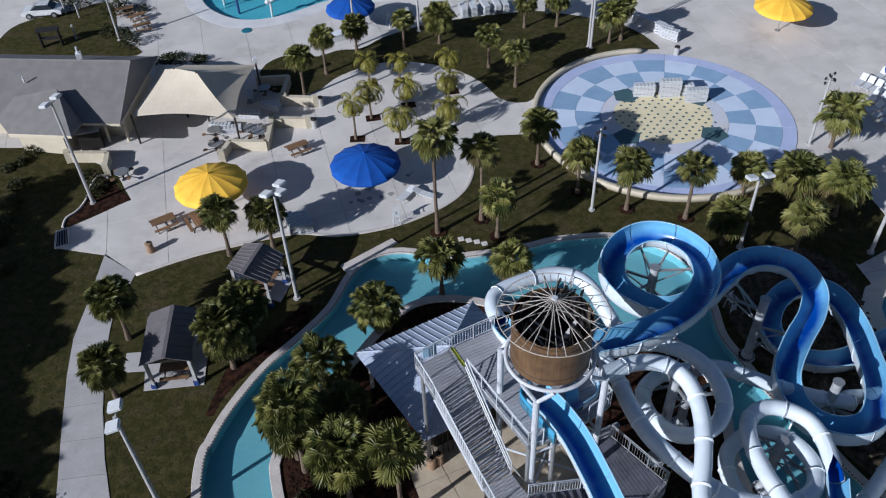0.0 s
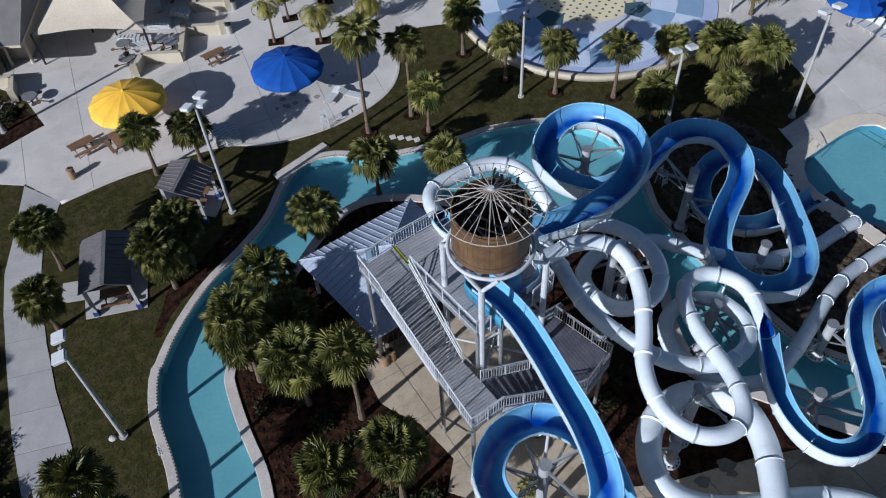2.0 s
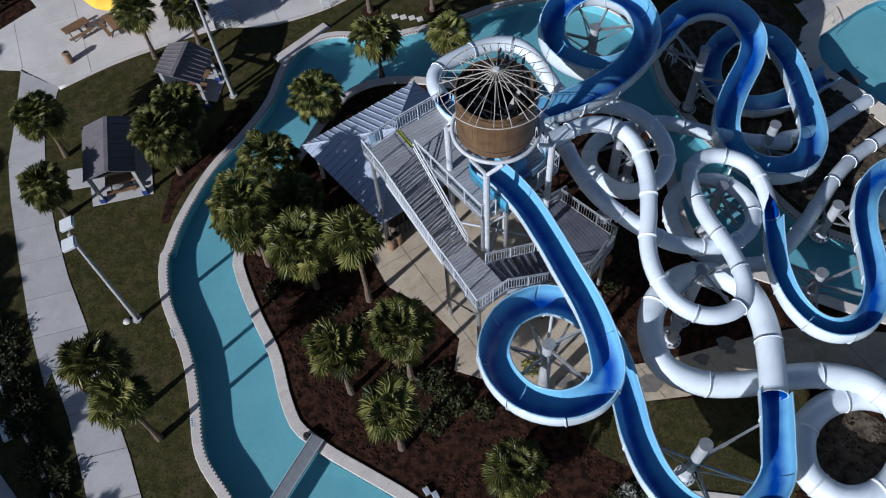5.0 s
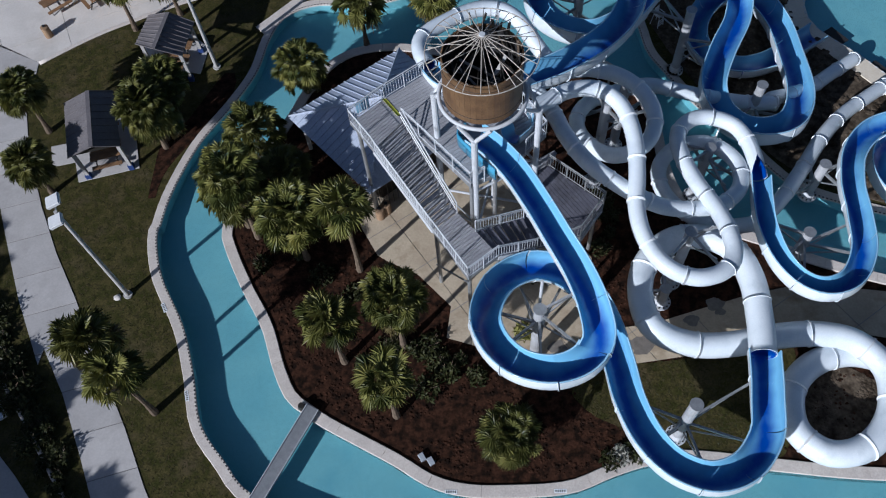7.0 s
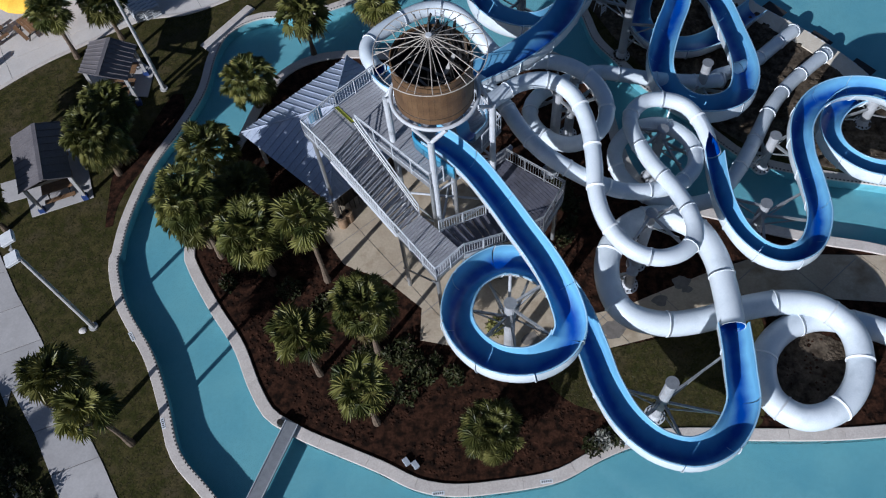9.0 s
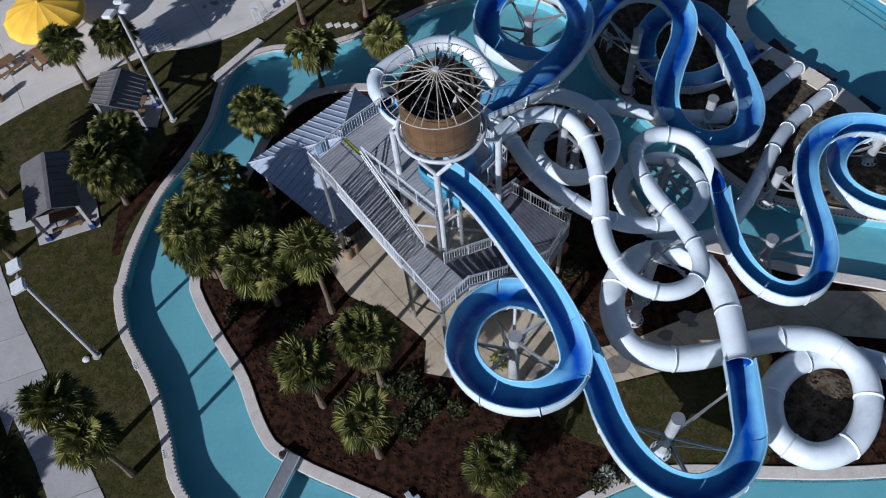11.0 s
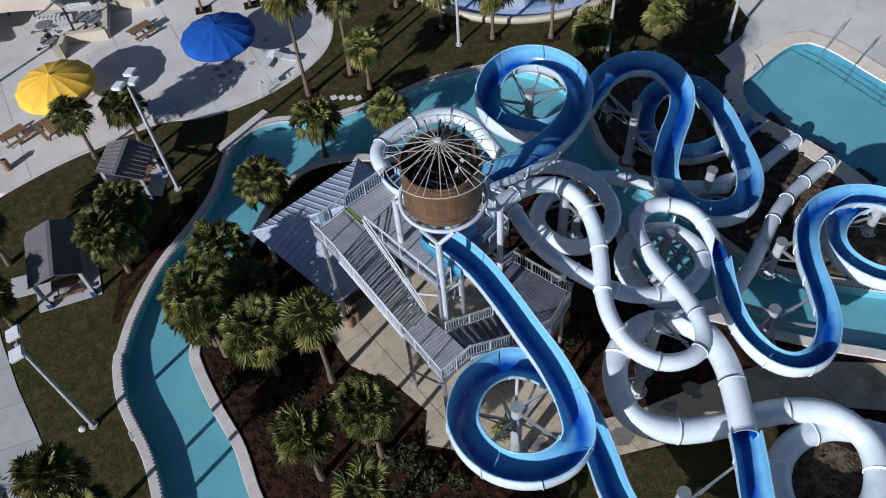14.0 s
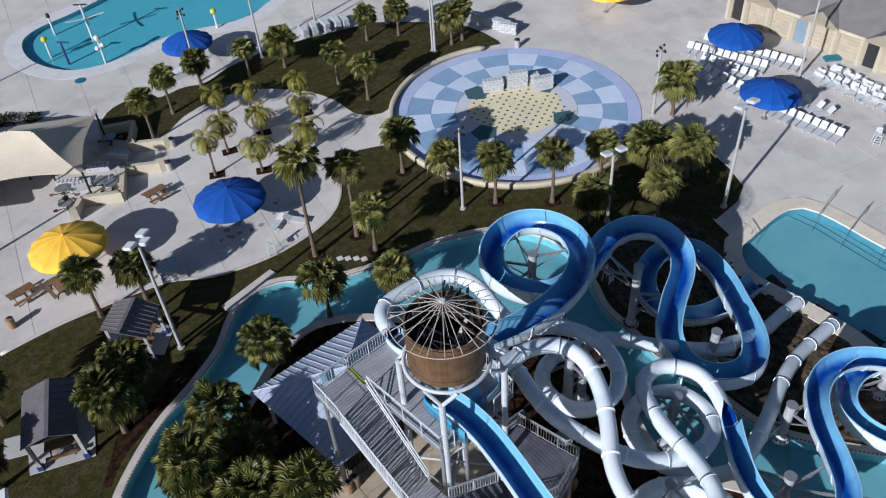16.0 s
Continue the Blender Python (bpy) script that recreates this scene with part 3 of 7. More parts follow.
rim = thing("kerb", "pale concrete border along the edge of the pool deck", "kerb", kind="structure")
bm = bmesh.new()
sweep(bm, EDGE, [(-0.3, 0), (-0.3, 0.05), (-0.28, 0.058), (0.0, 0.058), (0.02, 0.05), (0.02, 0)], False, True, caps=True)
part("kerb_run", bm, COPING, rim)
bm = bmesh.new()
slab(bm, smooth_path(STRIP, 1.0, True), 0.0, 0.07)
tagged(part("ground", bm, GRASS), "curved grass strip planted with palms", "lawn", kind="structure")
LAWN_FAR = [(-45.62, 74.90), (-46.82, 78.08), (-46.36, 84.71), (-40.96, 87.82), (-37.02, 89.33), (-33.86, 81.40), (-30.48, 77.58), (-32.07, 76.78), (-37.36, 77.25)]
bm = bmesh.new()
slab(bm, smooth_path(LAWN_FAR, 1.0, True), 0.0, 0.07)
tagged(part("ground", bm, GRASS), "far dark lawn beside the parking", "lawn", kind="structure")
WALKWAY = [(-22.97, 44.00), (-23.54, 39.82), (-23.29, 37.70), (-22.52, 33.77), (-21.65, 30.22), (-22.11, 32.01), (-20.90, 28.04), (-19.63, 24.74), (-18.32, 20.96), (-16.57, 16.12), (-15.57, 12.84), (-14.12, 8.82), (-17.17, 8.65), (-18.91, 14.95), (-20.04, 18.77), (-21.26, 21.79), (-21.55, 20.85), (-22.97, 25.33), (-24.19, 30.27), (-25.13, 34.34), (-24.38, 31.21), (-25.15, 34.39), (-25.74, 37.85), (-25.74, 40.78), (-25.90, 46.41)]
bm = bmesh.new()
region(bm, WALKWAY, (), 0.006)
walkway = tagged(part("pavement", bm, JOINT), "narrow pale concrete walkway across the grass", "walkway", kind="structure")
TOWER_PAD = [(-2.78, 26.90), (-2.05, 28.80), (-0.33, 30.46), (2.62, 31.21), (5.26, 28.91), (8.73, 25.31), (10.43, 21.15), (8.89, 16.75), (11.50, 16.54), (12.84, 16.49), (15.71, 16.83), (18.13, 17.08), (20.50, 17.15), (24.68, 16.16), (30.60, 14.16), (28.93, 11.46), (26.43, 12.48), (23.35, 13.69), (20.31, 14.89), (17.72, 14.24), (15.47, 14.22), (13.28, 14.31), (11.11, 14.40), (8.39, 15.35), (5.89, 15.08), (3.94, 16.49), (1.28, 17.91), (1.87, 19.77), (1.13, 20.94), (0.37, 22.13), (-1.25, 23.38), (-1.78, 23.91)]
bm = bmesh.new()
region(bm, TOWER_PAD, (), 0.012)
tower_pad = tagged(part("pavement", bm, JOINT), "stained tan concrete court and path under the slide tower", "concrete court", kind="structure")
RIGHT_LAWN = [(7.25, 13.98), (9.50, 14.78), (11.94, 14.26), (16.74, 14.06), (19.59, 13.90), (19.07, 12.40), (16.71, 8.06), (12.30, 8.98), (10.74, 9.24), (9.70, 10.82), (7.91, 12.22)]
bm = bmesh.new()
slab(bm, smooth_path(RIGHT_LAWN, 0.8, True), 0.0, 0.02)
tagged(part("ground", bm, GRASS), "small patch of grass under the slide", "lawn", kind="structure")
ROCKS = [(19.17, 38.08), (19.73, 34.92), (20.61, 31.80), (21.91, 28.69), (22.88, 26.29), (24.53, 23.90), (27.80, 21.49), (30.77, 19.94), (35.07, 17.40), (37.74, 21.52), (33.99, 25.46), (32.53, 27.03), (31.70, 28.93), (30.55, 31.21), (29.65, 33.14), (29.45, 34.88), (28.34, 34.67), (28.94, 37.70), (28.70, 40.35), (27.45, 43.00), (24.20, 44.11), (20.56, 42.65), (19.15, 39.71)]
bm = bmesh.new()
slab(bm, smooth_path(ROCKS, 0.9, True), 0.0, 0.06)
tagged(part("ground", bm, ROCKBED), "brown rock and mulch bed under the slides", "rock bed", kind="structure")
bm = bmesh.new()
slab(bm, [(-7.68, 43.87), (-3.89, 46.64), (-3.43, 46.07), (-4.48, 45.34), (-6.20, 44.19), (-7.19, 43.15)], 0.0, 0.105)
tagged(part("pavement", bm, COPING), "wider pale concrete landing on the river coping", "river landing", kind="structure")
coping(river, 0.54, False, "pale concrete coping on the outer river bank")
coping(isle, 0.6, True, "pale concrete coping on the island bank")
coping(pool, 1.3, False, "wide pale concrete coping round the swimming pool", 3.6, mat=POOL_COPING)
coping(kids, 1.9, False, "pale rounded concrete edge of the children's pool", 3.2, 0.05, KIDS_COPING)
tile_row(river, "row of small dark tiles along the river edge", 0.115)
tile_row(pool, "row of white tiles along the pool edge", 0.26, 2, False)


def scatter(name, outline, n, lo, hi, mat, label, cat, seed, avoid=(), z=0.0, flat=0.6):
    """Loose stones or bark clumps strewn over a bed, too many to count."""
    rng = random.Random(seed)
    xs, ys = [p[0] for p in outline], [p[1] for p in outline]
    verts, faces = [], []
    while n > 0:
        x, y = rng.uniform(min(xs), max(xs)), rng.uniform(min(ys), max(ys))
        n -= 1
        if not inside((x, y), outline) or any(inside((x, y), a) for a in avoid):
            continue
        if noise.noise(Vector((x * 0.5, y * 0.5, seed))) < -0.12:
            continue
        r = rng.uniform(lo, hi)
        b = len(verts)
        k = 5
        ph = rng.uniform(0, 6)
        for lev, rr in ((0.0, 1.0), (0.55, 0.8)):
            for i in range(k):
                q = r * rr * rng.uniform(0.75, 1.2)
                verts.append((x + q * math.cos(ph + i * 6.283 / k), y + q * math.sin(ph + i * 6.283 / k), z + r * flat * lev * rng.uniform(0.8, 1.3)))
        verts.append((x, y, z + r * flat * rng.uniform(0.7, 1.0)))
        for i in range(k):
            j = (i + 1) % k
            faces.append((b + i, b + j, b + k + j, b + k + i))
            faces.append((b + k + i, b + k + j, b + 2 * k))
    me = bpy.data.meshes.new(name)
    me.from_pydata(verts, [], faces)
    me.materials.append(mat)
    return tagged(new(name, me), label, cat, kind="stuff")


scatter("river_stones", ROCKS, 6000, 0.08, 0.26, ROCKBED, "brown rounded stones strewn in the bed", "stones", 3, (pool, river), z=0.05)
inner_isle = offset_line(isle, -0.9 if area(isle) > 0 else 0.9, True)
scatter("bark_mulch", inner_isle, 26000, 0.04, 0.11, MULCH, "dark brown bark clumps covering the bed", "mulch", 5, (TOWER_PAD, RIGHT_LAWN), 0.0, 0.55)
# strip of dark mulch between the lawn and the river bank
BANK = [(-15.34, 30.87), (-15.01, 32.69), (-14.48, 34.91), (-13.07, 36.12), (-11.97, 37.59), (-11.24, 38.62), (-9.95, 40.20), (-9.33, 39.69), (-9.67, 38.13), (-10.85, 36.21), (-12.99, 34.22), (-14.02, 33.01), (-14.61, 31.87), (-14.97, 30.63)]
bm = bmesh.new()
slab(bm, smooth_path(BANK, 0.8, True), 0.0, 0.02)
tagged(part("ground", bm, MULCH), "narrow strip of dark mulch along the river bank", "mulch bed", kind="structure")
# round patch of gravel inside the ring of the big tube
c = Vector((20.56, 9.74, 0.00))
GRAVEL = [(c.x + 2.7 * math.cos(k * 0.314) * (1 + 0.08 * math.sin(k * 1.7)), c.y + 2.7 * math.sin(k * 0.314)) for k in range(20)]
bm = bmesh.new()
slab(bm, smooth_path(GRAVEL, 0.6, True), 0.0, 0.03)
tagged(part("ground", bm, ROCKBED), "round patch of grey-brown gravel under the tube slide", "gravel", kind="structure")
scatter("gravel_stones", GRAVEL, 2600, 0.04, 0.12, ROCKBED, "small brown stones strewn on the gravel", "stones", 8, (), z=0.025)
# flat grey bridge beam across the river
ends = [(-6.45, 15.29, 0.30), (-9.04, 11.95, 0.30)]
bm = bmesh.new()
d = Vector(ends[1]) - Vector(ends[0])
far_end = Vector(ends[0]) + d * 1.9
beam(bm, (*ends[0][:2], 0.22), (*far_end[:2], 0.22), 0.75, 0.16)
foot = thing("footbridge", "flat grey metal gate beam spanning the lazy river", "footbridge")
part("span", bm, GREY_STEEL, foot)
bm = bmesh.new()
for s in (-0.36, 0.36):
    n = Vector((-d.y, d.x, 0)).normalized() * s
    beam(bm, Vector((*ends[0][:2], 0.33)) + n, Vector((*far_end[:2], 0.33)) + n, 0.04, 0.06)
part("edge_rail", bm, WHITE_STEEL, foot)

# small worn markers painted on the river coping
for x, y, d in [(5.39, 8.58, Vector((5.4, -1, 0))), (-0.01, 9.57, Vector((5.4, -1, 0))), (-14.38, 22.95, Vector((0.32, -1, 0))), (-13.21, 17.32, Vector((0.1, -1, 0)))]:
    th = tagged(new("depth_marker"), "small white marker plate with dark unreadable bars on the coping", "marker", "markers on the coping")
    th.matrix_basis = pose(x, y, 0.104, 0, 0, math.degrees(math.atan2(d.y, d.x)))
    bm = bmesh.new()
    box(bm, (0, 0, 0.004), (0.62, 0.2, 0.008))
    part("plate", bm, RING_WHITE, th)
    for k in range(5):
        bm = bmesh.new()
        box(bm, (-0.22 + 0.11 * k, 0, 0.011), (0.06, 0.11, 0.006))
        part("bar_mark", bm, DARK, th)
# damp patches left on the path
for x, y, r, sd in [(*p, r, k) for k, (p, r) in enumerate(zip([(14.77, 16.22), (11.67, 15.35), (16.31, 16.95), (16.46, 16.46), (7.17, 16.18), (9.33, 19.99)], (0.42, 0.72, 0.5, 0.3, 0.5, 0.4)))]:
    rng = random.Random(sd)
    bm = bmesh.new()
    bm.faces.new([bm.verts.new((x + r * (1 + 0.22 * math.sin(3 * k * 0.35 + sd) + rng.uniform(-0.1, 0.1)) * math.cos(k * 0.349), y + r * (0.8 + rng.uniform(-0.12, 0.12)) * math.sin(k * 0.349), 0.05)) for k in range(18)])
    tagged(part("damp_patch", bm, DAMP), "dark damp patch drying on the concrete path", "damp patch")

# dark tile lines on the pool floor along the deck side
for line in ([(36.77, 41.79), (37.98, 39.74), (39.97, 34.36), (42.00, 29.20)], [(36.26, 41.45), (37.52, 39.33), (39.57, 33.80), (41.53, 28.62)], [(35.76, 41.11), (37.03, 38.87), (39.06, 33.35), (41.04, 28.02)]):
    bm = bmesh.new()
    for a, b in zip(line, line[1:]):
        beam(bm, (*a, -0.59), (*b, -0.59), 0.06, 0.03)
    tagged(part("trim", bm, TEAL_PLASTIC), "thin dark tile line along the pool steps", "tile line", kind="structure")
# thin dark slabs beside the slide outlets
for x, y in [(30.85, 34.29), (32.40, 30.89), (33.79, 27.85)]:
    d = Vector((33.79, 27.85, 0.00)) - Vector((30.85, 34.29, 0.00))
    bm = bmesh.new()
    box(bm, (0, 0, 0.015), (1.5, 0.75, 0.05))
    mat = tagged(part("rubber_mat", bm, DARK), "thin black slab at the pool edge by a slide outlet", "rubber mat", "mats at the slide outlets")
    mat.matrix_basis = pose(x, y, -0.1, 0, 0, math.degrees(math.atan2(d.y, d.x)))

# ---- slides ----


def leans(path, gain, cap):
    res = []
    n = len(path)
    for i in range(n):
        a, b, c = path[max(i - 4, 0)], path[i], path[min(i + 4, n - 1)]
        u, v = (b - a), (c - b)
        u.z = v.z = 0
        if u.length < 1e-3 or v.length < 1e-3:
            res.append(0.0)
            continue
        turn = math.atan2(u.x * v.y - u.y * v.x, u.dot(v)) / ((u.length + v.length) / 2)
        res.append(max(-cap, min(cap, turn * gain)))
    sm = []
    for i in range(n):
        w = res[max(0, i - 4):i + 5]
        sm.append(sum(w) / len(w))
    return sm


def flume(th, path, r, deep=0.85, gain=45, cap=14, length=2.4, step=0.35, flare=0.0, lit_gain=0.85):
    """Open moulded channel in bolted sections: blue inside, white outside."""
    pts = smooth_path(path, step)
    ln = leans(pts, gain, cap)
    k = max(3, round(length / step))
    pts = [p - Vector((0, 0, deep)) for p in pts]
    inner, outer = [], []
    for i in range(17):
        a = radians(-90 + 180 * i / 16)
        x = math.copysign(abs(math.sin(a)) ** 0.85, math.sin(a))
        xo = math.copysign(abs(math.sin(a)) ** 0.5, math.sin(a))
        y = 1 - max(0.0, math.cos(a)) ** 0.9
        inner.append((r * x, deep * y))
        outer.append(((r + 0.06) * xo, deep * y - 0.06 * (1 - y)))
    lipr = [(r, deep), (r, deep + 0.03), (r + 0.08, deep + 0.03), (r + 0.08, deep - 0.03), (r + 0.06, deep - 0.03)]
    lipl = [(-r - 0.06, deep - 0.03), (-r - 0.08, deep - 0.03), (-r - 0.08, deep + 0.03), (-r, deep + 0.03), (-r, deep)]
    for i in range(0, len(pts) - 1, k):
        seg, sl = pts[i:i + k + 1], ln[i:i + k + 1]
        if len(seg) < 2:
            break
        bm = bmesh.new()
        wide = [1 + flare * max(0.0, min(1.0, 1.6 - 6 * (i + j) / len(pts))) for j in range(len(seg))]
        # paleness for sun on the walls, growing from the bottom to the rim
        sunlit = bm.verts.layers.float.new("wall_light")
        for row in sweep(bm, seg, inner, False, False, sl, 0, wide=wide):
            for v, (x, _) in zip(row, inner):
                v[sunlit] = lit_gain * (abs(x) / r) ** 1.8
        sweep(bm, seg, outer, False, False, sl, 1, wide=wide)
        sweep(bm, seg, lipr, False, False, sl, 2, wide=wide)
        sweep(bm, seg, lipl, False, False, sl, 2, wide=wide)
        me = bpy.data.meshes.new("section")
        bm.to_mesh(me)
        bm.free()
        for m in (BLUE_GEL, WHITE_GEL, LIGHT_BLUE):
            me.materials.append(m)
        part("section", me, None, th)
        if i:
            bm = bmesh.new()
            rib = [(x * 1.0, y - 0.0) for x, y in outer]
            rib2 = [(x * (r + 0.10) / (r + 0.06), y - 0.06 * (1 - y / deep)) for x, y in reversed(outer)]
            p, q = pts[i], pts[i + 1]
            d = (q - p).normalized() * 0.03
            sweep(bm, [p - d, p + d], rib + rib2, False, True, [ln[i], ln[i]], 0, caps=True, wide=[wide[0]] * 2)
            part("joint_flange", bm, WHITE_GEL, th)
    return pts


def tube(th, path, r, length=2.6, step=0.3, mat=None, seg=16, mouth=()):
    """Closed pipe in bolted sections with raised rings at the joints."""
    pts = smooth_path(path, step)
    k = max(3, round(length / step))
    prof = [(r * math.cos(2 * math.pi * i / seg), r * math.sin(2 * math.pi * i / seg)) for i in range(seg)]
    thin = [((r - 0.05) * math.cos(2 * math.pi * i / seg), (r - 0.05) * math.sin(2 * math.pi * i / seg)) for i in range(seg)]
    rim = [((r + 0.04) * math.cos(2 * math.pi * i / seg), (r + 0.04) * math.sin(2 * math.pi * i / seg)) for i in range(seg)]
    for i in range(0, len(pts) - 1, k):
        run = pts[i:i + k + 1]
        if len(run) < 2:
            break
        bm = bmesh.new()
        opened = i + k >= len(pts) - 1 and "end" in mouth
        if opened:
            for rad, m in ((r, 0), (r - 0.05, 1)):
                rows = []
                for j, (q, t, sv, u) in enumerate(frames_of(run)):
                    gap = math.pi / 2 * max(0.0, j / (len(run) - 1) * 2.2 - 1.2)
                    rows.append([bm.verts.new(q + (sv * math.sin(an) + u * math.cos(an)) * rad) for an in (gap + (2 * math.pi - 2 * gap) * w / seg for w in range(seg + 1))])
                for a, b in zip(rows, rows[1:]):
                    for w in range(seg):
                        f = bm.faces.new((a[w], a[w + 1], b[w + 1], b[w]))
                        f.material_index, f.smooth = m, True
        else:
            skin = sweep(bm, run, prof)
            core = sweep(bm, run, thin, mat=1)
        for e in ([0] if i == 0 else []) + ([-1] if i + k >= len(pts) - 1 and not opened else []):
            for m in range(seg):
                bm.faces.new((skin[e][m], skin[e][(m + 1) % seg], core[e][(m + 1) % seg], core[e][m]))
        me = bpy.data.meshes.new("section")
        bm.to_mesh(me)
        bm.free()
        me.materials.append(mat or WHITE_GEL)
        me.materials.append(BLUE_GEL)
        part("section", me, None, th)
        for j in ([i] if i + k < len(pts) - 1 else [i, len(pts) - 1]):
            if (j == 0 and "start" in mouth) or (j == len(pts) - 1 and "end" in mouth):
                continue
            p = pts[j]
            d = (pts[min(j + 1, len(pts) - 1)] - pts[max(j - 1, 0)]).normalized() * 0.05
            bm = bmesh.new()
            body = sweep(bm, [p - d, p + d], rim)
            hole = sweep(bm, [p - d, p + d], prof)
            for e in (0, 1):
                for m in range(seg):
                    bm.faces.new((body[e][m], body[e][(m + 1) % seg], hole[e][(m + 1) % seg], hole[e][m]))
            me = bpy.data.meshes.new("joint_ring")
            bm.to_mesh(me)
            bm.free()
            me.materials.append(RING_WHITE)
            part("joint_ring", me, None, th)
    return pts


slide_a = thing("water_slide", "wide open royal blue slide running into a white tube", "water slide", "slides of the tower")
A_OPEN = [(4.26, 24.07, 10.12), (5.01, 23.02, 10.10), (5.70, 21.61, 10.05), (6.30, 19.98, 9.70), (6.92, 18.28, 9.10), (7.65, 16.46, 8.40), (8.08, 14.83, 7.80), (8.06, 13.41, 7.35), (7.13, 12.51, 7.00), (5.59, 12.33, 6.80), (4.00, 13.09, 6.60), (3.03, 14.60, 6.40), (2.96, 16.30, 6.20), (4.11, 18.10, 5.75), (5.92, 18.90, 5.40), (7.61, 18.49, 5.00), (8.75, 17.31, 4.50), (9.25, 15.68, 4.10), (9.30, 13.51, 3.85), (9.20, 11.42, 3.78), (9.51, 9.43, 3.75), (10.42, 7.84, 3.70), (12.00, 6.94, 3.64), (13.82, 7.19, 3.58), (15.22, 8.47, 3.58), (15.79, 10.34, 3.70), (16.23, 12.33, 3.82)]
A_TUBE = [(16.41, 12.47, 3.40), (16.96, 14.31, 3.35), (17.38, 16.46, 3.30), (17.16, 18.37, 3.25), (15.98, 19.54, 3.20), (14.14, 19.81, 3.10), (12.42, 18.75, 3.00), (11.59, 16.92, 2.90), (11.86, 15.19, 2.60), (13.57, 14.18, 2.10), (15.69, 13.84, 1.85), (18.28, 13.83, 1.75), (20.42, 13.53, 1.70), (22.07, 12.67, 1.70), (22.93, 10.93, 1.60), (22.22, 8.92, 1.50), (20.53, 7.60, 1.40), (18.59, 7.62, 1.30), (17.51, 9.05, 1.20), (18.05, 11.00, 1.10), (19.65, 12.21, 1.00), (21.77, 12.46, 0.90), (23.68, 11.67, 0.80), (25.09, 10.73, 0.70), (26.93, 9.17, 0.50)]
A_OPEN[-1] = (*Vector(A_TUBE[0]).lerp(Vector(A_TUBE[1]), 0.08)[:2], 3.80)
pa = flume(slide_a, A_OPEN, 0.72, 1.0, flare=-0.15, lit_gain=1.0)
# curved cyan side of the starting basin on the top deck
bm = bmesh.new()
start = smooth_path([(3.95, 24.75, 9.06), (3.60, 24.55, 9.06), (3.45, 24.15, 9.06), (3.80, 23.40, 9.06), (4.42, 22.30, 9.06), (4.80, 21.70, 9.06)], 0.15)
sweep(bm, start, [(-0.03, 0), (0.03, 0), (0.05, 0.85), (-0.05, 0.85)], False, True)
part("starting_basin", bm, CYAN_GEL, slide_a, "bright cyan curved basin wall")
pa2 = tube(slide_a, A_TUBE, 0.68, 3.0, mouth=("start",))

slide_b = thing("water_slide", "narrow white tube slide that opens into a blue channel", "water slide", "slides of the tower")
B_TUBE = [(7.01, 25.37, 8.80), (7.82, 25.91, 8.70), (8.60, 26.30, 8.60), (9.55, 26.73, 8.50), (10.66, 26.92, 8.30), (11.64, 26.68, 8.10), (12.33, 25.85, 7.90), (12.59, 24.70, 7.70), (12.50, 23.24, 7.50), (12.14, 21.62, 7.20), (11.65, 20.03, 7.00), (11.57, 18.36, 6.80), (12.16, 16.77, 6.60), (13.31, 15.94, 6.40), (14.70, 15.96, 6.20), (15.64, 16.60, 6.10), (16.05, 17.84, 6.00), (15.99, 19.70, 5.80), (15.59, 21.67, 5.60), (15.48, 23.73, 5.40), (15.88, 25.22, 5.20), (17.03, 26.02, 5.10), (18.27, 25.85, 5.00), (19.23, 25.05, 4.90), (19.55, 23.73, 4.80), (19.44, 22.30, 4.70), (19.38, 21.79, 4.65)]
B_OPEN = [(19.17, 21.56, 5.04), (19.00, 20.51, 4.84), (18.69, 18.88, 4.60), (18.76, 17.05, 4.40), (19.46, 15.63, 4.20), (20.71, 14.94, 4.10), (22.30, 15.30, 4.00), (23.55, 16.84, 3.90), (24.17, 18.98, 3.80), (24.64, 21.09, 3.70), (25.65, 23.13, 3.60), (27.38, 24.47, 3.50), (29.54, 24.73, 3.40), (31.54, 23.83, 3.30), (32.80, 21.52, 3.20), (31.88, 19.37, 3.10), (29.69, 18.54, 3.00), (27.98, 19.37, 2.90), (27.11, 21.17, 2.80), (27.55, 23.02, 2.70), (29.27, 24.31, 2.60), (31.63, 24.51, 2.50), (34.90, 23.80, 1.80), (38.99, 24.66, 0.90)]
B_OPEN[0] = (*Vector(B_TUBE[-1]).lerp(Vector(B_TUBE[-2]), 0.15)[:2], 5.02)
flume(slide_b, [(5.97, 23.66, 9.75), (6.79, 24.41, 9.50), (7.00, 25.36, 9.15)], 0.55, 0.6, lit_gain=1.2)
pb = tube(slide_b, B_TUBE, 0.44, 2.3, mouth=("end",))
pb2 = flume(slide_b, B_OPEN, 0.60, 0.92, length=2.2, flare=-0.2)

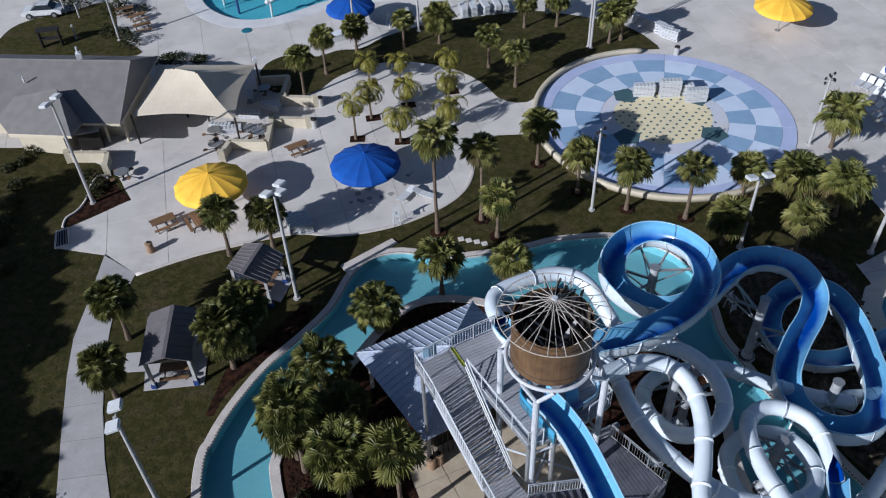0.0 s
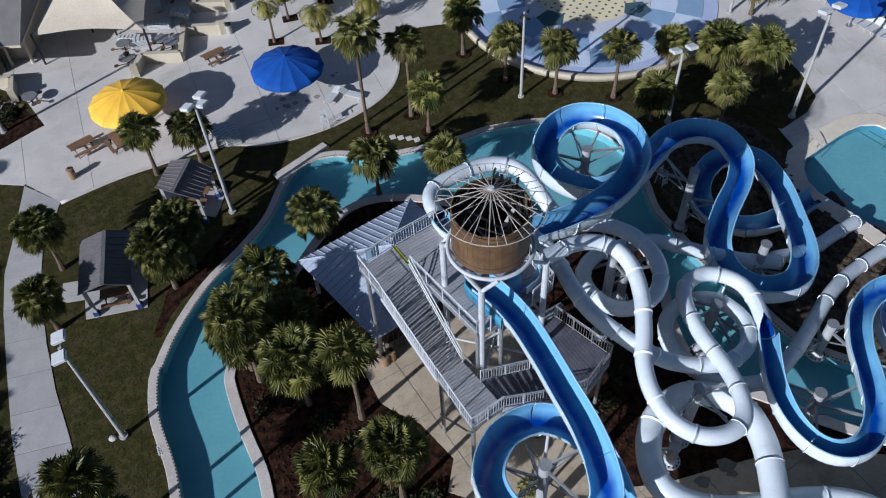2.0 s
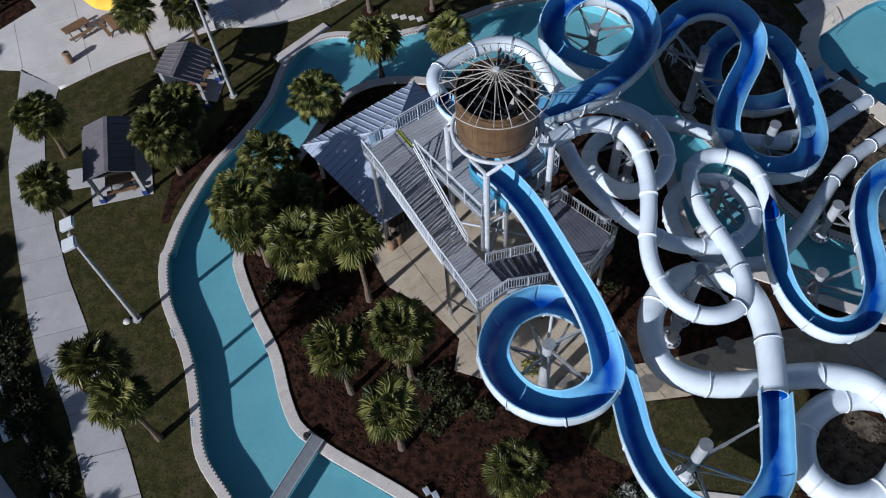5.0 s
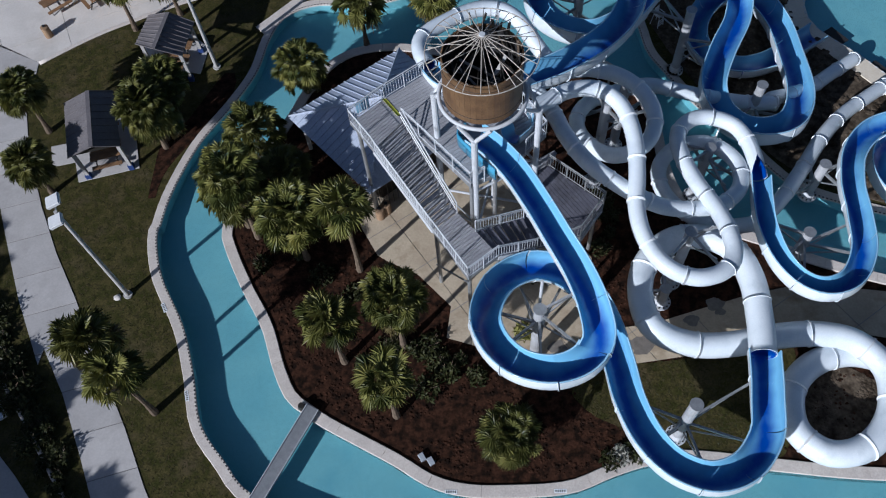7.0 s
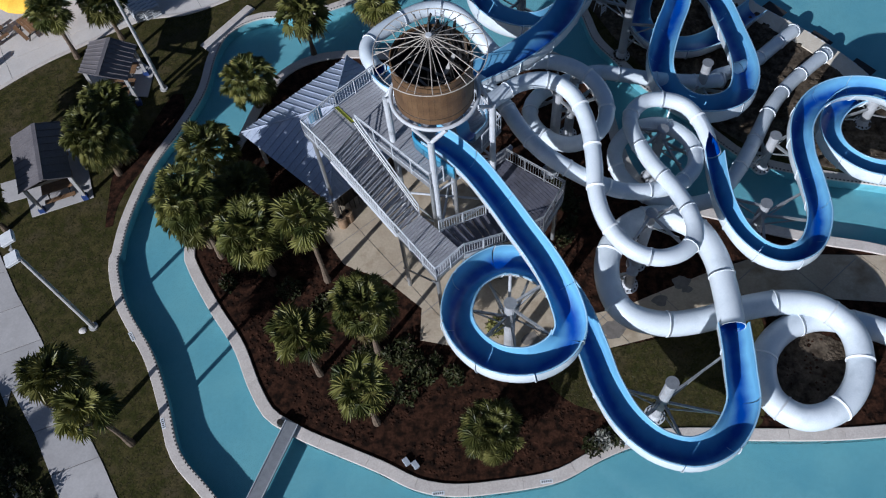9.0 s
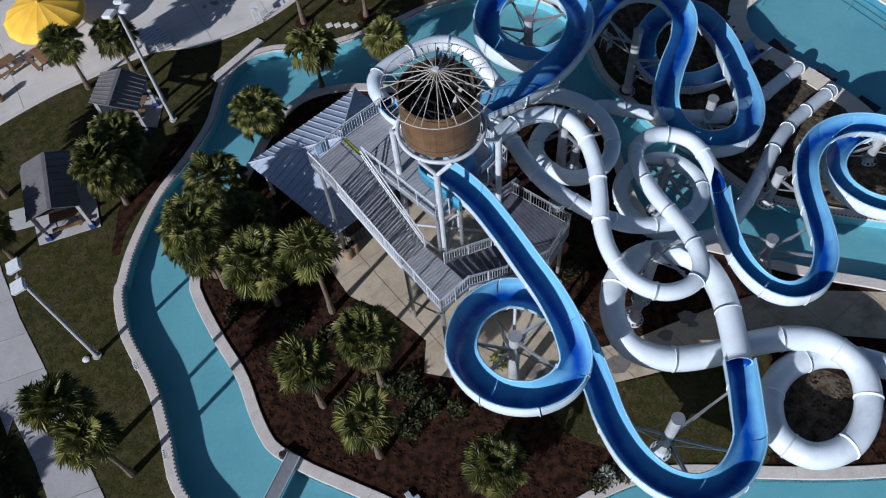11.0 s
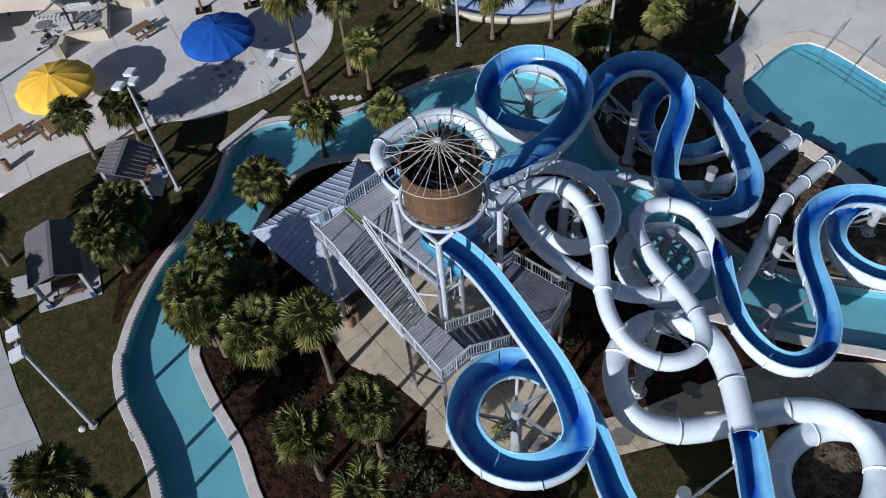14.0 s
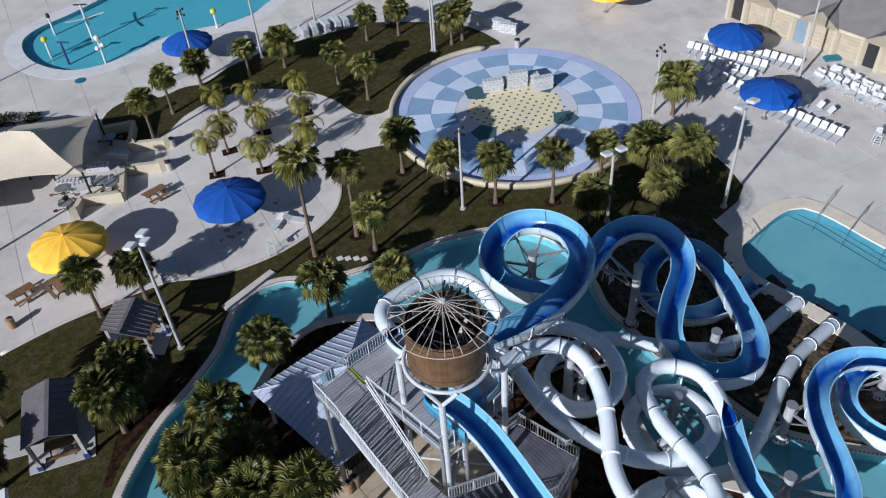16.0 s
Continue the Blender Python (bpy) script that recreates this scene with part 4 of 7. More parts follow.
slide_c = thing("water_slide", "narrow white tube slide that coils down to the pool", "water slide", "slides of the tower")
C_TUBE = [(7.81, 28.33, 7.80), (8.51, 27.67, 7.40), (9.01, 26.60, 7.10), (9.38, 25.20, 6.80), (10.06, 23.63, 6.50), (11.11, 22.34, 6.20), (12.27, 21.35, 5.80), (13.50, 20.59, 5.50), (15.08, 20.29, 5.20), (16.72, 20.44, 4.90), (18.14, 21.39, 4.60), (18.69, 22.87, 4.40), (18.29, 24.24, 4.20), (17.47, 25.07, 4.00), (16.08, 25.19, 3.80), (14.91, 24.44, 3.60), (14.58, 23.30, 3.30), (14.93, 22.09, 3.10), (15.93, 20.96, 2.90), (17.28, 20.29, 2.70), (18.88, 20.19, 2.50), (19.72, 20.50, 2.30), (21.37, 21.65, 2.10), (23.35, 23.40, 1.90), (25.65, 25.59, 1.60), (27.77, 27.19, 1.10), (29.80, 28.31, 0.75), (31.79, 29.29, 0.45)]
for i, z in enumerate((8.3, 7.9, 7.6, 7.6, 7.5, 7.1, 6.4, 5.75, 5.3)):
    x, y, old = C_TUBE[i]
    C_TUBE[i] = (x * (42 - z) / (42 - old), y * (42 - z) / (42 - old), z)
pc = tube(slide_c, C_TUBE, 0.44, 2.3)

slide_w = thing("water_slide", "white tube slide wrapped behind the wooden tank", "water slide", "slides of the tower")
W_TUBE = [(2.85, 29.44, 9.20), (2.58, 30.36, 9.15), (2.69, 31.33, 9.10), (3.28, 31.98, 9.05), (4.27, 32.52, 9.00), (5.32, 33.00, 8.90), (6.47, 33.27, 8.80), (7.61, 32.98, 8.70), (8.45, 32.14, 8.40), (8.95, 31.00, 8.00), (9.55, 29.95, 7.50), (10.50, 29.35, 7.05), (11.84, 29.26, 6.90), (13.31, 28.50, 6.80), (14.28, 27.24, 6.60), (14.48, 25.75, 6.40), (13.90, 24.48, 6.30), (12.95, 23.99, 6.00), (11.81, 24.13, 5.70), (10.95, 25.13, 5.40), (10.59, 26.56, 5.10), (11.01, 27.98, 4.80), (12.19, 28.99, 4.50), (13.91, 29.54, 4.20), (15.74, 29.85, 3.90), (17.35, 29.45, 3.50), (19.08, 28.90, 3.10), (21.33, 28.28, 2.70), (23.36, 27.98, 2.40)]
W_END = [(23.36, 27.98, 2.40), (23.32, 28.58, 2.10), (24.86, 28.81, 1.90), (26.85, 29.64, 1.25), (28.64, 30.66, 0.80), (30.78, 31.75, 0.45)]
flume(slide_w, [(3.71, 27.79, 9.50), (3.21, 28.38, 9.40), (2.84, 29.35, 9.30)], 0.5, 0.6)
pw = tube(slide_w, W_TUBE, 0.44, 2.3)
pw2 = tube(slide_w, W_END, 0.44, 2.3)

slide_d = thing("water_slide", "wide open royal blue slide with a high ring", "water slide", "slides of the tower")
D_OPEN = [(7.61, 28.01, 8.80), (9.74, 28.60, 8.60), (12.18, 29.73, 8.40), (14.17, 31.31, 8.20), (15.51, 33.44, 8.00), (15.65, 35.78, 7.80), (14.65, 37.61, 7.60), (12.95, 38.38, 7.40), (11.24, 37.73, 7.20), (10.17, 36.11, 7.00), (10.24, 34.32, 6.80), (11.44, 33.00, 6.60), (13.18, 32.53, 6.40), (15.21, 33.38, 6.10), (17.03, 35.26, 5.70), (19.12, 37.37, 5.30), (21.18, 38.09, 5.00), (22.94, 37.44, 4.70), (23.53, 35.45, 4.45), (22.73, 33.53, 4.30), (20.87, 31.38, 4.20), (19.43, 29.27, 4.10), (19.23, 27.32, 4.00), (20.17, 25.80, 3.90), (21.94, 25.30, 3.75), (23.68, 26.01, 3.50), (24.91, 28.11, 3.15), (25.76, 31.68, 2.50), (26.43, 34.81, 1.95), (26.27, 37.51, 1.65), (25.13, 38.66, 1.50)]
D_LOW = [(25.13, 38.66, 1.50), (23.19, 38.13, 1.48), (21.55, 36.46, 1.45), (21.02, 34.50, 1.40), (21.74, 32.86, 1.35), (23.38, 32.09, 1.30), (25.27, 32.29, 1.22), (26.92, 33.09, 1.10), (28.20, 33.75, 0.98), (29.25, 34.25, 0.90)]
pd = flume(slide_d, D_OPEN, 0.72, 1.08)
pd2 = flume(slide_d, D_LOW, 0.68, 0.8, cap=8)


def support(top, paths, reach, count, r=0.28, rise=0.35):
    """A round column with a flanged foot and arms to the slides round it."""
    th = thing("slide_support", "grey-white round steel column with arms under the slides", "support column", "columns under the slides", at=pose(top[0], top[1], 0))
    bm = bmesh.new()
    bar(bm, (0, 0, 0), (0, 0, top[2]), r, 16)
    part("column", bm, COLUMN_GREY, th)
    bm = bmesh.new()
    bar(bm, (0, 0, 0), (0, 0, 0.10), r + 0.27, 20)
    foot = part("foot_plate", bm, WHITE_STEEL, th)
    bm = bmesh.new()
    bar(bm, (0, 0, 0.10), (0, 0, 0.5), r + 0.08, 16, r + 0.01)
    part("collar", bm, WHITE_STEEL, th)
    for i in range(12):
        a = i * math.pi / 6
        bm = bmesh.new()
        bar(bm, ((r + 0.17) * math.cos(a), (r + 0.17) * math.sin(a), 0.10), ((r + 0.17) * math.cos(a), (r + 0.17) * math.sin(a), 0.17), 0.045, 6)
        part("bolt", bm, DARK_METAL, foot)
    bm = bmesh.new()
    bar(bm, (0, 0, top[2]), (0, 0, top[2] + 0.03), r + 0.05, 16)
    part("cap", bm, GREY_STEEL, th)
    c = Vector((top[0], top[1], 0))
    cand = []
    for p in paths:
        for q in p[::2]:
            d = (Vector((q.x, q.y, 0)) - c).length
            if 0.6 < d < reach and q.z < top[2] + 1.5:
                cand.append((math.atan2(q.y - c.y, q.x - c.x), d, q, any(p is t for t in TUBES)))
    cand.sort(key=lambda v: v[0])
    used = []
    for k in range(count):
        a = -math.pi + (k + 0.5) * 2 * math.pi / count
        best = [v for v in cand if abs(v[0] - a) < math.pi / count]
        if not best:
            continue
        best.sort(key=lambda v: abs(v[0] - a) + 0.1 * v[1])
        q = best[0][2]
        bm = bmesh.new()
        low = 0.5 if best[0][3] else 0.14
        z = min(top[2] - 0.2, q.z - low - 0.1)
        beam(bm, (0, 0, min(top[2] - 0.15, max(z, 0.6))), (q.x - c.x, q.y - c.y, q.z - low), 0.11, 0.16)
        part("arm", bm, GREY_STEEL, th)
        bm = bmesh.new()
        beam(bm, (0, 0, max(0.3, z - 1.1)), ((q.x - c.x) * 0.72, (q.y - c.y) * 0.72, z + (q.z - z) * 0.72 - 0.1), 0.07, 0.07)
        part("brace", bm, GREY_STEEL, th)
    return th


p = (6.16, 17.10, 6.60)
th = thing("slide_support", "slim white steel post under the open slide", "support post", "columns under the slides", at=pose(p[0], p[1], 0))
bm = bmesh.new()
bar(bm, (0, 0, 0), (0, 0, p[2]), 0.08, 10)
part("post", bm, WHITE_STEEL, th)
bm = bmesh.new()
bar(bm, (0, 0, 0), (0, 0, 0.05), 0.2, 10)
part("foot_plate", bm, GREY_STEEL, th)
TUBES = [pa2, pb, pc, pw, pw2]
for top, ps, reach, n in (
        ((5.72, 15.75, 6.40), [pa], 4.2, 7), ((11.89, 10.21, 5.00), [pa], 4.9, 6), ((11.88, 26.32, 7.60), [pb, pc, pw], 3.0, 5),
        ((13.86, 28.69, 6.40), [pw, pb], 3.0, 5), ((17.39, 24.07, 4.90), [pb, pc], 3.4, 7), ((14.38, 18.80, 5.60), [pb, pa2], 3.0, 5),
        ((12.91, 35.45, 6.80), [pd], 3.6, 7), ((19.45, 33.69, 5.40), [pd, pd2], 3.6, 6), ((22.01, 28.02, 4.40), [pd, pd2, pw2], 3.2, 6),
        ((24.03, 22.72, 3.20), [pb2, pc], 3.2, 5), ((21.08, 18.38, 3.90), [pb2], 3.4, 6), ((31.36, 23.78, 2.40), [pb2], 3.4, 6), ((13.45, 17.67, 1.70), [pa2], 2.0, 2)):
    support(top, ps, reach, n)

# ---- slide tower ----


def railing(th, line, height=1.07, bal=True, mat=None, post=1.3, wide=0.02, gap=0.16):
    """Posts, a top and a bottom rail and thin balusters along a line of points."""
    mat = mat or WHITE_STEEL
    pts = [Vector(p) for p in line]
    bars = bmesh.new()
    for a, b in zip(pts, pts[1:]):
        n = max(1, round((b - a).length / post))
        for i in range(n + 1):
            p = a.lerp(b, i / n)
            bm = bmesh.new()
            bar(bm, p - Vector((0, 0, 0.22)), p + Vector((0, 0, height)), 0.035, 6)
            part("rail_post", bm, mat, th)
        up = Vector((0, 0, 1))
        for z, r in ((height, 0.035), (height - 0.14, 0.02), (0.12, 0.025)):
            bm = bmesh.new()
            bar(bm, a + up * z, b + up * z, r, 6)
            part("rail", bm, mat, th)
        if bal:
            m = max(2, int((b - a).length / gap))
            for i in range(1, m):
                p = a.lerp(b, i / m)
                beam(bars, p + up * 0.12, p + up * (height - 0.14), wide, wide)
    if bal:
        tagged(part("baluster", bars, mat, th), kind="stuff")
    else:
        bars.free()


tower = thing("slide_tower", "grey steel slide tower with decks, stairs and white railings", "slide tower")
ZT, ZL = 9.0, 6.1
TOP_DECK = [(-1.68, 26.77), (-0.76, 24.80), (0.96, 26.26), (3.58, 21.70), (4.90, 22.09), (6.60, 23.03), (7.83, 23.89), (6.52, 27.47), (4.35, 29.09), (2.55, 29.08), (0.25, 27.92)]
LOW_DECK = [(1.46, 21.30), (2.88, 22.08), (3.60, 20.81), (4.45, 19.16), (2.72, 18.25)]
ZS = 5.0
SIDE_DECK = [(6.33, 21.67), (6.61, 19.79), (7.71, 19.79), (8.96, 20.04), (10.70, 21.73), (8.39, 24.72), (6.99, 24.19)]


def deck(outline, z, turn, wide=0.2, mat=None):
    bm = bmesh.new()
    slab(bm, outline, z - 0.3, z - 0.05)
    part("deck_frame", bm, GREY_STEEL, tower)
    slabs(tower, outline, (wide, 30.0), turn, z, 0.045, mat or DECK, "deck_board", 0.022, origin=(0, -0.3))


deck(TOP_DECK, ZT, 24 + 90)
deck(LOW_DECK, ZL, 24 + 90)
deck(SIDE_DECK, ZS, 24, mat=SHADED_DECK)
# unseen landing added under the tank to shade the water; narrow tubes start here
UNSEEN_DECK = [(3.40, 23.80), (5.20, 23.60), (6.60, 24.40), (7.80, 25.20), (7.20, 28.20), (5.00, 29.20), (2.80, 28.60)]
deck(UNSEEN_DECK, 7.1, 24, mat=SHADED_DECK)


def on(pts, z):
    return [(x, y, z) for x, y in pts]


td = on(TOP_DECK, ZT)
ld = on(LOW_DECK, ZL)
sd = on(SIDE_DECK, ZS)
railing(tower, [td[1], td[0], td[10], td[9]])
railing(tower, [td[2], td[3], tuple(Vector(td[3]).lerp(Vector(td[4]), 0.55))], bal=False)
railing(tower, [td[5], td[6]])
railing(tower, [td[6], td[7]])
railing(tower, [ld[0], ld[4], ld[3]])
# grey steel replaces the white paint here, to stand for shade on the railing
railing(tower, [sd[1], sd[2], sd[3], sd[4]], mat=GREY_STEEL, wide=0.016)
railing(tower, [sd[4], sd[5]], mat=GREY_STEEL, wide=0.016)
# stairs between the two decks
s0, s1 = Vector(td[1]), Vector(td[2])
e0, e1 = Vector(ld[0]), Vector(ld[1])
NT = 17
for i in range(NT):
    f = (i + 0.5) / NT
    a, b = s0.lerp(e0, f), s1.lerp(e1, f)
    z = ZT - (i + 1) * (ZT - ZL) / (NT + 1)
    bm = bmesh.new()
    a.z = b.z = z
    beam(bm, a, b, 0.235, 0.05)
    part("tread", bm, DECK, tower)
    toe = ((e0 - s0) * Vector((1, 1, 0))).normalized() * 0.085
    bm = bmesh.new()
    beam(bm, a + toe - Vector((0, 0, 0.095)), b + toe - Vector((0, 0, 0.095)), 0.02, 0.13)
    part("riser", bm, DECK, tower)
for a, b in ((s0, e0), (s1, e1)):
    bm = bmesh.new()
    beam(bm, a - Vector((0, 0, 0.22)), b - Vector((0, 0, 0.22)), 0.06, 0.32)
    part("stringer", bm, WHITE_STEEL, tower)
    railing(tower, [a, b], 1.0, a == s0, wide=0.065, gap=0.19)
# second flight down to the middle deck, its shade painted into the treads
u0, u1 = Vector(ld[2]), Vector(ld[3])
v0, v1 = Vector(sd[0]), Vector(sd[1])
for i in range(6):
    f = (i + 0.5) / 6
    a, b = u0.lerp(v0, f), u1.lerp(v1, f)
    a.z = b.z = ZL - (i + 1) * (ZL - ZS) / 7
    bm = bmesh.new()
    beam(bm, a, b, 0.34, 0.05)
    part("tread", bm, SHADED_DECK, tower)
for a, b in ((u0, v0), (u1, v1)):
    bm = bmesh.new()
    beam(bm, a - Vector((0, 0, 0.22)), b - Vector((0, 0, 0.22)), 0.06, 0.32)
    part("stringer", bm, WHITE_STEEL, tower)
    railing(tower, [a, b], 1.0, True)
m0, m1 = s1.lerp(s0, 0.06), e1.lerp(e0, 0.06)
for k in (0.55, 0.9):
    bm = bmesh.new()
    bar(bm, m0 + Vector((0, 0, k)), m1 + Vector((0, 0, k)), 0.04, 6)
    part("hand_rail", bm, GREY_STEEL, tower)
bm = bmesh.new()
beam(bm, Vector((0.20, 27.95, 9.02)), Vector((0.81, 26.68, 9.02)), 0.16, 0.03)
part("warning_strip", bm, YELLOW_PAINT, tower, "bright yellow edge strip")
bm = bmesh.new()
beam(bm, Vector((-1.29, 27.23, 9.45)), Vector((-0.58, 27.51, 9.45)), 0.05, 0.8)
part("gate_panel", bm, LIGHT_BLUE, tower, "light blue gate panel")
for k in (2, 3):
    a, b = Vector(sd[k]), Vector(sd[k + 1])
    bm = bmesh.new()
    beam(bm, a - Vector((0, 0, 0.62)), b - Vector((0, 0, 0.62)), 0.05, 0.62)
    part("skirt_panel", bm, DECK, tower, "pale grey skirt panel")
# a lower flight down to the court
lo0, lo1 = Vector(sd[5]), Vector(sd[6])
run = Vector((-0.4, -0.9, 0)) * 4.6
for i in range(16):
    f = (i + 0.5) / 16
    a, b = lo0.lerp(lo0 - run, f) , (lo0 + (lo1 - lo0).normalized() * 1.6).lerp(lo0 + (lo1 - lo0).normalized() * 1.6 - run, f)
    a.z = b.z = ZS - (i + 1) * ZS / 17
    bm = bmesh.new()
    beam(bm, a, b, 0.28, 0.05)
    part("tread", bm, DECK, tower)
TANK = Vector((4.62, 23.72, 0))
U = TANK.normalized()
SIDE = Vector((U.y, -U.x, 0))
legs = [TANK - U * 2.0 - SIDE * 0.4, TANK - SIDE * 2.3 + U * 0.8, TANK + SIDE * 2.6 - U * 0.3, TANK + U * 2.3 + SIDE * 0.6]
for p in legs:
    bm = bmesh.new()
    bar(bm, (p.x, p.y, 0), (p.x, p.y, 12.3), 0.16, 12)
    part("leg", bm, WHITE_STEEL, tower)
    side = (p - TANK).normalized().cross(Vector((0, 0, 1)))
    for s in (-0.75, 0.75):
        q = TANK + (p - TANK).normalized() * 1.95 + side * s
        bm = bmesh.new()
        bar(bm, (p.x, p.y, 12.2), (q.x, q.y, 13.1), 0.10, 8)
        part("strut", bm, WHITE_STEEL, tower)
for i, p in enumerate(legs):
    q = legs[(i + 1) % 4] if i != 0 else legs[2]
    for z in (4.2, 8.2):
        bm = bmesh.new()
        bar(bm, (p.x, p.y, z), (q.x, q.y, z), 0.07, 8)
        part("cross_beam", bm, WHITE_STEEL, tower)
for x, y in [TOP_DECK[i] for i in (0, 2, 3, 4, 8)] + [LOW_DECK[i] for i in (0, 4, 3)] + [SIDE_DECK[i] for i in (2, 3, 4, 5)]:
    z = ZT if (x, y) in TOP_DECK else ZL if (x, y) in LOW_DECK else ZS
    c = Vector((x, y, 0)).lerp(TANK, 0.05)
    bm = bmesh.new()
    bar(bm, (c.x, c.y, 0), (c.x, c.y, z - 0.25), 0.11, 10)
    part("post", bm, GREY_STEEL, tower)
for a, b in ((TOP_DECK[2], TOP_DECK[4]), (LOW_DECK[4], LOW_DECK[0]), (TOP_DECK[3], TOP_DECK[2])):
    bm = bmesh.new()
    bar(bm, (*a, 5.6), (*b, 2.4), 0.05, 6)
    part("brace", bm, GREY_STEEL, tower)

tank = thing("wooden_tank", "brown wooden stave tank with an open spoked roof frame", "water tank", at=pose(TANK.x, TANK.y, 0))
RT = 1.76
NS = 44
stave = bmesh.new()
w = 2 * math.pi * RT / NS + 0.001
box(stave, (RT, 0, 14.45), (0.07, w, 2.5))
bmesh.ops.bevel(stave, geom=stave.edges[:], offset=0.005, segments=1, affect='EDGES')
me = mesh_of("stave", stave, WOOD)
for i in range(NS):
    ob = part("stave", me, None, tank)
    ob.matrix_basis = pose(0, 0, random.uniform(-0.02, 0.02), 0, 0, i * 360 / NS)


def hoop(r, z, t, name, mat, parent, seg=48):
    bm = bmesh.new()
    ring = [Vector((r * math.cos(2 * math.pi * i / seg), r * math.sin(2 * math.pi * i / seg), z)) for i in range(seg)]
    sweep(bm, ring, [(t * math.cos(2 * math.pi * j / 8), t * math.sin(2 * math.pi * j / 8)) for j in range(8)], True)
    return part(name, bm, mat, parent)


hoop(RT + 0.04, 13.55, 0.016, "hoop", DARK_METAL, tank)
hoop(RT + 0.04, 15.3, 0.016, "hoop", DARK_METAL, tank)
hoop(2.0, 13.12, 0.10, "base_ring", WHITE_STEEL, tank)
hoop(2.45, 15.95, 0.024, "roof_ring", RUSTY, tank)
# black floor and inner sheet, painted in for the shade inside the tank
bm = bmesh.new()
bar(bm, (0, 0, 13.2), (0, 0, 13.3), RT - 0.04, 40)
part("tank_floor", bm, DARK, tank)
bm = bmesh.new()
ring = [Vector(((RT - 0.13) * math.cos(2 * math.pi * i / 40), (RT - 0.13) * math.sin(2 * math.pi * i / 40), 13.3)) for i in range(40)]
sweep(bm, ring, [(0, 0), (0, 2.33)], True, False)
part("lining", bm, DARK, tank, "black inner sheet in place of the tank's shade")
bm = bmesh.new()
bar(bm, (0, 0, 13.25), (0, 0, 16.6), 0.09, 10)
part("mast", bm, DARK_METAL, tank)
bm = bmesh.new()
bar(bm, (0, 0, 16.78), (0, 0, 16.93), 0.13, 12)
part("hub", bm, WHITE_STEEL, tank)
rib = bmesh.new()
bar(rib, (0.1, 0, 16.85), (2.45, 0, 15.95), 0.02, 6)
bar(rib, (1.75, 0, 15.7), (2.0, 0, 16.1), 0.024, 6)
rme = mesh_of("rib", rib, RUSTY)
for i in range(20):
    ob = part("rib", rme, None, tank)
    ob.matrix_basis = pose(0, 0, 0, 0, 0, i * 18 + 5)
for i in range(10):
    a, b = radians(i * 36), radians(i * 36 + random.uniform(70, 130))
    bm = bmesh.new()
    bar(bm, (1.6 * math.cos(a), 1.6 * math.sin(a), 15.2), (1.6 * math.cos(b), 1.6 * math.sin(b), random.uniform(14.2, 15.6)), 0.05, 6)
    part("inner_beam", bm, DARK_METAL, tank)
for i in range(9):
    a = radians(i * 40 + 12)
    bm = bmesh.new()
    bar(bm, (1.75 * math.cos(a), 1.75 * math.sin(a), 15.6), (1.35 * math.cos(a), 1.35 * math.sin(a), 16.5), 0.03, 4, 0.0)
    part("splinter", bm, DARK_METAL, tank)
# lower set of ribs, from the mast to the ring
rib = bmesh.new()
bar(rib, (0.1, 0, 16.25), (2.43, 0, 15.93), 0.015, 5)
rme = mesh_of("lower_rib", rib, RUSTY)
for i in range(10):
    part("lower_rib", rme, None, tank).matrix_basis = pose(0, 0, 0, 0, 0, i * 36 + 14)
# torn roof boards that stand up round the far rim, and grey planks fallen inside
rt = random.Random(17)
for i in range(22):
    a = radians(rt.uniform(-10, 165))
    r0, r1 = rt.uniform(1.3, 1.75), rt.uniform(0.6, 1.9)
    b = a + rt.uniform(-0.35, 0.35)
    bm = bmesh.new()
    beam(bm, (r0 * math.cos(a), r0 * math.sin(a), rt.uniform(14.9, 15.6)), (r1 * math.cos(b), r1 * math.sin(b), rt.uniform(15.7, 16.5)), rt.uniform(0.05, 0.16), 0.03)
    part("torn_board", bm, (DARK_METAL, DARK_METAL, TRUNK)[i % 3], tank)
for i in range(9):
    a, b = radians(rt.uniform(0, 360)), radians(rt.uniform(0, 360))
    bm = bmesh.new()
    beam(bm, (1.3 * math.cos(a), 1.3 * math.sin(a), rt.uniform(13.6, 14.6)), (1.1 * math.cos(b), 1.1 * math.sin(b), rt.uniform(13.9, 15.3)), rt.uniform(0.08, 0.24), 0.03)
    part("fallen_plank", bm, (GREY_STEEL, POLE_PAINT, TRUNK)[i % 3], tank)
bm = bmesh.new()
a = radians(62)
for s in (-0.18, 0.18):
    n = Vector((-math.sin(a), math.cos(a), 0)) * s
    bar(bm, Vector((1.9 * math.cos(a), 1.9 * math.sin(a), 13.4)) + n, Vector((1.9 * math.cos(a), 1.9 * math.sin(a), 16.4)) + n, 0.03, 6)
for k in range(9):
    z = 13.6 + k * 0.33
    n = Vector((-math.sin(a), math.cos(a), 0)) * 0.18
    c = Vector((1.9 * math.cos(a), 1.9 * math.sin(a), z))
    bar(bm, c - n, c + n, 0.02, 5)
part("ladder", bm, WHITE_STEEL, tank)

